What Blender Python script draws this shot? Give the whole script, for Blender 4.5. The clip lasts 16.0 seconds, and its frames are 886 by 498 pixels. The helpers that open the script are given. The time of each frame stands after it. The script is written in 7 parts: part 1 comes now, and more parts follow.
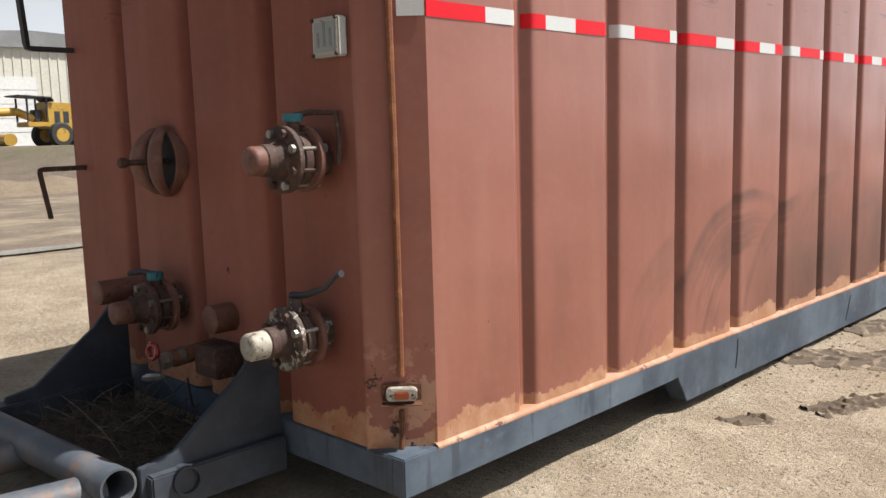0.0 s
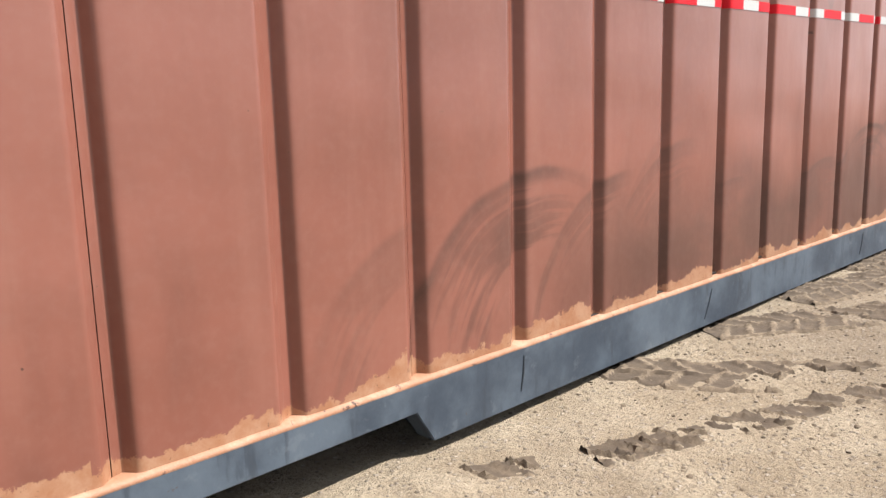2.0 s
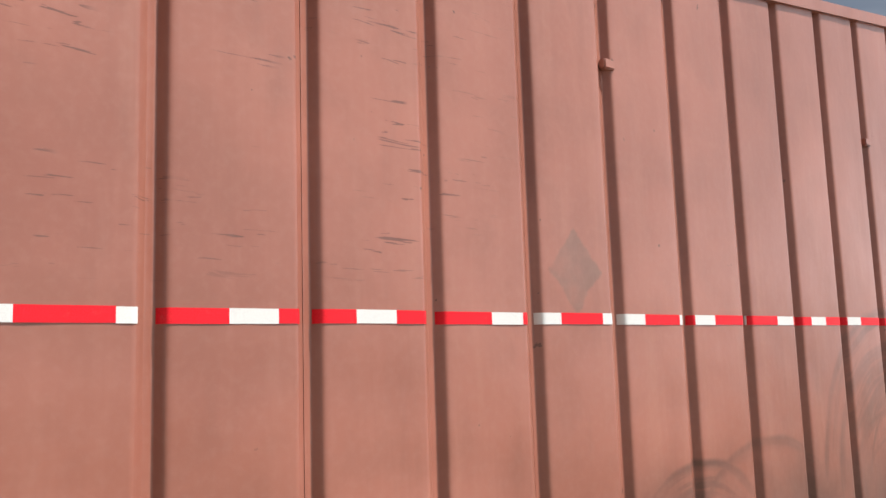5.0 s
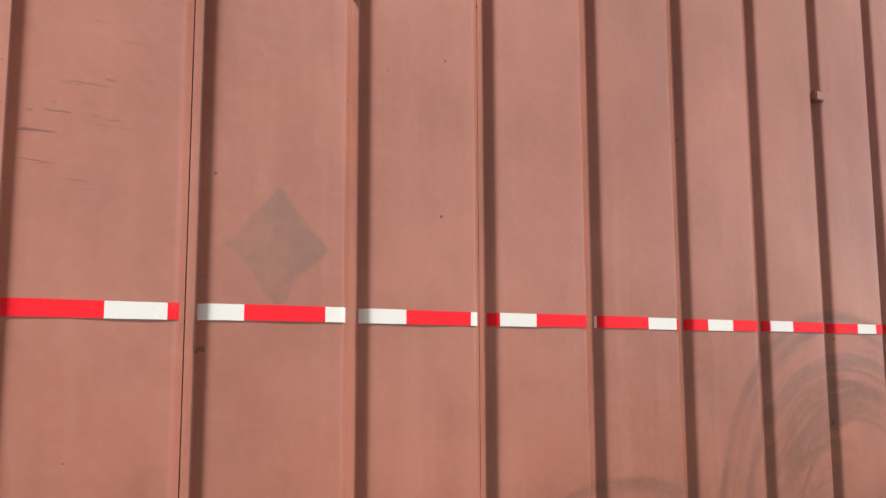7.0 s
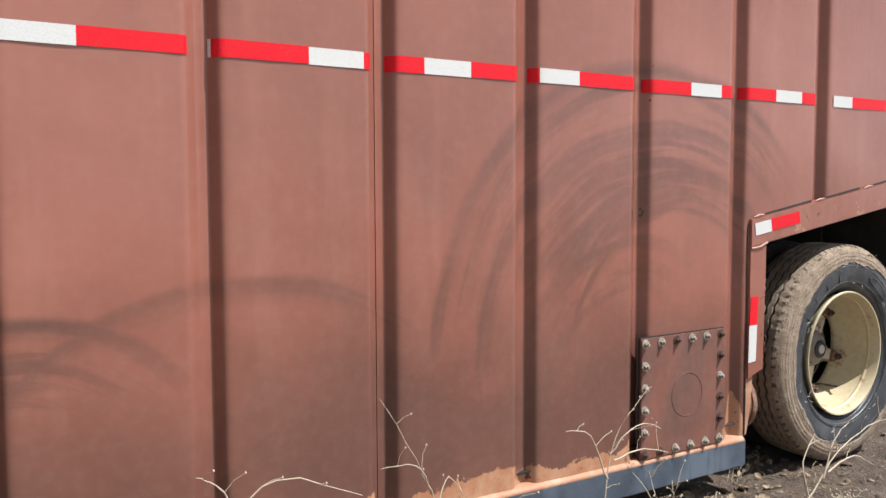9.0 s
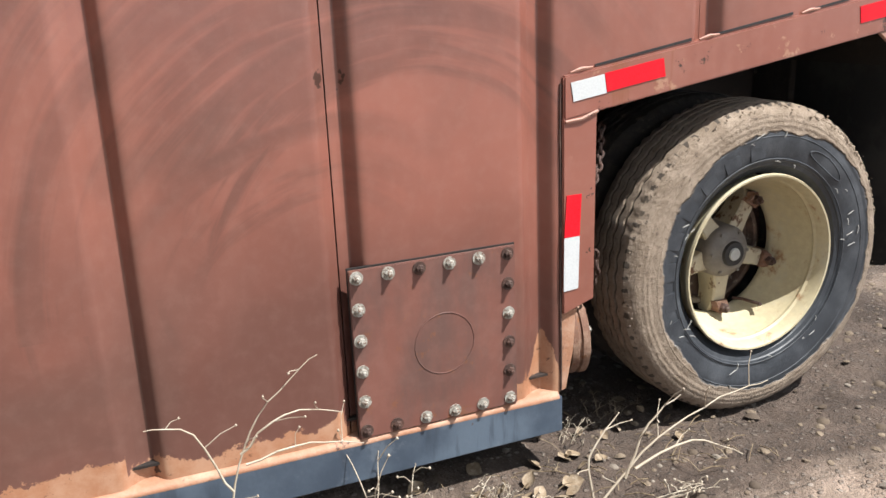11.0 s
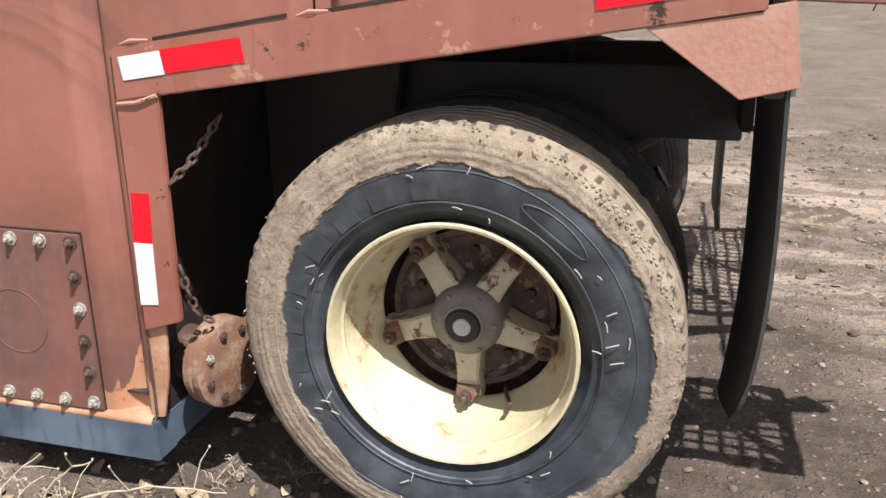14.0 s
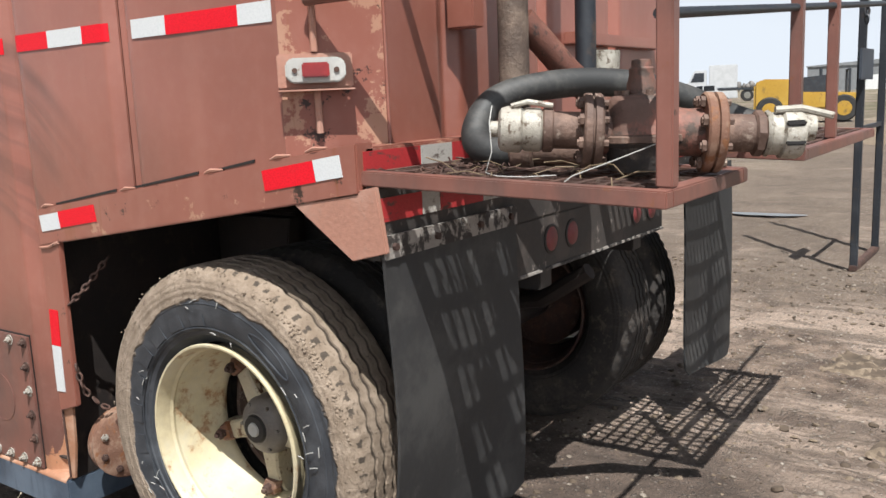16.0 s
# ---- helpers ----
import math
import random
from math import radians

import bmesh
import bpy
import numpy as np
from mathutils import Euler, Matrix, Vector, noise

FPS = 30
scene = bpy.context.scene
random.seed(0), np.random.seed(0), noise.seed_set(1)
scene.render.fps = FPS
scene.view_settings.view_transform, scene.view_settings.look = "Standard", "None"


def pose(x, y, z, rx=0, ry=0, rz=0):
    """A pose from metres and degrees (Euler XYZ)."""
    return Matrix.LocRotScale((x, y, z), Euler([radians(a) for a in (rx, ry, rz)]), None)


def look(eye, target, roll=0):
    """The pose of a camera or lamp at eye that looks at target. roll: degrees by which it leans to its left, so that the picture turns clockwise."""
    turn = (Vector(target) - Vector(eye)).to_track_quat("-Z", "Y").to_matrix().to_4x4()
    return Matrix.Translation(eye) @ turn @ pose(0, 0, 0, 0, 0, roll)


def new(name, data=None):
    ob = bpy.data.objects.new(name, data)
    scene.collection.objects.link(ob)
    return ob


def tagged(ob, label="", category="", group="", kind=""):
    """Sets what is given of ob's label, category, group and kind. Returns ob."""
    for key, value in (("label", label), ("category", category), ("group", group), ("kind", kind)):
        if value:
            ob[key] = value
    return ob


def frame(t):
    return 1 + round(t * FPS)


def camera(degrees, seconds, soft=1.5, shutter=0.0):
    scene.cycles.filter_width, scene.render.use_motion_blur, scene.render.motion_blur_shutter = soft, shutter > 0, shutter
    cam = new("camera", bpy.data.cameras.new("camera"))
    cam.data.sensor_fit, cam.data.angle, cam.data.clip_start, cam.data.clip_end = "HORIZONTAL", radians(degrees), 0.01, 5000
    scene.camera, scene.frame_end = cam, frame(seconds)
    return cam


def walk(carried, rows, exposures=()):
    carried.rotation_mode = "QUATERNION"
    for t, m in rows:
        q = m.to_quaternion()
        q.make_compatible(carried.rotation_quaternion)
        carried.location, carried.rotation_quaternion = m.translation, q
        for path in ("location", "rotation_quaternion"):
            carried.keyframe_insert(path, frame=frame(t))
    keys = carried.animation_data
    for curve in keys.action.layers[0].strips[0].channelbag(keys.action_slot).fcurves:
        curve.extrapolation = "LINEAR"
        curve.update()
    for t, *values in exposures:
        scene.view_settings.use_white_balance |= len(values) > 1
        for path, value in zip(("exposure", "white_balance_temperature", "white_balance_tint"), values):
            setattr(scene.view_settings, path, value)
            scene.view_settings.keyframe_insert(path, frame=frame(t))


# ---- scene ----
cam = camera(54.7, 16.0)
PATH = [
    (0, (-1.701, -1.891, 1.303), (-0.285, -0.504, 1.035), -1.6),
    (0.5, (-1.539, -1.907, 1.286), (-0.106, -0.554, 0.948), -1.8),
    (1, (-1.15, -1.933, 1.3), (0.312, -0.622, 0.921), -1.5),
    (1.5, (-0.719, -2.044, 1.301), (0.723, -0.711, 0.92), -1.4),
    (2, (-0.243, -2.085, 1.292), (1.157, -0.705, 0.925), -1.5),
    (2.5, (0.247, -2.158, 1.303), (1.617, -0.738, 0.978), -0.7),
    (3, (0.734, -2.205, 1.312), (2.102, -0.768, 1.061), -0.5),
    (3.5, (1.129, -2.256, 1.379), (2.502, -0.808, 1.249), -0.8),
    (4, (1.482, -2.358, 1.527), (2.859, -0.91, 1.449), 0.3),
    (4.5, (1.904, -2.452, 1.566), (3.259, -0.987, 1.695), -1.2),
    (4.7, (2.106, -2.546, 1.514), (3.419, -1.057, 1.758), -2.4),
    (6.8, (4.035, -2.58, 1.596), (5.188, -0.964, 1.845), 0.6),
    (7, (4.212, -2.546, 1.547), (5.332, -0.908, 1.793), -0.2),
    (7.5, (4.652, -2.5, 1.496), (5.699, -0.803, 1.651), 0.4),
    (8, (5.087, -2.374, 1.41), (6.148, -0.682, 1.499), 0.0),
    (8.5, (5.551, -2.38, 1.352), (6.633, -0.698, 1.339), 0.2),
    (9, (5.979, -2.318, 1.299), (7.062, -0.643, 1.155), -0.2),
    (9.2, (6.163, -2.296, 1.283), (7.226, -0.611, 1.103), -0.6),
    (11.3, (8.07, -1.97, 1.378), (8.716, -0.178, 0.769), -2.6),
    (11.5, (8.25, -1.938, 1.351), (8.828, -0.131, 0.719), -2.7),
    (12, (8.7, -1.907, 1.368), (9.079, -0.055, 0.715), -1.9),
    (12.5, (9.11, -1.958, 1.37), (9.249, -0.073, 0.718), -0.5),
    (13, (9.5, -1.912, 1.352), (9.415, -0.022, 0.701), -1.2),
    (13.5, (9.874, -1.843, 1.348), (9.582, 0.028, 0.704), -1.4),
    (14, (10.222, -1.681, 1.331), (9.72, 0.148, 0.699), -0.5),
    (14.5, (10.551, -1.481, 1.378), (9.806, 0.28, 0.793), -0.9),
    (15, (10.936, -1.409, 1.424), (9.974, 0.259, 0.885), -2.4),
    (15.5, (11.296, -1.488, 1.439), (10.264, 0.164, 0.986), -2.0),
    (15.8, (11.503, -1.520, 1.455), (10.418, 0.112, 1.080), -2.1),
    (16, (11.645, -1.511, 1.450), (10.514, 0.103, 1.110), -2.4),
]
EXPOSURE = [(0, 0.9, 6450, 10), (1.0, 1.2, 6400, 10), (2.5, 1.02, 6400, 10), (4.0, 1.16, 6400, 10), (7.0, 0.95, 6650, 10), (8.0, 1.09, 6500, 10), (8.5, 0.96, 6300, 10), (9.2, 0.95, 6250, 10), (11.3, 1.16, 6150, 9), (12.5, 1.24, 6150, 9), (14.0, 1.23, 6150, 9), (15.5, 1.11, 6150, 9), (16.0, 0.9, 6150, 9)]
walk(cam, [(t, look(eye, target, roll)) for t, eye, target, roll in PATH], EXPOSURE)

# ---- world, sun, exposure ----
SUN_AZ = Vector((0.656, -0.755))
SUN_EL = 61.0
world = bpy.data.worlds.new("world")
scene.world = world
world.use_nodes = True
wn, wl = world.node_tree.nodes, world.node_tree.links
sky = wn.new("ShaderNodeTexSky")
sky.sky_type = "NISHITA"
sky.sun_disc = False
sky.sun_elevation = radians(SUN_EL)
sky.sun_rotation = math.atan2(SUN_AZ.x, SUN_AZ.y)
sky.dust_density = 3.0
# thin white haze and cloud low over the horizon, the same all round
way = wn.new("ShaderNodeTexCoord")
up = wn.new("ShaderNodeSeparateXYZ")
wl.new(way.outputs["Generated"], up.inputs[0])
cloud = wn.new("ShaderNodeTexNoise")
cloud.inputs["Scale"].default_value, cloud.inputs["Detail"].default_value = 3.0, 6.0
squash = wn.new("ShaderNodeVectorMath")
squash.operation = "MULTIPLY"
squash.inputs[1].default_value = (1, 1, 4)
wl.new(way.outputs["Generated"], squash.inputs[0])
wl.new(squash.outputs[0], cloud.inputs["Vector"])
lift = wn.new("ShaderNodeMath")
lift.operation = "MULTIPLY_ADD"
lift.inputs[1].default_value, lift.inputs[2].default_value = 0.20, -0.10
wl.new(cloud.outputs["Fac"], lift.inputs[0])
low = wn.new("ShaderNodeMath")
low.operation = "SUBTRACT"
wl.new(up.outputs[2], low.inputs[0])
wl.new(lift.outputs[0], low.inputs[1])
haze = wn.new("ShaderNodeMapRange")
haze.interpolation_type = "SMOOTHSTEP"
haze.inputs["From Min"].default_value, haze.inputs["From Max"].default_value = 0.42, 0.05
wl.new(low.outputs[0], haze.inputs["Value"])
blend = wn.new("ShaderNodeMix")
blend.data_type = "RGBA"
# bright hazy air round the sun
near = wn.new("ShaderNodeVectorMath")
near.operation = "DOT_PRODUCT"
near.inputs[1].default_value = (SUN_AZ.x * math.cos(radians(SUN_EL)), SUN_AZ.y * math.cos(radians(SUN_EL)), math.sin(radians(SUN_EL)))
wl.new(way.outputs["Generated"], near.inputs[0])
aureole = wn.new("ShaderNodeMapRange")
aureole.interpolation_type = "SMOOTHSTEP"
aureole.inputs["From Min"].default_value, aureole.inputs["From Max"].default_value = 0.28, 1.0
aureole.inputs["To Max"].default_value = 0.75
wl.new(near.outputs["Value"], aureole.inputs["Value"])
either = wn.new("ShaderNodeMath")
either.operation = "MAXIMUM"
wl.new(haze.outputs[0], either.inputs[0])
wl.new(aureole.outputs[0], either.inputs[1])
wl.new(either.outputs[0], blend.inputs[0])
wl.new(sky.outputs[0], blend.inputs[6])
# the haze is brighter on the sun's side
toward = wn.new("ShaderNodeVectorMath")
toward.operation = "DOT_PRODUCT"
toward.inputs[1].default_value = (SUN_AZ.x, SUN_AZ.y, 0.0)
wl.new(way.outputs["Generated"], toward.inputs[0])
glow = wn.new("ShaderNodeMapRange")
glow.interpolation_type = "SMOOTHSTEP"
glow.inputs["From Min"].default_value, glow.inputs["From Max"].default_value = 0.40, 1.0
glow.inputs["To Min"].default_value, glow.inputs["To Max"].default_value = 1.05, 2.4
wl.new(toward.outputs["Value"], glow.inputs["Value"])
tint = wn.new("ShaderNodeVectorMath")
tint.operation = "SCALE"
tint.inputs[0].default_value = (19.4, 20.2, 21.2)
wl.new(glow.outputs[0], tint.inputs["Scale"])
wl.new(tint.outputs[0], blend.inputs[7])
wl.new(blend.outputs[2], wn["Background"].inputs[0])
wn["Background"].inputs[1].default_value = 0.0225
sun_data = bpy.data.lights.new("sun", "SUN")
sun_data.energy, sun_data.angle, sun_data.color = 5.0, radians(0.5), (1.0, 0.955, 0.885)
sun = new("sun", sun_data)
sun_dir = Vector((SUN_AZ.x * math.cos(radians(SUN_EL)), SUN_AZ.y * math.cos(radians(SUN_EL)), math.sin(radians(SUN_EL))))
sun.matrix_world = look((12, -10, 20), Vector((12, -10, 20)) - sun_dir)


# ---- materials ----
ALBEDO = 0.57  # all base colours below are given relative to a bright card of this reflectance


class Nodes:
    """A small writer of node materials."""

    def __init__(self, name):
        self.mat = bpy.data.materials.new(name)
        self.mat.use_nodes = True
        self.n, self.l = self.mat.node_tree.nodes, self.mat.node_tree.links
        self.bsdf = self.n["Principled BSDF"]
        self.pos = self.n.new("ShaderNodeNewGeometry").outputs["Position"]

    def put(self, sock, value):
        if isinstance(value, bpy.types.NodeSocket):
            self.l.new(value, sock)
        elif isinstance(value, (tuple, list)) and len(value) == 3 and sock.type == "RGBA":
            sock.default_value = (*(ALBEDO * v for v in value), 1)
        else:
            sock.default_value = value

    def math(self, op, a, b=0.0, c=0.0, clamp=False):
        nd = self.n.new("ShaderNodeMath")
        nd.operation, nd.use_clamp = op, clamp
        for s, v in zip(nd.inputs, (a, b, c)):
            self.put(s, v)
        return nd.outputs[0]

    def local(self):
        return self.n.new("ShaderNodeTexCoord").outputs["Object"]

    def scaled(self, vec, s):
        nd = self.n.new("ShaderNodeVectorMath")
        nd.operation = "MULTIPLY"
        self.put(nd.inputs[0], vec)
        nd.inputs[1].default_value = s
        return nd.outputs[0]

    def noise(self, scale, detail=4.0, rough=0.55, vec=None, distort=0.0):
        nd = self.n.new("ShaderNodeTexNoise")
        self.put(nd.inputs["Vector"], vec or self.pos)
        nd.inputs["Scale"].default_value, nd.inputs["Detail"].default_value = scale, detail
        nd.inputs["Roughness"].default_value, nd.inputs["Distortion"].default_value = rough, distort
        return nd.outputs["Fac"]

    def voronoi(self, scale, vec=None):
        nd = self.n.new("ShaderNodeTexVoronoi")
        self.put(nd.inputs["Vector"], vec or self.pos)
        nd.inputs["Scale"].default_value = scale
        return nd.outputs["Distance"], nd.outputs["Color"]

    def split(self, vec):
        nd = self.n.new("ShaderNodeSeparateXYZ")
        self.put(nd.inputs[0], vec)
        return nd.outputs

    def step(self, value, lo, hi):
        nd = self.n.new("ShaderNodeMapRange")
        nd.interpolation_type = "SMOOTHSTEP"
        self.put(nd.inputs["Value"], value)
        self.put(nd.inputs["From Min"], lo)
        self.put(nd.inputs["From Max"], hi)
        return nd.outputs[0]

    def mix(self, fac, a, b):
        nd = self.n.new("ShaderNodeMix")
        nd.data_type = "RGBA"
        self.put(nd.inputs[0], fac)
        self.put(nd.inputs[6], a)
        self.put(nd.inputs[7], b)
        return nd.outputs[2]

    def bump(self, height, strength=0.3, dist=0.01):
        nd = self.n.new("ShaderNodeBump")
        nd.inputs["Strength"].default_value, nd.inputs["Distance"].default_value = strength, dist
        self.put(nd.inputs["Height"], height)
        self.l.new(nd.outputs[0], self.bsdf.inputs["Normal"])

    def done(self, color, rough=0.6, metal=0.0):
        self.put(self.bsdf.inputs["Base Color"], color)
        self.put(self.bsdf.inputs["Roughness"], rough)
        self.put(self.bsdf.inputs["Metallic"], metal)
        return self.mat


def surface(name, base, worn, scale=6.0, lo=0.45, hi=0.65, rough=(0.5, 0.8), metal=0.0, bump=0.2, dirt=None, dirt_lo=0.55, dirt_hi=0.7, local=False):
    """Two tones at a large and a fine scale, an optional third for dirt or rust, and a grain in the relief."""
    m = Nodes(name)
    vec = m.local() if local else m.pos
    big, fine = m.noise(scale, 6, 0.6, vec), m.noise(scale * 9, 4, 0.6, vec)
    both = m.math("ADD", m.math("MULTIPLY", big, 0.7), m.math("MULTIPLY", fine, 0.3))
    col = m.mix(m.step(both, lo, hi), base, worn)
    if dirt:
        spot = m.noise(scale * 2.3, 7, 0.7, m.scaled(vec, (1.0, 1.13, 0.9)))
        col = m.mix(m.step(spot, dirt_lo, dirt_hi), col, dirt)
    col = m.mix(m.math("MULTIPLY", m.math("SUBTRACT", fine, 0.35, clamp=True), 0.5), col, (0.02, 0.016, 0.012))
    m.bump(m.math("ADD", m.math("MULTIPLY", big, 0.5), fine), bump, 0.004)
    return m.done(col, m.math("ADD", m.math("MULTIPLY", both, rough[1] - rough[0]), rough[0]), metal)


PITCH, FIRST = 0.5545, 0.615  # spacing of the grooves along the flank, and the first


def tank_paint(name, arcs=True, primer=True, flake=0.0, grime=0.0, gloss=1.0):
    """Faded red-oxide paint with a soft sheen: blotchy fading, dusty sweeps rubbed over it, scratches, bare primer at the foot."""
    m = Nodes(name)
    x, y, z = m.split(m.pos)
    streak = m.noise(3.0, 4, 0.55, m.scaled(m.pos, (2.6, 2.6, 0.20)))
    cloud, blot = m.noise(0.75, 4, 0.5), m.noise(3.2, 5, 0.55)
    fine = m.noise(26, 5, 0.6)
    col = m.mix(m.step(cloud, 0.30, 0.70), (0.335, 0.120, 0.084), (0.445, 0.172, 0.126))
    col = m.mix(m.math("MULTIPLY", m.step(blot, 0.40, 0.72), 0.35), col, (0.30, 0.118, 0.085))
    col = m.mix(m.math("MULTIPLY", m.step(streak, 0.48, 0.75), 0.20), col, (0.55, 0.265, 0.20))
    col = m.mix(m.math("MULTIPLY", m.step(m.noise(1.9, 5, 0.55, m.scaled(m.pos, (2.0, 2.0, 0.45))), 0.54, 0.78), 0.38), col, (0.23, 0.092, 0.068))
    if arcs:
        # sweeps of dry mud rubbed over the lower half: each a soft arc with a dark outer edge and fine streaks inside
        total = None
        wob = m.math("MULTIPLY", m.math("SUBTRACT", m.noise(1.5, 2, 0.4), 0.5), 0.12)
        for cx, cz, R, w, k, right in ((1.83, 0.20, 0.64, 0.30, 0.45, 0.15), (2.44, 0.22, 0.77, 0.45, 0.95, 0.45), (3.12, 0.14, 0.80, 0.40, 1.0, 0.15), (3.62, 0.22, 0.80, 0.42, 0.8, 0.2), (3.95, 0.05, 1.18, 0.16, 0.45, -0.3),
                                       (4.25, 0.02, 0.80, 0.40, 0.8, 0.35), (4.95, -0.12, 0.81, 0.42, 1.0, 0.45), (5.48, 0.02, 0.80, 0.40, 0.9, 0.4), (6.15, 0.23, 0.755, 0.30, 1.0, 0.7), (6.17, 0.37, 0.50, 0.25, 0.9, 0.55),
                                       (6.84, 0.20, 0.86, 0.05, 0.75, 0.9), (7.12, 0.16, 0.52, 0.30, 0.9, 0.45), (8.48, 0.70, 1.08, 0.34, 0.8, 1.0), (8.48, 0.66, 0.90, 0.36, 1.0, 0.85), (8.55, 0.72, 0.66, 0.24, 0.9, 0.7), (8.32, 0.60, 0.53, 0.30, 0.75, 0.4)):
            dx, dz = m.math("SUBTRACT", x, cx), m.math("SUBTRACT", z, cz)
            r = m.math("ADD", m.math("SQRT", m.math("ADD", m.math("MULTIPLY", dx, dx), m.math("MULTIPLY", dz, dz))), wob)
            turn = m.math("MULTIPLY", m.math("ARCTAN2", dz, dx), 0.16)
            inside = m.step(r, R + 0.014, R - 0.020)
            lines = m.noise(5.0, 4, 0.55, m.scaled(self_vec(m, r, turn), (3.4, 1.0, 1.0)))
            band = m.math("MULTIPLY", m.step(r, R - 0.11, R - 0.02), m.math("ADD", 0.50, m.math("MULTIPLY", m.step(lines, 0.35, 0.60), 0.5)))
            body = m.math("MULTIPLY", m.step(r, R - w, R - 0.7 * w), m.math("ADD", 0.16, m.math("MULTIPLY", m.step(lines, 0.44, 0.60), 0.66)))
            mask = m.math("MULTIPLY", inside, m.math("MAXIMUM", body, band))
            mask = m.math("MULTIPLY", mask, m.step(dx, right, right - 0.45))
            mask = m.math("MULTIPLY", mask, k)
            total = mask if total is None else m.math("MAXIMUM", total, mask)
        total = m.math("MULTIPLY", total, m.math("ADD", 0.55, m.math("MULTIPLY", m.step(m.noise(2.0, 4, 0.6), 0.34, 0.62), 0.45)))
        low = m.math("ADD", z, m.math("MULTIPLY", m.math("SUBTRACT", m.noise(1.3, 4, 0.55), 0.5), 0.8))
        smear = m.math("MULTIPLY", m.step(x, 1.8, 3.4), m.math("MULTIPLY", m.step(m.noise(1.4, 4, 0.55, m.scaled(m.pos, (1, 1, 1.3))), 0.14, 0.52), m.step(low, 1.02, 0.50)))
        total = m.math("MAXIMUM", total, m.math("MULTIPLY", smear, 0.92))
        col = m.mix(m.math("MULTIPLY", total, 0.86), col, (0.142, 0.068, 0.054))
        soft = m.math("MULTIPLY", m.step(m.noise(1.7, 4, 0.5, m.scaled(m.pos, (1.0, 1.0, 0.7)), 0.6), 0.46, 0.70), m.math("MULTIPLY", m.step(x, 6.0, 7.6), m.step(z, 1.75, 1.2)))
        col = m.mix(m.math("MULTIPLY", soft, 0.45), col, (0.165, 0.090, 0.072))
        # faded diamond where a placard once hung
        dia = m.math("ADD", m.math("ABSOLUTE", m.math("SUBTRACT", x, 5.315)), m.math("ABSOLUTE", m.math("MULTIPLY", m.math("SUBTRACT", z, 1.895), 0.88)))
        dia = m.math("ADD", dia, m.math("MULTIPLY", m.math("SUBTRACT", m.noise(9, 4, 0.7), 0.5), 0.09))
        col = m.mix(m.math("MULTIPLY", m.step(dia, 0.182, 0.158), m.math("ADD", 0.25, m.math("MULTIPLY", m.step(blot, 0.35, 0.6), 0.5))), col, m.mix(m.noise(20, 4, 0.6, m.scaled(m.pos, (3, 3, 0.8))), (0.19, 0.10, 0.078), (0.26, 0.145, 0.11)))
    # long horizontal scrapes
    scr = m.noise(4.0, 3, 0.55, m.scaled(m.pos, (0.8, 0.8, 12.0)), 1.0)
    col = m.mix(m.math("MULTIPLY", m.math("MULTIPLY", m.step(scr, 0.635, 0.652), m.math("MULTIPLY", m.step(m.noise(1.9, 2), 0.46, 0.52), m.math("MULTIPLY", m.step(z, 1.75, 1.9), m.step(x, 5.2, 4.4)))), 0.85), col, (0.15, 0.060, 0.046))
    if primer:
        foot = m.math("SUBTRACT", z, m.math("SUBTRACT", 0.306, m.math("MULTIPLY", x, 0.0083)))
        rag = m.math("ADD", m.math("MULTIPLY", m.noise(3.1, 2, 0.5, m.scaled(m.pos, (1.6, 1.6, 0.3))), 0.17), m.math("MULTIPLY", m.noise(21, 6, 0.75), 0.11))
        rag = m.math("ADD", rag, m.math("MULTIPLY", m.math("MULTIPLY", m.step(x, 7.9, 8.3), m.step(m.noise(2.3, 2, 0.5, m.scaled(m.pos, (2.2, 2.2, 0.2))), 0.50, 0.62)), 0.17))
        saw = m.math("FRACT", m.math("DIVIDE", m.math("SUBTRACT", x, FIRST - 0.04), PITCH))
        rag = m.math("ADD", rag, m.math("SUBTRACT", m.math("MULTIPLY", m.math("MULTIPLY", saw, saw), m.math("MULTIPLY", m.noise(1.1, 2, 0.5), 0.075)), 0.012))
        bare = m.step(m.math("SUBTRACT", rag, foot), 0.083, 0.089)
        tone = m.mix(m.step(m.noise(9, 6, 0.7), 0.35, 0.65), (0.55, 0.25, 0.13), (0.70, 0.40, 0.25))
        tone = m.mix(m.math("MULTIPLY", m.step(m.noise(40, 4, 0.7), 0.60, 0.68), 0.7), tone, (0.10, 0.045, 0.03))
        col = m.mix(m.math("MULTIPLY", bare, 0.92), col, tone)
    if flake:
        worn = m.noise(5.5, 7, 0.72)
        area = m.math("MAXIMUM", m.step(z, 0.72, 0.52), m.math("MULTIPLY", m.step(x, 9.0, 9.1), m.step(z, 1.95, 1.62)))
        col = m.mix(m.math("MULTIPLY", m.math("MULTIPLY", m.step(worn, flake, flake + 0.03), area), 0.85), col, m.mix(m.noise(16, 5), (0.50, 0.26, 0.165), (0.63, 0.38, 0.26)))
        col = m.mix(m.math("MULTIPLY", m.step(m.noise(9, 7, 0.75), 0.60, 0.625), area), col, (0.045, 0.022, 0.016))
        col = m.mix(m.math("MULTIPLY", m.step(m.noise(6, 5, 0.6, m.scaled(m.pos, (3, 3, 0.25))), 0.60, 0.68), 0.5), col, (0.30, 0.10, 0.035))
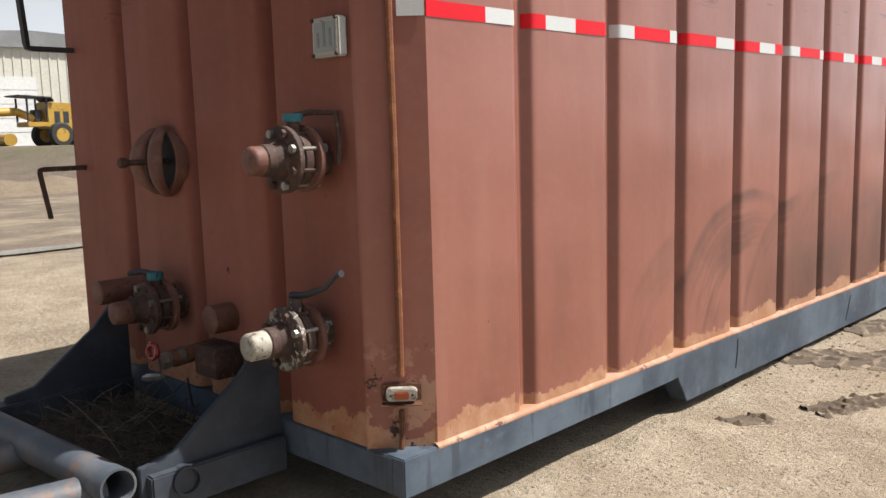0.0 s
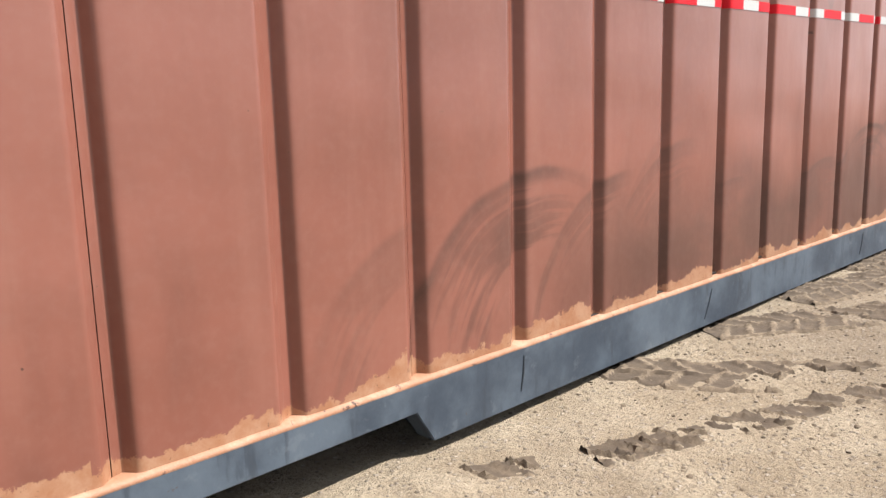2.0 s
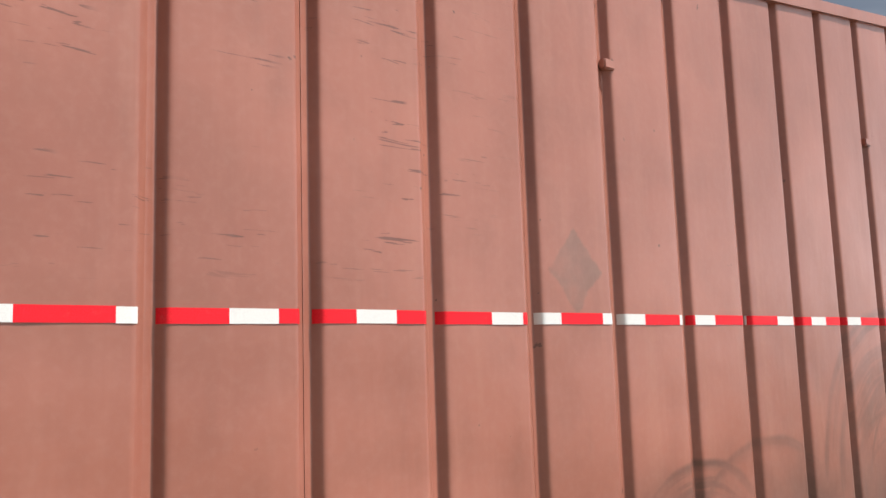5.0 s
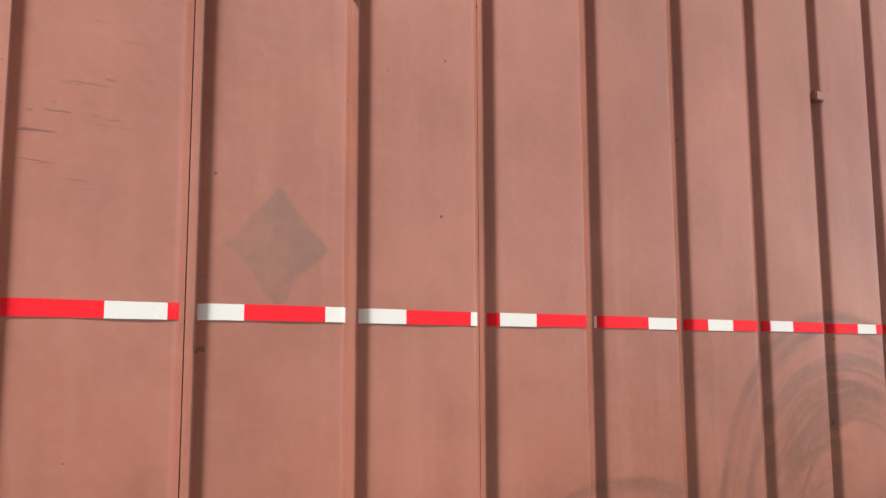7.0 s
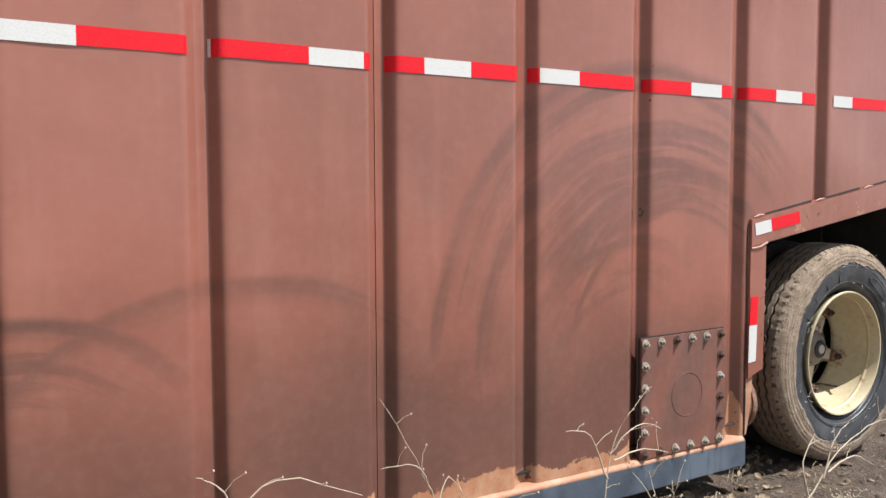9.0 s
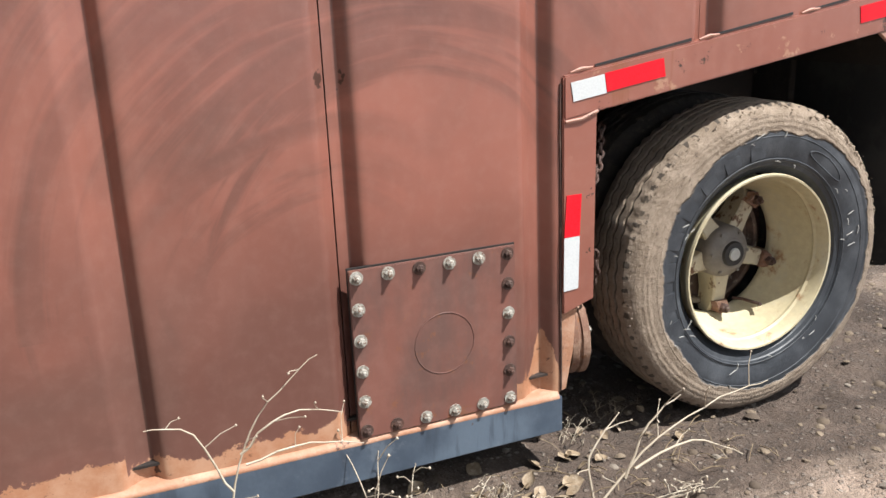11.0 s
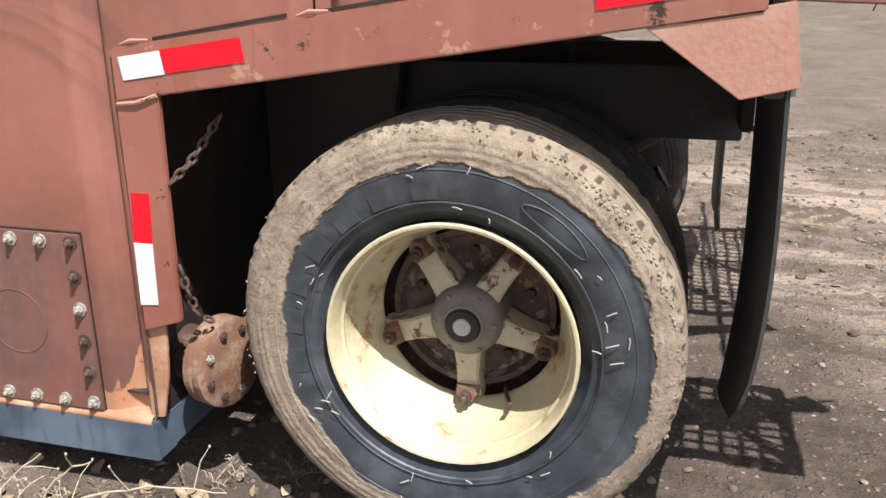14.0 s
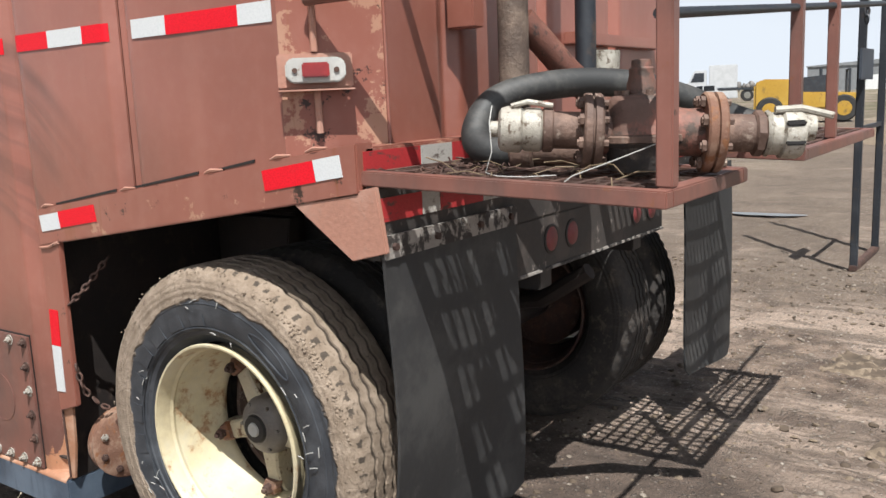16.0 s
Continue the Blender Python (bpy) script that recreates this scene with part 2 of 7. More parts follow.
    if grime:
        dull = m.math("MULTIPLY", m.math("ADD", 0.45, m.math("MULTIPLY", m.step(m.noise(4.0, 6, 0.62, m.scaled(m.pos, (1.5, 1.5, 0.6))), 0.35, 0.65), 0.55)), grime)
        col = m.mix(dull, col, (0.165, 0.094, 0.080))
        col = m.mix(m.math("MULTIPLY", m.step(m.noise(14, 6, 0.7), 0.60, 0.66), 0.5), col, (0.30, 0.12, 0.05))
    pits = m.noise(13, 3, 0.6)
    rust = m.math("MULTIPLY", m.step(pits, 0.71, 0.735), m.step(cloud, 0.45, 0.55))
    col = m.mix(rust, col, (0.06, 0.022, 0.014))
    col = m.mix(m.math("MULTIPLY", m.step(fine, 0.40, 0.75), 0.07), col, (0.62, 0.40, 0.32))
    dent = m.math("ADD", m.math("MULTIPLY", m.noise(1.5, 2, 0.4), 5.0), m.math("MULTIPLY", m.noise(5.0, 3, 0.5, m.scaled(m.pos, (1.0, 1.0, 0.5))), 0.7))
    m.bump(m.math("ADD", dent, m.math("MULTIPLY", fine, 0.05)), 0.36, 0.012)
    m.bsdf.inputs["Specular IOR Level"].default_value = 0.48 * gloss
    return m.done(col, m.math("ADD", 0.20 + 0.3 * (1 - gloss), m.math("ADD", m.math("MULTIPLY", fine, 0.10), m.math("MULTIPLY", blot, 0.14))))


def self_vec(m, r, turn):
    nd = m.n.new("ShaderNodeCombineXYZ")
    m.put(nd.inputs[0], r)
    m.put(nd.inputs[1], turn)
    return nd.outputs[0]


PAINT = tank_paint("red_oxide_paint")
PAINT_GRIMY = tank_paint("grimy_hatch_paint", arcs=False, primer=False, grime=0.95, gloss=0.6)
PAINT_PLAIN = tank_paint("red_oxide_paint_plain", arcs=False, primer=False)
PAINT_END = tank_paint("red_oxide_paint_end", arcs=False, primer=True, gloss=0.15)
PAINT_CHIPPED = tank_paint("chipped_red_oxide_paint", arcs=False, primer=False, flake=0.60)
PAINT_FLAKED = tank_paint("flaking_red_oxide_paint", arcs=False, primer=True, flake=0.50, gloss=0.6)
BARE = surface("orange_primer", (0.52, 0.25, 0.14), (0.70, 0.42, 0.28), 9.0, dirt=(0.13, 0.06, 0.04), dirt_lo=0.60, dirt_hi=0.66, bump=0.4)
PRIMER = surface("bare_primer", (0.55, 0.27, 0.19), (0.63, 0.36, 0.27), 9.0, dirt=(0.03, 0.016, 0.014), dirt_lo=0.635, dirt_hi=0.66, bump=0.3)


def skid_paint():
    """Scuffed blue-grey paint: pale rubbed clouds, dark upright runs, a few rust nicks."""
    m = Nodes("blue_grey_skid_paint")
    cloud, fine = m.noise(2.6, 6, 0.62), m.noise(34, 5, 0.65)
    runs = m.noise(4.0, 4, 0.6, m.scaled(m.pos, (3.2, 3.2, 0.5)))
    col = m.mix(m.step(cloud, 0.34, 0.66), (0.058, 0.082, 0.120), (0.145, 0.188, 0.245))
    col = m.mix(m.math("MULTIPLY", m.step(runs, 0.56, 0.66), 0.6), col, (0.045, 0.06, 0.085))
    col = m.mix(m.math("MULTIPLY", m.step(m.noise(7, 6, 0.7), 0.57, 0.66), 0.30), col, (0.27, 0.31, 0.36))
    col = m.mix(m.step(m.noise(15, 4, 0.7), 0.70, 0.73), col, (0.12, 0.06, 0.035))
    m.bump(m.math("ADD", fine, cloud), 0.2, 0.004)
    return m.done(col, m.math("ADD", 0.38, m.math("MULTIPLY", fine, 0.25)))


STEEL_BLUE = skid_paint()
WORN_TUBE = surface("worn_blue_tube_paint", (0.10, 0.12, 0.15), (0.22, 0.225, 0.245), 4.0, rough=(0.4, 0.7), dirt=(0.26, 0.16, 0.12), dirt_lo=0.52, dirt_hi=0.68)
NAVY = surface("navy_steel", (0.036, 0.046, 0.066), (0.075, 0.092, 0.12), 4.0, rough=(0.45, 0.7), dirt=(0.13, 0.085, 0.06), dirt_lo=0.62, dirt_hi=0.75)
DUSTY_IRON = surface("dusty_brown_iron", (0.13, 0.088, 0.066), (0.27, 0.195, 0.145), 11.0, rough=(0.65, 0.9), bump=0.7, dirt=(0.25, 0.20, 0.155), dirt_lo=0.54, dirt_hi=0.70)
DUSTY_DARK = surface("dusty_black_iron", (0.040, 0.034, 0.032), (0.125, 0.10, 0.082), 10.0, rough=(0.6, 0.9), bump=0.6, dirt=(0.24, 0.19, 0.15), dirt_lo=0.58, dirt_hi=0.72)
STEEL_DARK = surface("dark_blue_black_steel", (0.022, 0.027, 0.036), (0.05, 0.058, 0.07), 5.0, rough=(0.4, 0.65), dirt=(0.09, 0.06, 0.045))
RUST = surface("rust", (0.16, 0.052, 0.022), (0.31, 0.115, 0.045), 22.0, rough=(0.75, 0.95), bump=0.7, dirt=(0.06, 0.026, 0.016))
RUST_BRIGHT = surface("bright_streaked_rust", (0.30, 0.10, 0.04), (0.50, 0.20, 0.085), 14.0, rough=(0.75, 0.95), bump=0.6, dirt=(0.13, 0.05, 0.03), dirt_lo=0.55)
RUST_DARK = surface("dark_rusty_steel", (0.075, 0.036, 0.026), (0.16, 0.075, 0.05), 18.0, rough=(0.65, 0.9), bump=0.6, dirt=(0.23, 0.17, 0.13))
CHIPPED_WHITE = surface("rusty_iron_with_white_flakes", (0.075, 0.045, 0.034), (0.17, 0.095, 0.065), 18.0, rough=(0.5, 0.8), bump=0.6, dirt=(0.60, 0.57, 0.50), dirt_lo=0.54, dirt_hi=0.58)
VALVE_PAINT = surface("old_valve_paint", (0.20, 0.075, 0.05), (0.33, 0.15, 0.105), 14.0, dirt=(0.05, 0.03, 0.024), bump=0.4)
ZINC = surface("worn_zinc", (0.42, 0.40, 0.35), (0.62, 0.60, 0.54), 20.0, rough=(0.3, 0.55), metal=0.7, dirt=(0.16, 0.10, 0.06), dirt_lo=0.6)
WHITE_BOLT = surface("bolt_white", (0.46, 0.43, 0.37), (0.64, 0.61, 0.54), 60.0, dirt=(0.22, 0.11, 0.06), dirt_lo=0.50, dirt_hi=0.60, bump=0.4)
TEAL = surface("teal_tape", (0.03, 0.20, 0.25), (0.06, 0.31, 0.36), 12.0)
BLACK = surface("black_gap", (0.012, 0.010, 0.009), (0.03, 0.022, 0.018), 9.0)
# undersides: grime, with the shade below the tank put into the colour
UNDER = surface("grimy_shaded_underside", (0.022, 0.016, 0.014), (0.05, 0.034, 0.028), 4.0, dirt=(0.09, 0.06, 0.045))
RUBBER = surface("flap_rubber", (0.028, 0.028, 0.029), (0.075, 0.073, 0.070), 3.0, rough=(0.55, 0.8), dirt=(0.16, 0.15, 0.135), dirt_lo=0.6, dirt_hi=0.8)
HOSE = surface("hose_rubber", (0.030, 0.031, 0.031), (0.085, 0.082, 0.076), 9.0, rough=(0.5, 0.75), dirt=(0.24, 0.20, 0.16), dirt_lo=0.58, dirt_hi=0.8)
FLAKED_BAR = surface("flaked_white_over_grime", (0.40, 0.36, 0.32), (0.55, 0.50, 0.45), 9.0, rough=(0.6, 0.9), bump=0.6, dirt=(0.045, 0.036, 0.032), dirt_lo=0.46, dirt_hi=0.54)
PLATE_WHITE = surface("off_white_enamel", (0.58, 0.57, 0.53), (0.70, 0.69, 0.65), 9.0, dirt=(0.25, 0.11, 0.06), dirt_lo=0.62, dirt_hi=0.68)
CREAM = surface("cream_rim_paint", (0.74, 0.63, 0.40), (0.83, 0.74, 0.53), 5.0, rough=(0.4, 0.7), dirt=(0.40, 0.20, 0.08), dirt_lo=0.555, dirt_hi=0.70, bump=0.3)
CREAM_RUST = surface("cream_paint_rusting", (0.66, 0.57, 0.40), (0.76, 0.68, 0.50), 9.0, dirt=(0.17, 0.075, 0.03), dirt_lo=0.54, dirt_hi=0.62, bump=0.5)
COUPLING = surface("dull_aluminium_coupling", (0.52, 0.48, 0.40), (0.74, 0.70, 0.61), 24.0, rough=(0.4, 0.65), metal=0.1, dirt=(0.17, 0.115, 0.075), dirt_lo=0.52, dirt_hi=0.64, bump=0.5)
PALE_RUST = surface("pale_flaking_rust", (0.24, 0.115, 0.07), (0.46, 0.29, 0.20), 12.0, rough=(0.7, 0.95), bump=0.6, dirt=(0.30, 0.12, 0.045), dirt_lo=0.53, dirt_hi=0.62)
FITTING = surface("worn_rusty_fitting", (0.15, 0.088, 0.064), (0.34, 0.215, 0.16), 9.0, rough=(0.6, 0.9), bump=0.7, dirt=(0.42, 0.33, 0.26), dirt_lo=0.56, dirt_hi=0.68)
FITTING_RED = surface("fitting_with_old_red_paint", (0.19, 0.105, 0.078), (0.46, 0.175, 0.125), 7.0, rough=(0.55, 0.85), bump=0.6, dirt=(0.10, 0.066, 0.05), dirt_lo=0.52, dirt_hi=0.62)
DRUM = surface("drum_rust_with_cream", (0.10, 0.060, 0.042), (0.24, 0.145, 0.10), 9.0, rough=(0.7, 0.9), bump=0.5, dirt=(0.34, 0.28, 0.20), dirt_lo=0.55, dirt_hi=0.60)
HUB_GREY = surface("greasy_grey_hub", (0.22, 0.19, 0.165), (0.30, 0.27, 0.235), 16.0, rough=(0.45, 0.7))
STRAW = surface("dry_straw", (0.60, 0.50, 0.37), (0.78, 0.69, 0.55), 30.0)
LEAF = surface("dead_leaf", (0.36, 0.26, 0.16), (0.62, 0.50, 0.36), 40.0, rough=(0.7, 0.9), dirt=(0.20, 0.12, 0.07), dirt_lo=0.54)
TWIG = surface("grey_brown_twigs", (0.085, 0.060, 0.042), (0.21, 0.155, 0.105), 30.0)
STRAW_GREY = surface("dead_grass", (0.24, 0.17, 0.10), (0.42, 0.32, 0.20), 30.0)
LENS_RED = surface("red_lens", (0.30, 0.012, 0.014), (0.42, 0.02, 0.02), 15.0, rough=(0.15, 0.3), bump=0.05)
LENS_DUSTY = surface("dusty_red_lens", (0.20, 0.022, 0.026), (0.28, 0.05, 0.05), 25.0, rough=(0.4, 0.6), dirt=(0.16, 0.10, 0.085), dirt_lo=0.55, dirt_hi=0.7, bump=0.1)
BUMPER_PAINT = surface("worn_black_bumper_paint", (0.045, 0.037, 0.033), (0.10, 0.078, 0.066), 5.0, rough=(0.6, 0.85), dirt=(0.34, 0.29, 0.25), dirt_lo=0.60, dirt_hi=0.66, bump=0.4)
LENS_AMBER = surface("amber_lens", (0.42, 0.085, 0.02), (0.55, 0.13, 0.03), 25.0, rough=(0.2, 0.4), bump=0.1)
YELLOW = surface("machine_yellow", (0.62, 0.36, 0.035), (0.72, 0.45, 0.07), 1.5, dirt=(0.20, 0.13, 0.05), rough=(0.35, 0.6))
GREEN = surface("machine_green", (0.05, 0.42, 0.11), (0.08, 0.52, 0.16), 1.5, dirt=(0.20, 0.17, 0.10), dirt_lo=0.6, rough=(0.35, 0.6))
WHITE_CAR = surface("white_car_paint", (0.74, 0.75, 0.76), (0.80, 0.81, 0.82), 1.0, rough=(0.2, 0.35), bump=0.0)
GLASS_DARK = surface("dark_glazing", (0.018, 0.022, 0.026), (0.03, 0.034, 0.04), 2.0, rough=(0.08, 0.15), bump=0.0)
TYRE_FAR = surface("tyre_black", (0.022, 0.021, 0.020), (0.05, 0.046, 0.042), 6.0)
# darker all over than the near outer tyre; for inner and far tyres
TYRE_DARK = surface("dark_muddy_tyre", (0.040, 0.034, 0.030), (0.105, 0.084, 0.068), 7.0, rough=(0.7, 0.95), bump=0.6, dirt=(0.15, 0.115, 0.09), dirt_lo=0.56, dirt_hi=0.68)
SIDING = surface("cream_siding", (0.90, 0.87, 0.76), (0.98, 0.95, 0.85), 0.6, bump=0.05)
SIDING_WHITE = surface("white_door_steel", (1.08, 1.08, 1.07), (1.15, 1.15, 1.14), 0.6, bump=0.05)
ROOF_GREY = surface("grey_roof_steel", (0.30, 0.31, 0.32), (0.38, 0.39, 0.40), 0.8, bump=0.05)
FAR_TREES = surface("bare_far_trees", (0.24, 0.22, 0.205), (0.32, 0.295, 0.275), 0.25, bump=0.0)


def tape_mat(name, a, b, worn=0.0):
    """Prismatic sheeting: fine diagonal cells under a glossy film."""
    m = Nodes(name)
    d, _ = m.voronoi(220)
    col = m.mix(m.step(d, 0.25, 0.6), a, b)
    col = m.mix(m.math("MULTIPLY", m.step(m.noise(24, 5, 0.7), 0.58, 0.75), 0.15), col, (0.42, 0.30, 0.24))
    if worn:
        grime = m.step(m.noise(17, 7, 0.72, m.scaled(m.pos, (1.0, 1.0, 2.0))), 0.62 - worn, 0.70 - worn)
        col = m.mix(m.math("MULTIPLY", grime, 0.85), col, (0.085, 0.055, 0.045))
        col = m.mix(0.25, col, (0.20, 0.13, 0.11))
    m.bsdf.inputs["Specular IOR Level"].default_value = 0.22
    return m.done(col, 0.5)


TAPE_RED = tape_mat("red_sheeting", (0.80, 0.004, 0.016), (0.98, 0.010, 0.028))
TAPE_WHITE = tape_mat("white_sheeting", (0.78, 0.80, 0.81), (0.86, 0.88, 0.88))

TAPE_RED_OLD = tape_mat("scuffed_red_sheeting", (0.55, 0.008, 0.018), (0.66, 0.018, 0.028), 0.07)
TAPE_WHITE_OLD = tape_mat("scuffed_white_sheeting", (0.62, 0.60, 0.55), (0.70, 0.68, 0.62), 0.09)


def tyre_mat():
    m = Nodes("muddy_tyre")
    vec = m.local()
    x, y, z = m.split(vec)
    r = m.math("SQRT", m.math("ADD", m.math("MULTIPLY", x, x), m.math("MULTIPLY", z, z)))
    edge = m.math("ADD", r, m.math("MULTIPLY", m.math("SUBTRACT", m.noise(6, 5, 0.6, vec), 0.5), 0.10))
    edge = m.math("ADD", edge, m.math("MULTIPLY", x, -0.055))
    mud = m.step(edge, 0.424, 0.432)
    fine = m.noise(60, 6, 0.7, vec)
    black = m.mix(m.step(m.noise(9, 5, 0.6, vec), 0.4, 0.7), (0.036, 0.041, 0.050), (0.086, 0.094, 0.106))
    tan = m.mix(m.step(m.noise(14, 6, 0.65, vec), 0.35, 0.7), (0.30, 0.225, 0.16), (0.46, 0.36, 0.27))
    tan = m.mix(m.math("MULTIPLY", m.step(fine, 0.54, 0.68), 0.8), tan, (0.15, 0.105, 0.075))
    ring = m.math("SINE", m.math("MULTIPLY", r, 420))
    tan = m.mix(m.math("MULTIPLY", m.step(ring, 0.55, 1.0), 0.08), tan, (0.20, 0.145, 0.105))
    # shade of the tread grooves painted in as a dark tone on their floors
    groove_shade = m.math("MULTIPLY", m.step(r, 0.5160, 0.5125), m.math("MULTIPLY", m.step(y, 0.052, 0.06), m.step(y, 0.218, 0.21)))
    tan = m.mix(m.math("MULTIPLY", groove_shade, 0.72), tan, (0.055, 0.042, 0.032))
    # bites out of the dried mud along the shoulder, in step with the tread blocks
    turn = m.math("MULTIPLY", m.math("ARCTAN2", z, x), 78.0)
    bite = m.math("ADD", m.math("SINE", turn), m.math("MULTIPLY", m.math("SUBTRACT", m.noise(26, 4, 0.7, vec), 0.5), 5.5))
    band = m.math("MULTIPLY", m.step(r, 0.5055, 0.5085), m.math("MULTIPLY", m.step(r, 0.5215, 0.5185), m.math("MULTIPLY", m.step(y, 0.050, 0.044), m.step(m.noise(7, 3, 0.5, vec), 0.30, 0.42))))
    bite = m.math("MULTIPLY", m.step(bite, 0.25, 0.8), band)
    tan = m.mix(m.math("MULTIPLY", bite, 0.85), tan, (0.050, 0.038, 0.028))
    pits = m.step(m.noise(34, 3, 0.6, vec), 0.67, 0.71)
    tan = m.mix(m.math("MULTIPLY", pits, 0.75), tan, (0.095, 0.068, 0.048))
    m.bump(m.math("ADD", m.math("MULTIPLY", m.math("MULTIPLY", fine, m.math("ADD", 0.25, mud)), 0.9), m.math("MULTIPLY", mud, 0.6)), 0.8, 0.008)
    return m.done(m.mix(mud, black, tan), m.math("ADD", 0.5, m.math("MULTIPLY", mud, 0.42)))


TYRE = tyre_mat()
MUD = surface("dried_mud", (0.38, 0.29, 0.21), (0.50, 0.40, 0.305), 25.0, rough=(0.9, 1.0), bump=0.8)


def ground_mat():
    """Packed sandy yard: pale and dry by the tank's nose, dark moist grit behind with shade under the tail in its
    colour, pebbles, damp patches.
    """
    m = Nodes("yard_dirt")
    x, y, z = m.split(m.pos)
    big, mid, fine = m.noise(0.35, 5, 0.6), m.noise(2.6, 6, 0.62), m.noise(38, 6, 0.7)
    sand = m.mix(m.step(mid, 0.32, 0.70), (0.47, 0.365, 0.25), (0.66, 0.545, 0.40))
    sand = m.mix(m.math("MULTIPLY", m.step(big, 0.50, 0.72), 0.6), sand, (0.27, 0.195, 0.13))
    grit = m.mix(m.step(m.noise(5.0, 6, 0.65), 0.36, 0.66), (0.125, 0.083, 0.061), (0.42, 0.305, 0.228))
    grit = m.mix(m.math("MULTIPLY", m.step(m.noise(0.9, 7, 0.68), 0.40, 0.58), 0.85), grit, (0.70, 0.535, 0.42))
    grit = m.mix(m.math("MULTIPLY", m.step(m.noise(3.0, 5, 0.65, m.scaled(m.pos, (0.35, 2.4, 1.0)), 0.8), 0.52, 0.62), 0.65), grit, (0.12, 0.088, 0.064))
    where = m.math("ADD", x, m.math("MULTIPLY", m.math("SUBTRACT", big, 0.5), 3.0))
    col = m.mix(m.step(where, 6.2, 8.6), sand, grit)
    col = m.mix(m.math("MULTIPLY", m.step(fine, 0.42, 0.72), 0.45), col, (0.15, 0.11, 0.075))
    # damp soil under the tail; the shade there is darkened into the same tone
    jag = m.math("MULTIPLY", m.math("SUBTRACT", m.noise(1.6, 6, 0.65), 0.5), 0.9)
    wx, wy = m.math("ADD", x, jag), m.math("ADD", y, m.math("MULTIPLY", jag, 0.6))
    wet_shade = m.math("MULTIPLY", m.math("MULTIPLY", m.step(wx, 8.3, 8.9), m.step(wx, 11.5, 10.7)), m.math("MULTIPLY", m.step(wy, -0.50, -0.28), m.step(wy, 2.3, 1.6)))
    ruts = m.math("MULTIPLY", m.math("MULTIPLY", m.step(x, 9.4, 10.2), m.step(y, 3.4, 2.4)), m.step(m.noise(2.2, 5, 0.6, m.scaled(m.pos, (0.30, 3.2, 1.0)), 0.5), 0.46, 0.60))
    wet_shade = m.math("MAXIMUM", wet_shade, m.math("MULTIPLY", ruts, 0.75))
    col = m.mix(m.math("MULTIPLY", wet_shade, 0.88), col, m.mix(m.step(m.noise(7, 6, 0.7), 0.35, 0.68), (0.060, 0.038, 0.027), (0.145, 0.098, 0.073)))
    damp = m.math("MULTIPLY", m.math("MULTIPLY", m.step(y, 3.6, 5.4), m.step(x, 7.0, 8.6)), m.step(m.noise(0.8, 6, 0.65), 0.28, 0.50))
    damp = m.math("MAXIMUM", damp, m.math("MULTIPLY", m.step(y, 6.0, 10.0), m.step(m.noise(0.45, 7, 0.7), 0.34, 0.56)))
    col = m.mix(m.math("MULTIPLY", damp, 0.85), col, m.mix(m.noise(5.0, 5), (0.13, 0.092, 0.065), (0.24, 0.18, 0.13)))
    pm = None
    for sc, amt in ((34, 0.75), (85, 0.65), (170, 0.5)):
        peb, pcol = m.voronoi(sc)
        one = m.math("MULTIPLY", m.step(peb, 0.34, 0.22), m.step(m.split(pcol)[0], 0.45, 0.55))
        pale = m.mix(m.split(pcol)[1], (0.17, 0.125, 0.098), (0.82, 0.70, 0.59))
        col = m.mix(m.math("MULTIPLY", m.math("MULTIPLY", one, amt), m.math("SUBTRACT", 1.0, m.math("MULTIPLY", wet_shade, 0.65))), col, pale)
        pm = one if pm is None else m.math("ADD", pm, one)
    far = m.step(y, 26, 44)
    grass = m.math("MULTIPLY", m.math("MULTIPLY", far, m.step(m.noise(0.11, 5, 0.6), 0.47, 0.56)), 0.7)
    col = m.mix(grass, col, m.mix(m.noise(2.0, 5), (0.16, 0.14, 0.06), (0.10, 0.13, 0.045)))
    m.bump(m.math("ADD", m.math("MULTIPLY", mid, 1.4), m.math("ADD", m.math("MULTIPLY", fine, 0.8), m.math("MULTIPLY", pm, 0.5))), 1.0, 0.03)
    return m.done(col, m.math("SUBTRACT", 0.97, m.math("MULTIPLY", m.step(big, 0.55, 0.7), 0.12)))


GROUND = ground_mat()
STONE = surface("pebble_stone", (0.26, 0.21, 0.165), (0.46, 0.40, 0.33), 30.0, rough=(0.8, 1.0), bump=0.5)
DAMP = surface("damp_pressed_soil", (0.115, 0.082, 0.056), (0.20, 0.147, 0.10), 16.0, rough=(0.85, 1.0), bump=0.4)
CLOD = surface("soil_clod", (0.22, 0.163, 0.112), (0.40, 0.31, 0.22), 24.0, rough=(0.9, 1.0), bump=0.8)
PUDDLE = Nodes("puddle_water").done((0.10, 0.085, 0.07), 0.06)


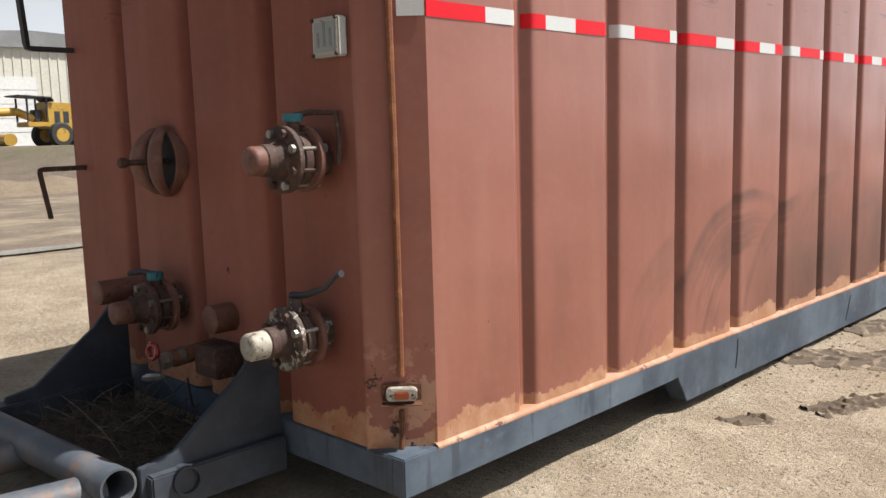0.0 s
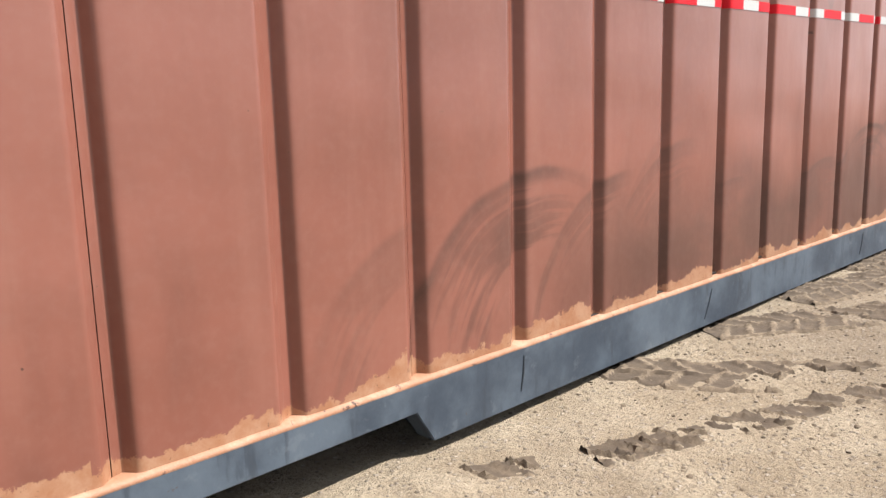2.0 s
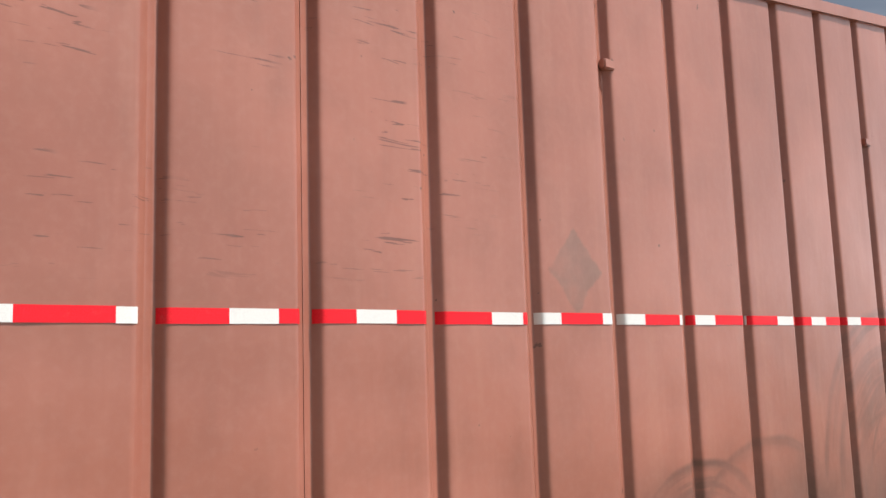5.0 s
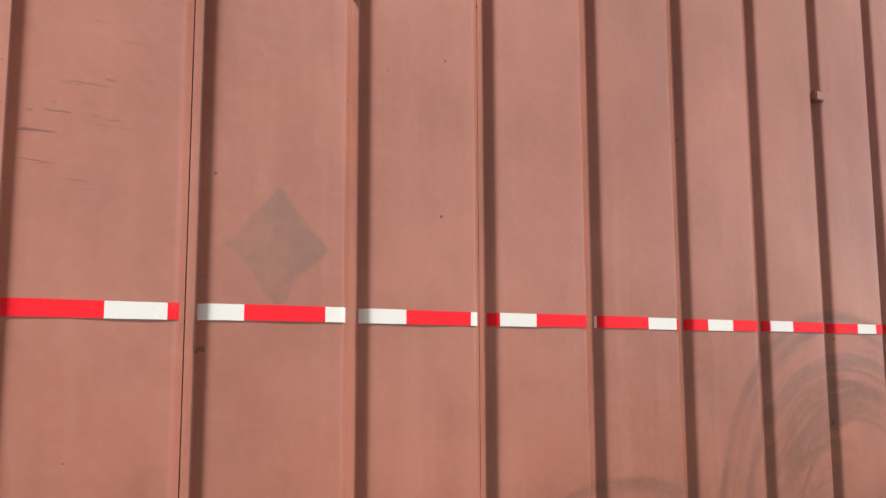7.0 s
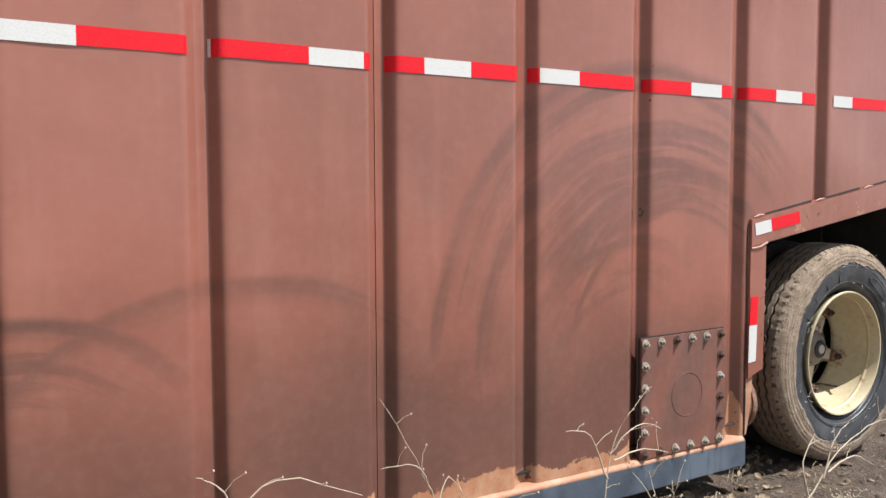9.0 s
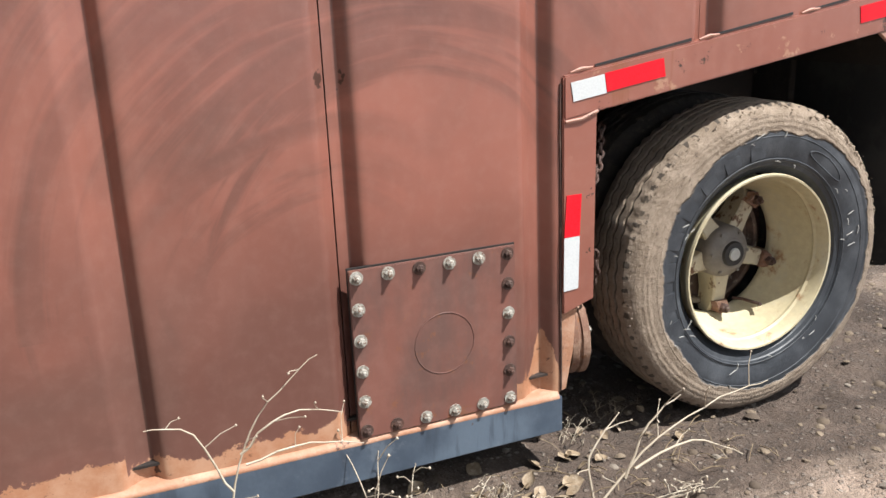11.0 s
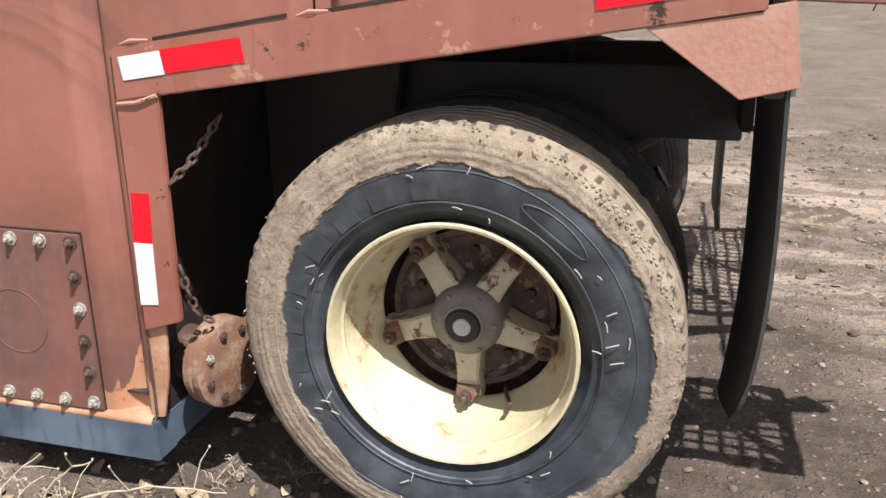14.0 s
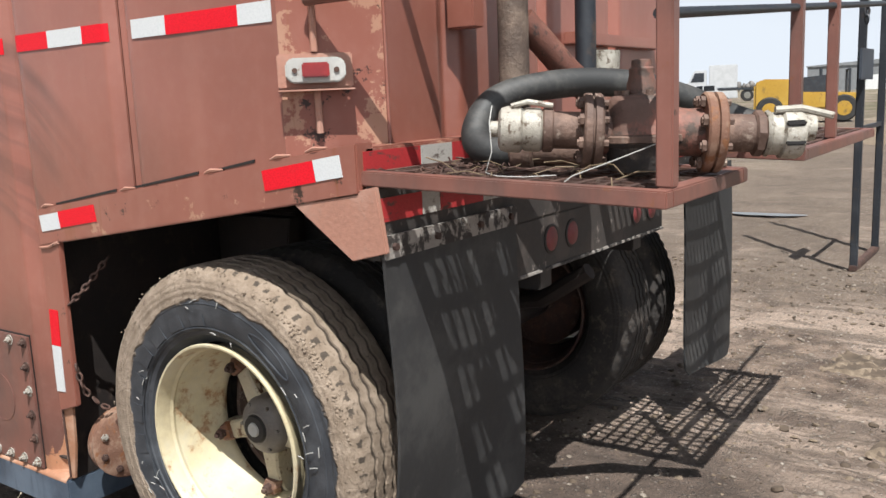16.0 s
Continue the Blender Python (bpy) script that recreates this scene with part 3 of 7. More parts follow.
# ---- shapes ----
class Shape:
    """Collects the pieces of one mesh."""

    def __init__(self):
        self.v, self.f = [], []

    def add(self, verts, faces):
        o = len(self.v)
        self.v += [tuple(p) for p in verts]
        self.f += [tuple(o + i for i in f) for f in faces]
        return self

    def box(self, a, b, m=None):
        (x0, y0, z0), (x1, y1, z1) = a, b
        vs = [Vector((x, y, z)) for z in (z0, z1) for y in (y0, y1) for x in (x0, x1)]
        if m:
            vs = [m @ p for p in vs]
        return self.add(vs, [(0, 2, 3, 1), (4, 5, 7, 6), (0, 1, 5, 4), (2, 6, 7, 3), (0, 4, 6, 2), (1, 3, 7, 5)])

    def prism(self, poly, place, a, b):
        """poly: 2D outline; place(u, v, w) -> point; w runs from a to b."""
        n = len(poly)
        vs = [place(u, v, w) for w in (a, b) for u, v in poly]
        fs = [tuple(range(n))[::-1], tuple(range(n, 2 * n))] + [(i, (i + 1) % n, n + (i + 1) % n, n + i) for i in range(n)]
        return self.add(vs, fs)

    def rev(self, prof, at, axis, n=24, caps=True, arc=(0.0, 2 * math.pi)):
        """Turns a profile of (radius, along) round an axis through at."""
        axis = Vector(axis).normalized()
        u = axis.orthogonal().normalized()
        w = axis.cross(u)
        whole = arc[1] - arc[0] > 6.28
        cols = n if whole else n + 1
        vs = []
        for r, h in prof:
            for k in range(cols):
                t = arc[0] + (arc[1] - arc[0]) * k / n
                vs.append(Vector(at) + axis * h + (u * math.cos(t) + w * math.sin(t)) * r)
        fs = []
        for i in range(len(prof) - 1):
            for k in range(n):
                k2 = (k + 1) % cols
                fs.append((i * cols + k, i * cols + k2, (i + 1) * cols + k2, (i + 1) * cols + k))
        if caps and whole:
            fs.append(tuple(range(cols))[::-1])
            fs.append(tuple((len(prof) - 1) * cols + k for k in range(cols)))
        return self.add(vs, fs)

    def rod(self, a, b, r, n=12, r2=None):
        d = Vector(b) - Vector(a)
        return self.rev([(r, 0), (r if r2 is None else r2, d.length)], a, d, n)

    def pipe(self, a, b, r, wall=0.006, n=20):
        d = Vector(b) - Vector(a)
        L = d.length
        return self.rev([(r - wall, 0), (r, 0), (r, L), (r - wall, L), (r - wall, 0)], a, d, n, caps=False)

    def sweep(self, pts, r, n=8):
        """A round bar along points; r: one radius or one for each point."""
        pts = [Vector(p) for p in pts]
        rs = r if isinstance(r, (list, tuple)) else [r] * len(pts)
        vs, up = [], None
        for i, p in enumerate(pts):
            d = (pts[min(i + 1, len(pts) - 1)] - pts[max(i - 1, 0)]).normalized()
            u = d.orthogonal().normalized() if up is None else (up - d * up.dot(d)).normalized()
            up = u
            w = d.cross(u)
            vs += [p + (u * math.cos(2 * math.pi * k / n) + w * math.sin(2 * math.pi * k / n)) * rs[i] for k in range(n)]
        fs = [(i * n + k, i * n + (k + 1) % n, (i + 1) * n + (k + 1) % n, (i + 1) * n + k) for i in range(len(pts) - 1) for k in range(n)]
        fs += [tuple(range(n))[::-1], tuple((len(pts) - 1) * n + k for k in range(n))]
        return self.add(vs, fs)

    def sheet(self, rows, thick=None):
        """Quads over rows of points; thick: a vector by which a back skin is set off."""
        n, w = len(rows), len(rows[0])
        vs = [p for row in rows for p in row]
        fs = [(i * w + k, i * w + k + 1, (i + 1) * w + k + 1, (i + 1) * w + k) for i in range(n - 1) for k in range(w - 1)]
        if thick:
            t, o = Vector(thick), len(vs)
            vs = vs + [Vector(p) + t for p in vs]
            fs += [tuple(o + i for i in f[::-1]) for f in fs]
            rim = [k for k in range(w)] + [i * w + w - 1 for i in range(1, n)] + [(n - 1) * w + k for k in range(w - 2, -1, -1)] + [i * w for i in range(n - 2, 0, -1)]
            fs += [(rim[i], rim[(i + 1) % len(rim)], o + rim[(i + 1) % len(rim)], o + rim[i]) for i in range(len(rim))]
        return self.add(vs, fs)

    def mesh(self, name, bevel=0.0, seg=2, smooth=40):
        me = bpy.data.meshes.new(name)
        me.from_pydata([tuple(p) for p in self.v], [], self.f)
        bm = bmesh.new()
        bm.from_mesh(me)
        bmesh.ops.recalc_face_normals(bm, faces=bm.faces)
        if bevel:
            edges = [e for e in bm.edges if len(e.link_faces) == 2 and e.calc_face_angle(0) > 0.5]
            bmesh.ops.bevel(bm, geom=edges, offset=bevel, segments=seg, affect="EDGES", clamp_overlap=True)
        bm.to_mesh(me)
        bm.free()
        if smooth:
            me.shade_smooth()
            me.set_sharp_from_angle(angle=radians(smooth))
        return me


def part(name, shape, material, parent=None, label="", bevel=0.0, seg=2, smooth=40, at=None):
    me = shape if isinstance(shape, bpy.types.Mesh) else shape.mesh(name, bevel, seg, smooth)
    if not me.materials:
        me.materials.append(material)
    ob = new(name, me)
    if parent:
        ob.parent = parent
    if at is not None:
        ob.matrix_basis = at if isinstance(at, Matrix) else Matrix.Translation(at)
    if label:
        ob["label"] = label
    return ob


def thing(name, label, category, group="", at=(0, 0, 0)):
    ob = new(name)
    ob.location = at
    ob.empty_display_size = 0.1
    return tagged(ob, label, category, group)


def gz(x, y):
    """The yard's level: a slight fall to the rear, a rise far beyond the nose."""
    far = max(0.0, min(1.0, (x - 6) / 8)) * max(0.0, min(1.0, (y - 14) / 26))
    return 0.012 - 0.0022 * max(-4, min(x, 14)) + 1.25 * far * far * (3 - 2 * far)


# ---- ground ----
def lump(x, y):
    """Relief of the yard near the tank: ruts, tread prints and clods."""
    v = Vector((x, y, 0))
    h = 0.020 * (noise.noise(v * 0.7)) + 0.010 * noise.noise(v * 2.3) + 0.006 * noise.noise(v * 7.0)
    if x > 9.0:
        for y0 in (-0.55, 0.1, 2.3, 2.9, 3.6):
            d = abs(y - y0 - 0.1 * math.sin(x))
            if d < 0.16:
                h += -0.012 + 0.010 * max(0, math.sin(x * 2 * math.pi / 0.12 + 8 * d))
        h += 0.016 * max(0, noise.noise(v * 5.0)) + 0.012 * noise.noise(v * 13.0)
    return h


def spread(lo, hi, step, reach, grow=1.32):
    core = [lo + i * step for i in range(int((hi - lo) / step) + 1)]
    out, d, p = [], step, hi
    while p < reach:
        d *= grow
        p += d
        out.append(p)
    left, d, p = [], step, lo
    while p > -reach:
        d *= grow
        p -= d
        left.append(p)
    return left[::-1] + core + out


gxs, gys = spread(-0.6, 13.4, 0.05, 2500, 1.22), spread(-1.6, 4.0, 0.045, 2500, 1.16)
rows = [[Vector((x, y, gz(x, y) + (lump(x, y) if -3 < x < 18 and -4 < y < 14 else 0.0))) for x in gxs] for y in gys]
tagged(part("ground", Shape().sheet(rows), GROUND, smooth=180), "dry sandy packed-earth yard with tread marks and dark grit", "ground", kind="structure")


# ---- the tank trailer ----
LENGTH, WIDTH = 10.31, 2.38
tank = thing("tank_trailer", "faded red-oxide corrugated steel tank trailer on a blue-grey skid", "tank trailer")


def foot(x):
    return 0.306 - 0.0083 * x if x < 9.0 else 1.159 + 0.1494 * (x - 9.016)


def roof_z(x):
    return 3.74 + 0.13 * (x - 7.55)


LIP, TURN, EDGE, GD = -0.054, 0.018, 0.045, 0.0405  # a groove's bends along the wall from its mark, and its depth
JOINT, JD = -0.019, 0.0285  # where one pressed plate meets the next, low on the lit flank


def rise(e):
    """Plan outline from the joint on a groove's flank over its floor and out to the next flat: (along, depth), with softened bends."""
    return [(e + JOINT, JD), (e + 0.003, 0.0370), (e + 0.012, GD), (e + TURN, GD - 0.0005), (e + TURN + 0.003, GD - 0.0035), (e + 0.034, 0.0185), (e + 0.0405, 0.0092), (e + 0.0455, 0.0046), (e + 0.052, 0.0020), (e + 0.062, 0.0006), (e + 0.076, 0.0)]


def dip(e):
    """From the flat down the lit flank to the joint."""
    return [(e + LIP - 0.016, 0.0), (e + LIP - 0.006, 0.0008), (e + LIP + 0.001, 0.0035), (e + LIP + 0.012, 0.0125), (e + JOINT - 0.005, JD - 0.003), (e + JOINT, JD)]


def wall_strip(line, place, z0, z1, steps=1):
    """A pressed plate: the plan outline line raised from z0(u) to z1(u), 5 mm thick."""
    out = []
    for i in range(steps + 1):
        out.append([place(u, d, z0(u) + (z1(u) - z0(u)) * i / steps) for u, d in line])
    s = Shape()
    s.sheet(out)
    back = [[place(u, d + 0.005, z0(u)) for u, d in line], [place(u, d + 0.005, z1(u)) for u, d in line]]
    s.sheet([row[::-1] for row in back])
    return s


side = lambda u, d, z: Vector((u, d, z))
nose = lambda u, d, z: Vector((0.018 + 1.7 * d, u, z))
tail = lambda u, d, z: Vector((LENGTH - d, u, z))
off_side = lambda u, d, z: Vector((u, WIDTH - d, z))

# the plates were fitted by hand: each groove lies a little off the even spacing
OFF = (0.042, 0.038, 0.024, 0.020, 0.005, 0.004, 0.004, 0.003, -0.003, 0.0, -0.005, -0.003, -0.004, 0.004, 0.0, 0.004, 0.012)
marks = [FIRST + PITCH * k + OFF[k] for k in range(17)]
edges = [0.18] + marks + [10.13]
panels = []
for k in range(len(edges) - 1):
    a, b = edges[k], edges[k + 1]
    line = [(a, 0.0)] if k == 0 else rise(a)
    if k % 2 == 1:  # every second joint laps open: a narrow dark gap
        line = [(a + JOINT - 0.004, JD + 0.014), (a + JOINT + 0.0015, JD + 0.014), (a + JOINT + 0.002, JD + 0.002)] + line[1:]
    stop = dip(b) if k < len(edges) - 2 else [(b, 0.0)]
    if k % 2 == 0 and k < len(edges) - 2:
        stop[-1] = (b + JOINT - 0.003, JD - 0.002)
    flat = [(a + (b - a) * f, 0.0012 * math.sin(f * 9 + k)) for f in (0.35, 0.55, 0.75)]
    if a < 9.0 < b:
        flat += [(8.998, 0.0), (9.004, 0.0)]
    line += sorted(q for q in flat if line[-1][0] + 0.01 < q[0] < stop[0][0] - 0.01) + stop
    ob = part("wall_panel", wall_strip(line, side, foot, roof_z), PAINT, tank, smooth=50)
    panels.append(ob)
    part("wall_panel", wall_strip(line, off_side, foot, roof_z), PAINT_PLAIN, tank, smooth=50)

# nose wall with its own grooves, and the tail wall
for (place, cuts, lo, z0, z1, pm) in ((nose, (0.625, 1.165, 1.705), 0.15, lambda u: 0.302, lambda u: roof_z(0), PAINT_END),
                                      (tail, (0.47, 1.02, 1.57), 0.18, lambda u: 1.345, lambda u: roof_z(LENGTH), PAINT_PLAIN)):
    cuts = [lo, *cuts, WIDTH - lo]
    for k in range(len(cuts) - 1):
        a, b = cuts[k], cuts[k + 1]
        line = ([(a, 0.0)] if k == 0 else rise(a)) + (dip(b) if k < len(cuts) - 2 else [(b, 0.0)])
        part("end_panel", wall_strip(line, place, z0, z1), pm, tank, smooth=50)

# corner plates set at an angle
for pts, z0, z1, pm in ((((0.0155, 0.1535), (0.18, -0.0005)), 0.286, roof_z(0), PAINT_END), (((10.13, 0.0), (LENGTH, 0.18)), 1.33, roof_z(10.2), PAINT_PLAIN),
                        (((0.018, WIDTH - 0.15), (0.18, WIDTH)), 0.296, roof_z(0), PAINT_END), (((10.13, WIDTH), (LENGTH, WIDTH - 0.18)), 1.33, roof_z(10.2), PAINT_PLAIN)):
    (xa, ya), (xb, yb) = pts
    rows = [[Vector((xa + (xb - xa) * f, ya + (yb - ya) * f, z)) for f in (0, 0.5, 1)] for z in (z0, z1)]
    part("corner_panel", Shape().sheet(rows, (0, 0.005 if ya < 1 else -0.005, 0)), PAINT_FLAKED if min(ya, yb) < 1 else PAINT_FLAKED if min(ya, yb) < 1 else pm, tank, smooth=30)

part("corner_weld", Shape().sweep([(LENGTH + 0.001, 0.182, 1.34), (LENGTH + 0.001, 0.182, 3.9)], 0.005, 6), PAINT_PLAIN, tank)
roof = Shape().sheet([[Vector((x, y, roof_z(x) - 0.01)) for y in (0.0, WIDTH)] for x in (0.0, LENGTH)], (0, 0, -0.006))
part("roof", roof, PAINT_PLAIN, tank)
for y in (-0.02, WIDTH - 0.03):
    rail = Shape().sheet([[Vector((x, yy, roof_z(x) + dz)) for yy, dz in ((y, -0.05), (y, 0.03), (y + 0.05, 0.03), (y + 0.05, -0.05), (y, -0.05))] for x in (0.0, LENGTH)])
    part("top_rail", rail, PAINT_PLAIN, tank, smooth=30)

# lifting lugs near the top
for k in (9, 14):
    x = marks[k] + 0.03
    part("lifting_lug", Shape().box((x - 0.045, -0.012, 2.895), (x + 0.035, 0.03, 2.945)), PAINT_PLAIN, tank, bevel=0.006)

# reflective tape along the flank: 11 inch red and 7 inch white in turn, cut at each groove
RUN = 0.457
RED_FROM = (0.175, 0.496, 1.354, 1.770, 2.227, 3.000, 3.360, 3.850, 4.510, 5.203, 5.795, 6.389, 6.738, 7.130, 8.055, 8.357, 8.885, 9.720)


def strip_piece(line, z0, red, holder, h=0.05):
    rows = [[Vector((u, d - 0.003, z)) for u, d in line] for z in (z0, z0 + h)]
    part("reflective_tape", Shape().sheet(rows, (0, 0.002, 0)), TAPE_RED if red else TAPE_WHITE, holder, "red retroreflective strip" if red else "white retroreflective strip", smooth=60)


for k, holder in enumerate(panels):
    a, b = edges[k], edges[k + 1]
    bend = [(a + 0.002, 0.0)] if k == 0 else rise(a)[4:]
    if k == 17:
        bend = [(9.575, 0.0)]
    down = dip(b) if k < 17 else []
    bend = bend + down
    stop = b + LIP + 0.010 if k < 17 else b - 0.014
    knots = sorted({x for n in range(-3, 4) for x in (RED_FROM[k] + n * RUN, RED_FROM[k] + n * RUN + 0.279)})
    x = bend[0][0]
    while x < stop - 0.003:
        e = min([q for q in knots if q > x + 0.003] + [stop])
        e = min(e, stop)
        mid = [q for q in bend if x + 0.002 < q[0] < e - 0.002]
        at_d = lambda u: float(np.interp(u, [q[0] for q in bend] + [99], [q[1] for q in bend] + [bend[-1][1]]))
        strip_piece([(x, at_d(x)), *mid, (e, at_d(e))], 1.655 + 0.0015 * math.sin(5 * x), ((x + e) / 2 - RED_FROM[k]) % RUN < 0.279, holder)
        x = e
# a white end wraps on to the nose corner
wrap = [[Vector((0.115, 0.058, z)), Vector((0.176, 0.0, z))] for z in (1.658, 1.708)]
part("reflective_tape", Shape().sheet(wrap, (-0.002, -0.002, 0)), TAPE_WHITE, panels[0], "white retroreflective strip")


# ---- skid under the tank ----
def skid_beam(y0, y1):
    xs = [0.016, 1.60, 1.705, 1.79, 4.6, 7.6, 7.8, 9.0]
    lows = [0.172, 0.176, 0.178, 0.048, 0.030, 0.010, 0.118, 0.112]
    poly = [(x, foot(min(x, 8.99)) - 0.004) for x in xs] + [(x, z) for x, z in zip(xs[::-1], lows[::-1])]
    return Shape().prism(poly, lambda u, v, w: Vector((u, w, v)), y0, y1)


part("skid_beam", skid_beam(-0.014, 0.075), STEEL_BLUE, tank, "scuffed blue-grey painted steel beam", bevel=0.004)
part("skid_beam", skid_beam(WIDTH - 0.062, WIDTH + 0.045), STEEL_BLUE, tank, bevel=0.004)
part("skid_beam", Shape().box((0.013, 0.036, 0.176), (0.08, WIDTH - 0.036, 0.2985)), STEEL_BLUE, tank, "scuffed blue-grey painted steel beam", bevel=0.004)
part("skid_beam", Shape().box((8.93, 0.036, 0.118), (8.999, WIDTH - 0.036, 0.226)), STEEL_BLUE, tank, bevel=0.004)
# sloping wing where the beam grows deeper, seen from its cut end
wing = Shape().prism([(0.0, 0.178), (0.0, 0.052), (0.40, 0.178)], lambda u, v, w: Vector((1.79 + w, u - 0.010, v)), -0.008, 0.0)
part("skid_gusset", wing, STEEL_BLUE, tank)
for x in (2.6, 4.2, 5.8, 7.4):
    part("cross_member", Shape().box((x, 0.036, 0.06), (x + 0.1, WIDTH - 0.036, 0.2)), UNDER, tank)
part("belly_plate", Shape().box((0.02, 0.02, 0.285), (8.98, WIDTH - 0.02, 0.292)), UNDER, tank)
# rear belly plate coloured dark to stand for the shade in the wheel arch
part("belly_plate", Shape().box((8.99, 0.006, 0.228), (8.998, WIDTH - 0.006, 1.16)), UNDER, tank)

for xa, za, xb, zb in ((3.86, 0.226, 3.79, 0.075), (6.10, 0.215, 6.05, 0.07), (2.30, 0.245, 2.28, 0.10)):
    part("weld_seam", Shape().sweep([(xa, -0.0145, za), (0.5 * (xa + xb) + 0.004, -0.0150, 0.5 * (za + zb)), (xb, -0.0145, zb)], [0.003, 0.005, 0.003], 6), NAVY, tank, "dark weld seam across the beam")
# smeared filler along the top of the beam, and weld runs in the grooves
filler = []
for i in range(181):
    x = 0.17 + 8.82 * i / 180
    w = 0.5 + 0.5 * noise.noise(Vector((x * 7, 0, 0)))
    t = foot(min(x, 8.99))
    filler.append([Vector((x, 0.052, t - 0.002)), Vector((x, 0.050, t + 0.008)), Vector((x, -0.002, t + 0.004 + 0.005 * w)), Vector((x, -0.0125 + 0.004 * w, t - 0.001)), Vector((x, -0.0155, t - 0.006 - 0.004 * w)), Vector((x, -0.0135, t - 0.012 - 0.004 * w))])
part("filler_bead", Shape().sheet(filler), BARE, tank, "smeared bare primer filler along the beam", smooth=70)
for e in marks[:16]:
    z = foot(e) + 0.001
    part("weld_bead", Shape().sweep([(e + LIP - 0.004, -0.002, z), (e + JOINT, JD - 0.003, z), (e + TURN, GD - 0.003, z), (e + EDGE + 0.004, -0.002, z)], 0.0045, 6), PRIMER, tank)

# ---- wheel arch at the tail ----
SL = 0.1494


def arch(x, dz=0.0):
    return 1.046 + SL * (x - 9.03) + dz


beam = Shape().prism([(9.006, arch(9.006)), (10.365, arch(10.365)), (10.365, arch(10.365, 0.118)), (9.006, arch(9.006, 0.118))], lambda u, v, w: Vector((u, w, v)), -0.014, 0.05)
fender = part("fender_beam", beam, PAINT_CHIPPED, tank, bevel=0.004)
part("fender_beam", Shape().prism([(9.006, arch(9.006)), (10.365, arch(10.365)), (10.365, arch(10.365, 0.118)), (9.006, arch(9.006, 0.118))], lambda u, v, w: Vector((u, w, v)), WIDTH - 0.05, WIDTH + 0.014), PAINT_CHIPPED, tank, bevel=0.004)
# open seam and stitch welds between wall and beam
for a, b in ((9.11, 9.43), (9.50, 9.80), (9.86, 10.02)):
    part("open_seam", Shape().prism([(a, arch(a, 0.121)), (b, arch(b, 0.123)), (b, arch(b, 0.131)), (a, arch(a, 0.127))], lambda u, v, w: Vector((u, w, v)), -0.0035, 0.001), BLACK, tank)
for a in (9.03, 9.455, 9.83, 10.08, 10.2):
    part("weld_bead", Shape().sweep([(a, -0.006, arch(a, 0.122)), (a + 0.03, -0.010, arch(a + 0.03, 0.126)), (a + 0.07, -0.006, arch(a + 0.07, 0.122))], [0.003, 0.006, 0.003], 6), PRIMER, tank)
flange = Shape().prism([(9.004, 1.05), (9.112, 1.062), (9.106, 0.515), (9.05, 0.497), (9.004, 0.482)], lambda u, v, w: Vector((u, w, v)), -0.012, 0.006)
part("arch_flange", flange, PAINT_CHIPPED, tank, bevel=0.003)
part("arch_flange", Shape().prism([(8.998, 0.486), (9.055, 0.497), (9.045, 0.36), (9.020, 0.24), (8.998, 0.235)], lambda u, v, w: Vector((u, w, v)), 0.002, 0.010), BARE, tank)
part("weld_bead", Shape().sweep([(9.01, -0.014, arch(9.0, -0.004)), (9.06, -0.016, arch(9.06, -0.008)), (9.112, -0.014, arch(9.11, 0.002))], 0.005, 6), PRIMER, tank)
part("weld_bead", Shape().sweep([(9.001 + 0.001 * math.sin(7 * i), -0.002, 0.24 + 0.05 * i) for i in range(19)], 0.0035, 6), RUST_DARK, tank)
gus = Shape().prism([(10.155, arch(10.155, 0.0)), (10.412, arch(10.412, 0.012)), (10.436, 1.112), (10.332, 1.087)], lambda u, v, w: Vector((u, w, v)), -0.010, 0.004)
part("tail_gusset", gus, PRIMER, tank, "bare pinkish primer plate speckled with rust", bevel=0.002)
part("tail_gusset", Shape().prism([(10.155, arch(10.155, 0.0)), (10.412, arch(10.412, 0.012)), (10.436, 1.112), (10.332, 1.087)], lambda u, v, w: Vector((u, w, v)), WIDTH - 0.004, WIDTH + 0.010), PRIMER, tank, bevel=0.002)
# floor of the tank above the wheels, grime and shade both in its colour
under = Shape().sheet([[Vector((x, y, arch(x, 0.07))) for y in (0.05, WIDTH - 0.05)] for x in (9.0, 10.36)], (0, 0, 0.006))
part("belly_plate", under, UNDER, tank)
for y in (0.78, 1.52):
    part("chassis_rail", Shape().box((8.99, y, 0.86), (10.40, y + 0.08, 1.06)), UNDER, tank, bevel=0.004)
# added box, no known part: blocks the bright ground beyond the arch
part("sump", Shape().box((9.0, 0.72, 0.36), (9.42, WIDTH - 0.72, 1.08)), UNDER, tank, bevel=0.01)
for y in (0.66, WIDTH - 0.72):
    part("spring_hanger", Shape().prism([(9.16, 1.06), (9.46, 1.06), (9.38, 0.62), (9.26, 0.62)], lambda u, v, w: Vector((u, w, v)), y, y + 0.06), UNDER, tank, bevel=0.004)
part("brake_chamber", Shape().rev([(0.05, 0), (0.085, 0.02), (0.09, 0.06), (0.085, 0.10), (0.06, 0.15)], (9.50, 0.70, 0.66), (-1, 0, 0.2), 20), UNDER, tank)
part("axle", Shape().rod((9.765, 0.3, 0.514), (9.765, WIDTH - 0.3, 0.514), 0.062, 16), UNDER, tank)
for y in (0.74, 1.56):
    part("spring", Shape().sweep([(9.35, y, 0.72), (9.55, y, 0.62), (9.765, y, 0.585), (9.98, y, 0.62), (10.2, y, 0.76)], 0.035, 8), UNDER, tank)

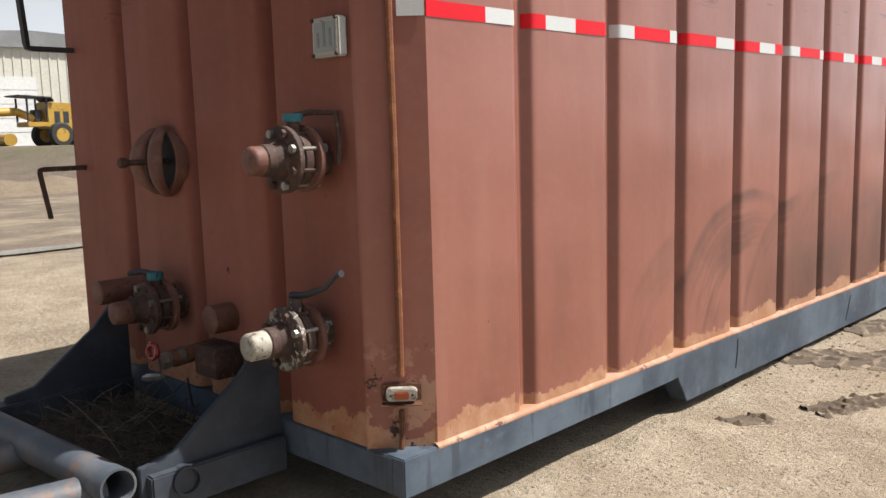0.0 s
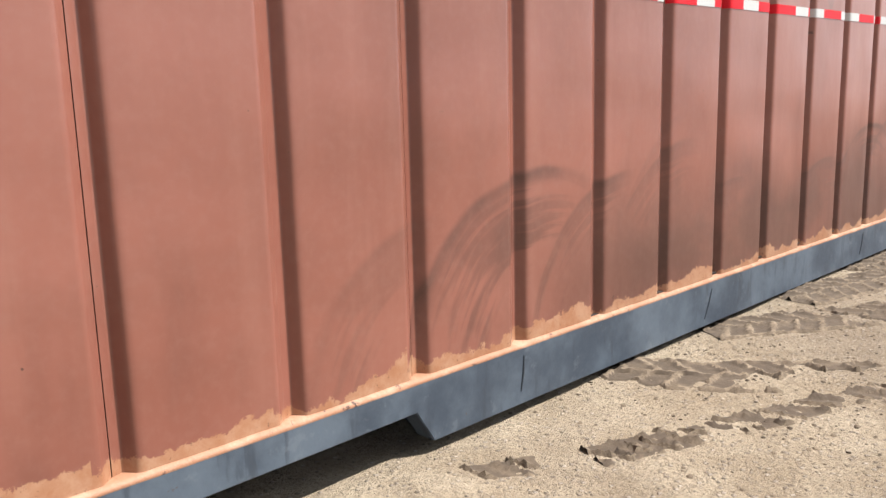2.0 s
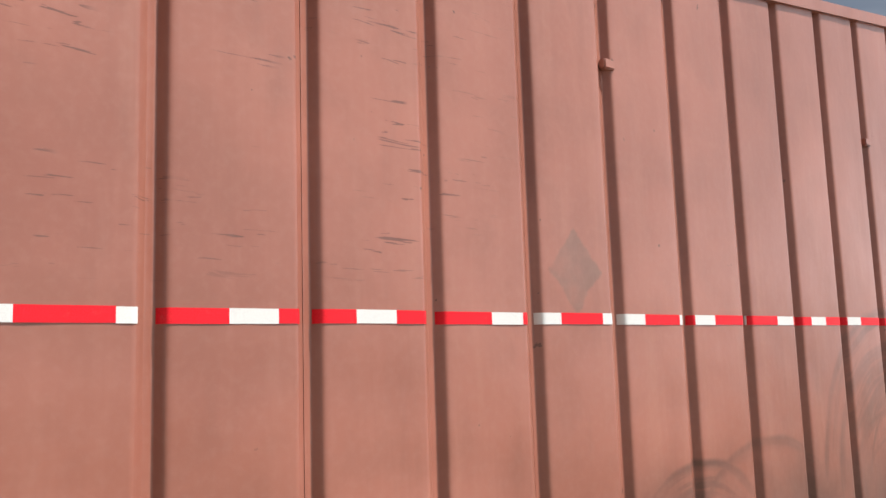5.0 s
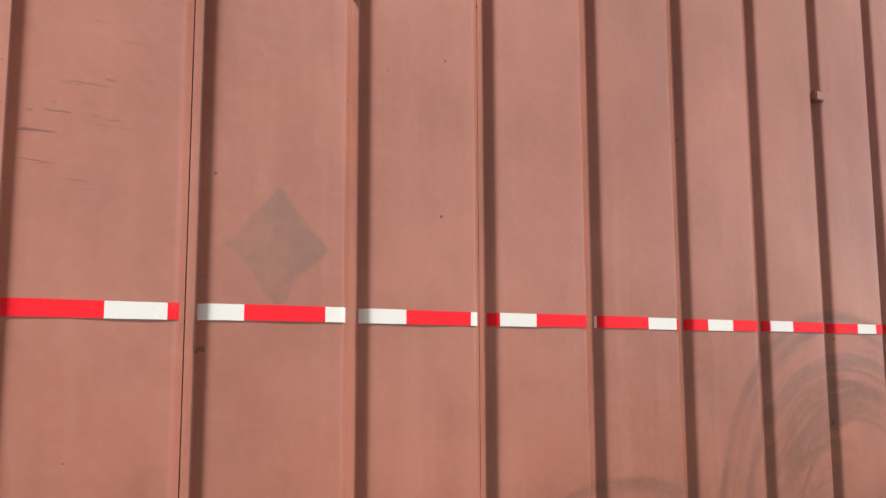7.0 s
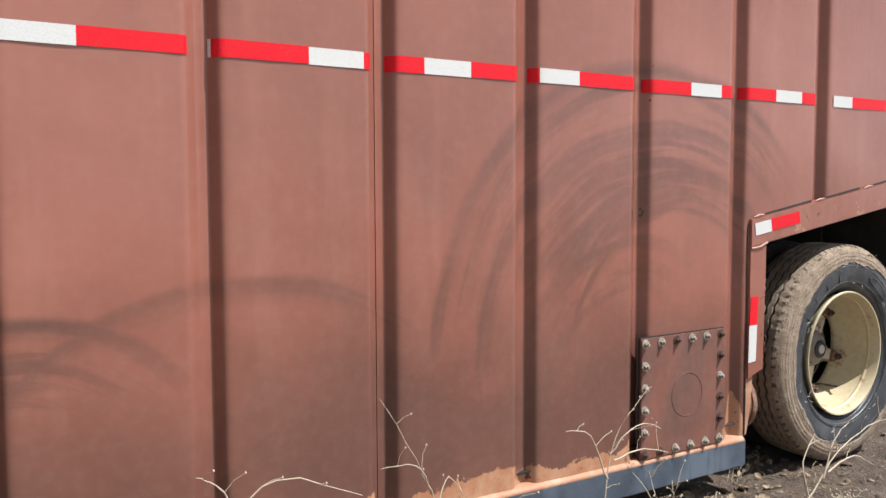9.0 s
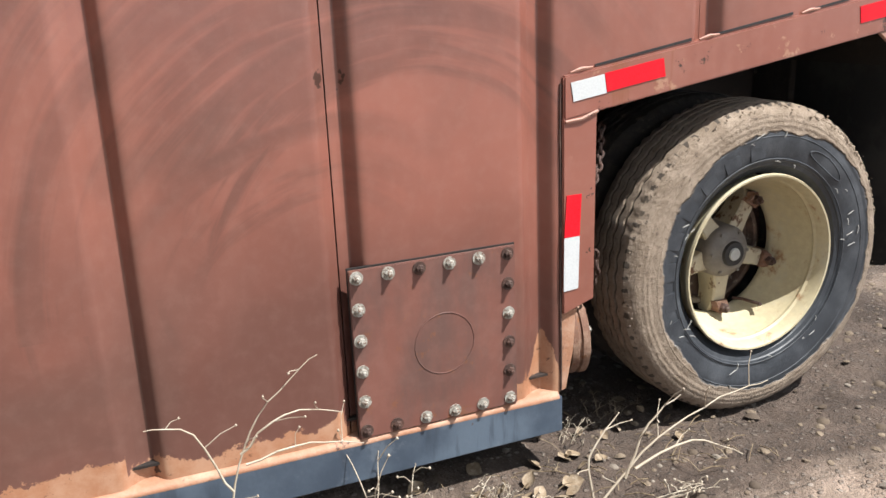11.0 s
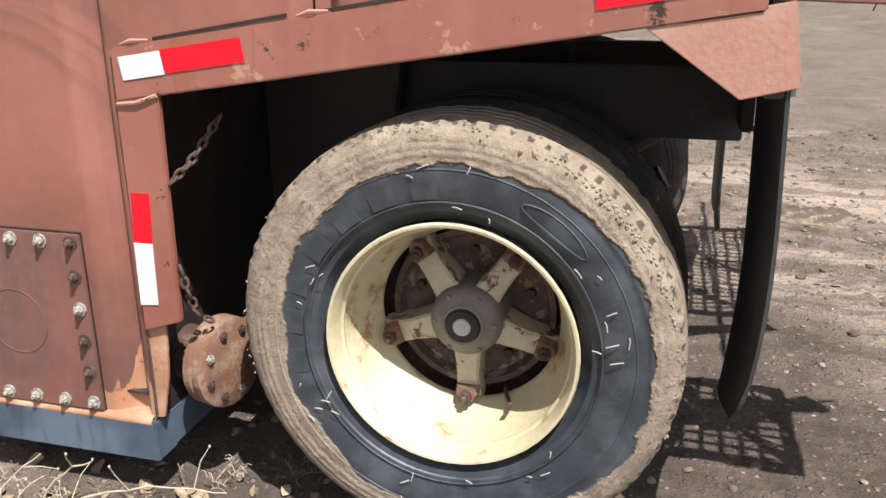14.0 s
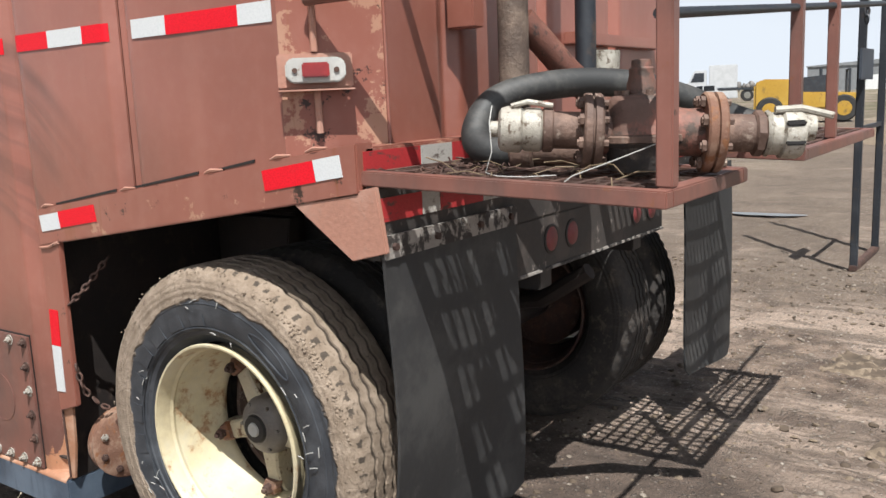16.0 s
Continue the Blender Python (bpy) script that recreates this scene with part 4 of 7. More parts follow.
# reflective pieces on beam, flange
def flat_tape(pts, red, holder, y=-0.0165):
    s = Shape().prism(pts, lambda u, v, w: Vector((u, w, v)), y, y + 0.002)
    part("reflective_tape", s, TAPE_RED if red else TAPE_WHITE, holder, "red retroreflective strip" if red else "white retroreflective strip", smooth=0)


def slant(a, b, dz):
    return [(a + 0.004, arch(a, dz)), (b + 0.004, arch(b, dz)), (b - 0.004, arch(b, dz + 0.051)), (a - 0.004, arch(a, dz + 0.051))]


flat_tape(slant(9.030, 9.135, 0.045), False, fender)
flat_tape(slant(9.137, 9.330, 0.047), True, fender)
flat_tape(slant(10.06, 10.232, 0.047), True, fender)
flat_tape(slant(10.234, 10.318, 0.048), False, fender)
flat_tape([(9.006, 0.712), (9.056, 0.712), (9.062, 0.833), (9.014, 0.833)], True, tank.children[-1], -0.0145)
flat_tape([(9.004, 0.552), (9.052, 0.556), (9.056, 0.711), (9.006, 0.711)], False, tank.children[-1], -0.0145)

# cover plate with bolts
cover = part("cover_plate", Shape().box((8.372, -0.012, 0.240), (8.850, -0.002, 0.716)), PAINT_GRIMY, tank, "bolted square hatch plate in red-oxide paint", bevel=0.002)
part("gasket", Shape().box((8.370, -0.004, 0.238), (8.852, 0.003, 0.721)), BLACK, cover)
part("welded_ring", Shape().sweep([(8.63 + 0.088 * math.cos(t * math.pi / 12), -0.0125, 0.47 + 0.088 * math.sin(t * math.pi / 12)) for t in range(25)], 0.0013, 5), PAINT_GRIMY, cover)
spots = [(8.392 + 0.0868 * i, z) for z in (0.695, 0.262) for i in range(6)] + [(x, 0.262 + 0.0866 * i) for x in (8.392, 8.826) for i in range(1, 5)]
for i, (x, z) in enumerate(spots):
    s = Shape().rev([(0.0185, 0), (0.0185, 0.003)], (x, -0.012, z), (0, -1, 0), 18)
    s.rev([(0.0115, 0.004), (0.0115, 0.012), (0.009, 0.014)], (x, -0.012, z), (0, -1, 0), 6)
    s.rev([(0.0058, 0.012), (0.0058, 0.020), (0.0045, 0.022)], (x, -0.012, z), (0, -1, 0), 10)
    part("bolt", s, WHITE_BOLT if "WWRWWRRRWWWWWWWWRRWR"[i] == "W" else RUST_DARK, cover, smooth=30)


# ---- wheels ----
def tyre_shape(n=216):
    """One tyre round the y axis, its outer face at y = 0, 0.27 wide."""
    prof = [(0.292, 0.062), (0.296, 0.048), (0.312, 0.036), (0.322, 0.022), (0.335, 0.018), (0.338, 0.014), (0.365, 0.007), (0.40, 0.002), (0.432, 0.0), (0.436, 0.0016), (0.444, 0.0016), (0.447, 0.0004), (0.453, 0.0008), (0.456, 0.0022), (0.461, 0.0026), (0.464, 0.0020), (0.470, 0.0036), (0.473, 0.0054), (0.479, 0.0066), (0.482, 0.0068), (0.497, 0.016), (0.509, 0.030)]
    tread = [(0.517, 0.040)]
    for g in (0.078, 0.117, 0.153, 0.192):
        tread += [(0.520, g - 0.0075), (0.503, g - 0.0055), (0.503, g + 0.0055), (0.520, g + 0.0075)]
    prof = prof + tread + [(0.517, 0.230)] + [(r, 0.27 - h) for r, h in prof[::-1]]
    return Shape().rev([(r, h) for r, h in prof], (0, 0, 0), (0, 1, 0), n, caps=False)


def lumpy(me, amp, seed):
    """Uneven, mud-caked surface."""
    for v in me.vertices:
        r = math.hypot(v.co.x, v.co.z)
        k = round(math.atan2(v.co.z, v.co.x) / (2 * math.pi / 216))
        if 0.49 < r < 0.5215 and 0.06 < v.co.y < 0.21:
            v.co.y += 0.0034 * (1 if (k // 2) % 2 else -1)
        elif r > 0.508 and k % 3 == 0:  # notches across the shoulder, some filled with mud
            cut = 0.0065 if noise.noise(v.co * 9) > -0.15 else 0.0015
            v.co.x *= 1 - cut / r
            v.co.z *= 1 - cut / r
        if r > 0.44:
            q = noise.noise(v.co * 11 + Vector((seed, 0, 0))) * amp + noise.noise(v.co * 45 + Vector((seed, 0, 0))) * amp * 0.5
            v.co.x *= 1 + q / r
            v.co.z *= 1 + q / r
    return me


def rim_shape(n=56):
    """A deep rim: rolled lip, straight gutter, then a barrel that narrows to the spoke seats."""
    prof = [(0.270, 0.060), (0.292, 0.030), (0.297, 0.018), (0.294, 0.010), (0.288, 0.011), (0.282, 0.022), (0.277, 0.046), (0.272, 0.070), (0.266, 0.105), (0.256, 0.150), (0.242, 0.190), (0.231, 0.212), (0.226, 0.222), (0.229, 0.236), (0.262, 0.245), (0.285, 0.250), (0.292, 0.240), (0.274, 0.18), (0.278, 0.10), (0.270, 0.060)]
    return Shape().rev(prof, (0, 0, 0), (0, 1, 0), n, caps=False)


def build_wheel(detail, outward, center, seed):
    """A five-spoke cast wheel with two tyres; outward is +1 when its face looks to -y."""
    m = Matrix.Translation(center) @ (Matrix.Identity(4) if outward > 0 else Matrix.Rotation(math.pi, 4, "Z"))
    wheel = part("wheel", rim_shape(), CREAM, tank, "cream-painted spoked truck wheel with muddy dual tyres", at=m)
    t_me = lumpy(tyre_shape().mesh("tyre", smooth=30), 0.0018, seed)
    t_me.materials.append(TYRE if detail else TYRE_DARK)
    part("tyre", t_me, TYRE, wheel, "black tyre caked with dried tan mud on shoulder and tread" if detail else "dark tyre with patches of old mud")
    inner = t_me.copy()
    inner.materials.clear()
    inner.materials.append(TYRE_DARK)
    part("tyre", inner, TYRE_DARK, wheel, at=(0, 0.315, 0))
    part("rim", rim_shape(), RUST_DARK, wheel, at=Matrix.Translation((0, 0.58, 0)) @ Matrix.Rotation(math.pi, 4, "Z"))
    if not detail:
        part("drum", Shape().rev([(0.20, 0.18), (0.21, 0.20), (0.21, 0.42), (0.17, 0.44)], (0, 0, 0), (0, 1, 0), 28), RUST_DARK, wheel)
        return wheel
    HY = Vector((0, 0.048, 0))
    hub = Shape().rev([(0.0, 0.094), (0.024, 0.094), (0.031, 0.098), (0.050, 0.100), (0.056, 0.107), (0.071, 0.114), (0.083, 0.123), (0.090, 0.136), (0.093, 0.155), (0.095, 0.24)], HY, (0, 1, 0), 32, caps=False)
    part("hub", hub, HUB_GREY, wheel, "greasy grey hub with a black oil seal")
    part("hub_cap", Shape().rev([(0.0, 0.090), (0.040, 0.091), (0.045, 0.100)], HY, (0, 1, 0), 28, caps=False), BLACK, wheel)
    part("sight_glass", Shape().rev([(0.0, 0.085), (0.020, 0.0855), (0.023, 0.092)], HY, (0, 1, 0), 24, caps=False), PLATE_WHITE, wheel, "white hub sight glass")
    for k in range(6):
        a = k * math.pi / 3
        part("hub_bolt", Shape().rod((0.074 * math.cos(a), 0.158, 0.074 * math.sin(a)), (0.074 * math.cos(a), 0.172, 0.074 * math.sin(a)), 0.006, 6), HUB_GREY, wheel)
    for k in range(5):
        a = radians(270 + 72 * k)
        c, s = math.cos(a), math.sin(a)
        q = lambda r, w, y: Vector((r * c - w * s, y, r * s + w * c))
        rows = []
        for r, w, y0, d in ((0.065, 0.040, 0.190, 0.09), (0.10, 0.032, 0.192, 0.09), (0.15, 0.028, 0.197, 0.08), (0.185, 0.029, 0.203, 0.075), (0.212, 0.031, 0.215, 0.06), (0.228, 0.033, 0.228, 0.04)):
            rows.append([q(r, -w, y0 + d), q(r, -w, y0 + 0.006), q(r, -w + 0.006, y0), q(r, w - 0.006, y0), q(r, w, y0 + 0.006), q(r, w, y0 + d), q(r, -w, y0 + d)])
        part("spoke", Shape().sheet(rows), CREAM_RUST, wheel, "cream spoke flaking to rust", smooth=30)
        clamp = Shape()
        rows = [[q(r, w, y) for r, w, y in ((0.182, -ww, yy), (0.200, -ww * 1.05, yy - 0.012), (0.220, -ww * 0.8, yy), (0.232, 0, yy + 0.004), (0.220, ww * 0.8, yy), (0.200, ww * 1.05, yy - 0.012), (0.182, ww, yy), (0.182, -ww, yy))] for ww, yy in ((0.022, 0.188), (0.030, 0.212))]
        clamp.sheet(rows)
        clamp.add(rows[0][:-1], [tuple(range(7))])
        part("rim_clamp", clamp, PALE_RUST, wheel, "rusty wheel clamp", smooth=30)
        nut = Shape().rev([(0.017, 0), (0.017, 0.022), (0.013, 0.025)], q(0.204, 0, 0.188), (0, -1, 0), 6)
        nut.rev([(0.008, 0.022), (0.008, 0.034), (0.006, 0.036)], q(0.204, 0, 0.188), (0, -1, 0), 10)
        part("wheel_nut", nut, RUST_DARK, wheel, smooth=25)
    part("brake_drum", Shape().rev([(0.08, 0.295), (0.185, 0.288), (0.195, 0.262), (0.210, 0.262), (0.214, 0.28), (0.215, 0.42), (0.19, 0.43)], (0, 0, 0), (0, 1, 0), 36, caps=False), DRUM, wheel, "rusty brake drum with old cream paint")
    for k in range(5):
        a = radians(306 + 72 * k)
        part("drum_bolt", Shape().rod((0.15 * math.cos(a), 0.296, 0.15 * math.sin(a)), (0.15 * math.cos(a), 0.272, 0.15 * math.sin(a)), 0.013, 6), RUST_DARK, wheel)
    part("valve_stem", Shape().sweep([(0.115, 0.125, -0.195), (0.118, 0.15, -0.198), (0.10, 0.20, -0.195), (0.09, 0.235, -0.20)], 0.006, 6), RUST_DARK, wheel)
    # raised maker's marks on the sidewall, kept as plain blocks
    for k in range(8):
        a = radians(206 - 15.5 * k)
        rad = 0.372
        angs = [a - radians(4.6) + radians(9.2) * j / 6 for j in range(7)]
        blk = Shape().sheet([[Vector((r * math.cos(t), 0.0022 + 0.004 * (0.40 - r) / 0.03 * 0.5, r * math.sin(t))) for t in angs] for r in (rad - 0.021, rad - 0.01, rad + 0.01, rad + 0.021)], (0, 0.010, 0))
        part("sidewall_mark", blk, TYRE, wheel, smooth=0)
    oval = [(0.385 + 0.018 * math.sin(t) * 1.0, math.cos(t)) for t in [i * math.pi / 10 for i in range(21)]]
    part("sidewall_mark", Shape().sweep([((r) * math.cos(radians(52 + 13 * u)), 0.003, (r) * math.sin(radians(52 + 13 * u))) for r, u in oval], 0.0025, 5), TYRE, wheel)
    for rr in (0.345, 0.418):
        part("sidewall_rib", Shape().sweep([(rr * math.cos(t * math.pi / 36), 0.0075 if rr < 0.4 else 0.0015, rr * math.sin(t * math.pi / 36)) for t in range(73)], 0.0022, 5), TYRE, wheel)
    rg = random.Random(9)
    for k in range(30):  # bits of straw and flaked paint stuck to the sidewall
        a, r = rg.uniform(0, 2 * math.pi), rg.uniform(0.325, 0.425)
        L, d = rg.uniform(0.005, 0.016), rg.uniform(0, math.pi)
        p = Vector((r * math.cos(a), -0.001, r * math.sin(a)))
        e = Vector((math.cos(d) * L, 0, math.sin(d) * L))
        part("straw_fleck", Shape().sweep([p - e, p + e * 0.2 + Vector((0.002, -0.002, 0.002)), p + e], 0.0014, 4), PLATE_WHITE, wheel)
    for k in range(250):  # clods on the shoulder and tread edge
        a = rg.uniform(radians(-20), radians(200)) if k < 120 else rg.gauss(radians(42), radians(14))
        r, y, s = rg.uniform(0.497, 0.517), rg.uniform(0.014, 0.04), rg.uniform(0.0015, 0.004)
        if k >= 120:
            s, r = rg.uniform(0.0015, 0.0055), rg.gauss(0.498, 0.005)
            y = 0.016 + (r - 0.497) * 1.1 + rg.uniform(-0.002, 0.002)
        c = Vector((r * math.cos(a), y, r * math.sin(a)))
        st = Shape().rev([(s * 0.3, -s * 0.8), (s * 0.9 * rg.uniform(0.6, 1.3), -s * 0.3), (s * rg.uniform(0.6, 1.3), s * 0.3), (s * 0.4, s * 0.8)], c, (math.cos(a * 7), math.sin(a * 5), 0.4), 5)
        part("mud_clod", st, MUD, wheel, smooth=0)
    return wheel


build_wheel(True, 1, (9.765, 0.008, 0.505), 1)
build_wheel(False, -1, (9.765, WIDTH - 0.022, 0.514), 5)


# ---- tail: bumper, lamps, flaps, platforms ----
bx = 10.40
bumper = part("bumper", Shape().box((bx - 0.03, 0.0, 1.09), (bx + 0.012, WIDTH, 1.262)), BUMPER_PAINT, tank, "grimy rear bumper plate", bevel=0.004)
part("bumper_skirt", Shape().prism([(0.575, 1.089), (1.80, 1.089), (1.80, 0.905), (0.575, 0.922)], lambda u, v, w: Vector((w, u, v)), bx - 0.02, bx + 0.010), BUMPER_PAINT, bumper, bevel=0.003)
ledge = part("tail_beam", Shape().box((LENGTH - 0.02, 0.02, 1.285), (LENGTH + 0.055, WIDTH - 0.02, 1.352)), PAINT_CHIPPED, tank, bevel=0.004)
for y0, red, z in ((0.01, True, 1.293), (0.235, False, 1.293), (0.375, True, 1.293), (0.62, False, 1.293), (0.80, True, 1.293)):
    w = 0.222 if red else 0.138
    part("reflective_tape", Shape().box((LENGTH + 0.055, y0, z), (LENGTH + 0.0575, y0 + w, z + 0.05)), TAPE_RED_OLD if red else TAPE_WHITE_OLD, ledge, "scuffed retroreflective strip")
for y0, w, red in ((0.0, 0.165, True), (0.167, 0.075, False), (0.244, 0.20, True), (0.446, 0.09, False), (1.84, 0.09, False), (1.935, 0.20, True), (2.14, 0.075, False), (2.217, 0.16, True)):
    part("reflective_tape", Shape().box((bx + 0.0125, y0, 1.180), (bx + 0.0145, y0 + w, 1.236)), TAPE_RED_OLD if red else TAPE_WHITE_OLD, bumper, "scratched dirty retroreflective strip")
part("clamp_bar", Shape().box((bx + 0.021, 0.0, 1.095), (bx + 0.029, 0.60, 1.150)), FLAKED_BAR, bumper, "grimy clamp bar with flaked white paint")
part("clamp_bar", Shape().box((bx + 0.021, WIDTH - 0.60, 1.095), (bx + 0.029, WIDTH, 1.150)), FLAKED_BAR, bumper)
for y in (0.03, 0.2, 0.4, 0.56):
    part("bolt", Shape().rod((bx + 0.029, y, 1.122), (bx + 0.038, y, 1.122), 0.010, 6), RUST_DARK, bumper)
part("skirt_lip", Shape().prism([(0.58, 0.934), (1.80, 0.917), (1.80, 0.906), (0.58, 0.923)], lambda u, v, w: Vector((w, u, v)), bx + 0.0102, bx + 0.016), FLAKED_BAR, bumper, "worn pale lower lip", bevel=0.002)
for y, z in ((0.84, 1.014), (0.985, 1.011), (1.53, 1.005), (1.68, 1.003)):
    s = Shape().rev([(0.038, 0), (0.038, 0.004), (0.030, 0.008), (0.0, 0.010)], (bx + 0.010, y, z), (1, 0, 0), 24, caps=False)
    lamp = part("tail_lamp", s, LENS_DUSTY, bumper, "dusty round red lamp")
    part("lamp_ring", Shape().rev([(0.038, 0), (0.047, 0), (0.048, 0.003), (0.044, 0.005), (0.038, 0.004), (0.038, 0)], (bx + 0.010, y, z), (1, 0, 0), 24, caps=False), BLACK, lamp)


def flap(y0, y1, z0, curl, seed, lean=0.0):
    """A hanging rubber sheet that bows and curls towards its foot, with a slanting lower edge."""
    rows = []
    for i in range(21):
        f = i / 20
        row = []
        for j in range(11):
            g = j / 10
            z = 1.112 + (z0 + lean * g - 1.112) * f
            y = y0 + (y1 - y0) * g + 0.02 * f * math.sin(seed + 2 * f)
            x = bx + 0.0125 + curl * f ** 2.2 * (1 - 0.55 * g) + 0.020 * math.sin(3.0 * f + seed) * f + 0.016 * math.sin(5 * g + seed + 2 * f) * f
            if i > 17 and j in (0, 10):
                z += 0.012 * (i - 17)
            row.append(Vector((x, y, z)))
        rows.append(row)
    return Shape().sheet(rows, (0.008, 0, 0))


part("mud_flap", flap(0.0, 0.605, 0.40, -0.03, 0.4, -0.14), RUBBER, tank, "dusty black rubber mud flap", smooth=60)
part("mud_flap", flap(2.03, 2.70, 0.215, 0.05, 2.0, -0.06), RUBBER, tank, "dusty black rubber mud flap", smooth=60)


def platform(x0, x1, y0, y1, posts):
    z = 1.236
    pl = part("platform", Shape().box((x0, y0, z), (x1, y0 + 0.036, z + 0.034)), PAINT_GRIMY, tank, "narrow red-oxide steel grating platform", bevel=0.003)
    for a, b in (((x0, y1 - 0.036, z), (x1, y1, z + 0.034)), ((x1 - 0.036, y0 + 0.0361, z), (x1, y1 - 0.0361, z + 0.034)), ((x0, y0 + 0.0361, z), (x0 + 0.036, y1 - 0.0361, z + 0.034))):
        part("frame_bar", Shape().box(a, b), PAINT_GRIMY, pl, bevel=0.003)
    n = int((y1 - y0) / 0.048)
    for i in range(1, n):
        y = y0 + (y1 - y0) * i / n
        part("grating_bar", Shape().box((x0 + 0.02, y - 0.004, z + 0.008), (x1 - 0.02, y + 0.004, z + 0.030)), RUST_DARK, pl, smooth=0)
    for i in range(1, int((x1 - x0) / 0.055)):
        x = x0 + 0.055 * i
        part("grating_bar", Shape().box((x - 0.007, y0 + 0.02, z + 0.022), (x + 0.007, y1 - 0.02, z + 0.032)), RUST_DARK, pl, smooth=0)
    for px, py, h in posts:
        part("post", Shape().box((px - 0.017, py - 0.017, z + 0.035), (px + 0.017, py + 0.017, z + h)), PAINT_GRIMY, pl, bevel=0.003)
    for ob in [pl, *pl.children]:  # the deck falls slightly to its outer edge
        for v in ob.data.vertices:
            v.co.z += 0.040 * (x1 - v.co.x)
    return pl


near_pl = platform(10.33, 11.09, 0.0, 0.53, [(11.068, 0.062, 1.04)])
for z in (1.70, 2.26):
    part("hand_rail", Shape().rod((10.20, 0.030, z), (11.068, 0.062, z), 0.016, 10), PAINT_GRIMY, near_pl)
far_pl = platform(10.37, 11.09, 1.12, 2.37, [(11.055, 1.14, 1.1), (11.055, 1.66, 1.1)])
part("hand_rail", Shape().rod((11.055, 0.05, 1.592), (11.055, 2.7, 1.785), 0.011, 10), STEEL_DARK, far_pl)

# drop pipes on the tail wall
part("drop_pipe", Shape().sweep([(10.455, 0.56, 3.4), (10.455, 0.56, 1.30)], 0.042, 18), DUSTY_IRON, tank)
part("drop_pipe", Shape().sweep([(10.46, 0.60, 1.66), (10.49, 0.64, 1.61), (10.53, 0.71, 1.53), (10.57, 0.78, 1.46)], 0.038, 18), VALVE_PAINT, tank)
part("drop_pipe", Shape().sweep([(10.55, 0.815, 3.4), (10.555, 0.80, 1.70), (10.56, 0.79, 1.42)], 0.030, 16), STEEL_DARK, tank)
part("cross_bar", Shape().box((LENGTH, 1.15, 1.62), (LENGTH + 0.05, 1.95, 1.66)), PAINT_PLAIN, tank, bevel=0.003)
part("pipe_bracket", Shape().box((LENGTH, 0.455, 1.64), (LENGTH + 0.085, 0.51, 2.3)), PAINT_PLAIN, tank, bevel=0.004)

# side marker lamps on the corner plates, with conduit
def marker(cx, cy, cz, ang, glass, lab):
    m = Matrix.Translation((cx, cy, cz)) @ Matrix.Rotation(radians(ang), 4, "Z")
    base = part("marker_lamp", Shape().box((-0.095, -0.012, -0.045), (0.095, 0.0, 0.045)), PRIMER if ang > 0 else RUST, tank, lab, bevel=0.004, at=m)
    body = Shape().prism([(-0.075, -0.018), (-0.06, -0.032), (0.06, -0.032), (0.075, -0.018), (0.075, 0.018), (0.06, 0.032), (-0.06, 0.032), (-0.075, 0.018)], lambda u, v, w: Vector((u, w, v)), -0.050, -0.012)
    part("lamp_housing", body, PLATE_WHITE, base, "chipped white lamp housing", bevel=0.004)
    part("lamp_lens", Shape().box((-0.034, -0.062, -0.019), (0.034, -0.049, 0.019)), glass, base, bevel=0.004)
    for s in (-1, 1):
        part("screw", Shape().rod((0.052 * s, -0.050, 0), (0.052 * s, -0.054, 0), 0.007, 10), RUST_DARK, base)
    part("lamp_shield", Shape().box((-0.095, -0.058, -0.052), (0.095, -0.012, -0.048)), PRIMER if ang > 0 else RUST, base)
    return base


tail_lamp_ = marker(10.190, 0.058, 1.535, 44, LENS_RED, "red side marker lamp in a white housing on a primer bracket")
tail_lamp_.matrix_basis = tail_lamp_.matrix_basis @ Matrix.Diagonal((0.95, 1.0, 0.92, 1.0))
nose_lamp = marker(0.096, 0.072, 0.488, -43, LENS_AMBER, "amber side marker lamp in a rusty chipped bracket")
nose_lamp.matrix_basis = nose_lamp.matrix_basis @ Matrix.Diagonal((0.66, 0.9, 0.64, 1.0))
for ob in nose_lamp.children:
    if ob.name.startswith("lamp_housing"):
        ob.data.materials[0] = COUPLING
        ob["label"] = "worn bright metal lamp housing"
part("conduit", Shape().sweep([(0.090, 0.066, 3.0), (0.092, 0.068, 2.0), (0.094, 0.066, 1.2), (0.092, 0.068, 0.54)], 0.011, 8), RUST_BRIGHT, tank, "rust-streaked conduit")
part("conduit", Shape().sweep([(0.086, 0.064, 0.43), (0.088, 0.066, 0.36), (0.08, 0.064, 0.30)], 0.009, 8), RUST, tank)
part("conduit", Shape().sweep([(10.197, 0.053, 3.0), (10.195, 0.053, 1.58)], 0.009, 8), PRIMER, tank)
part("conduit", Shape().sweep([(10.197, 0.053, 1.49), (10.199, 0.053, 1.385)], 0.009, 8), PRIMER, tank)


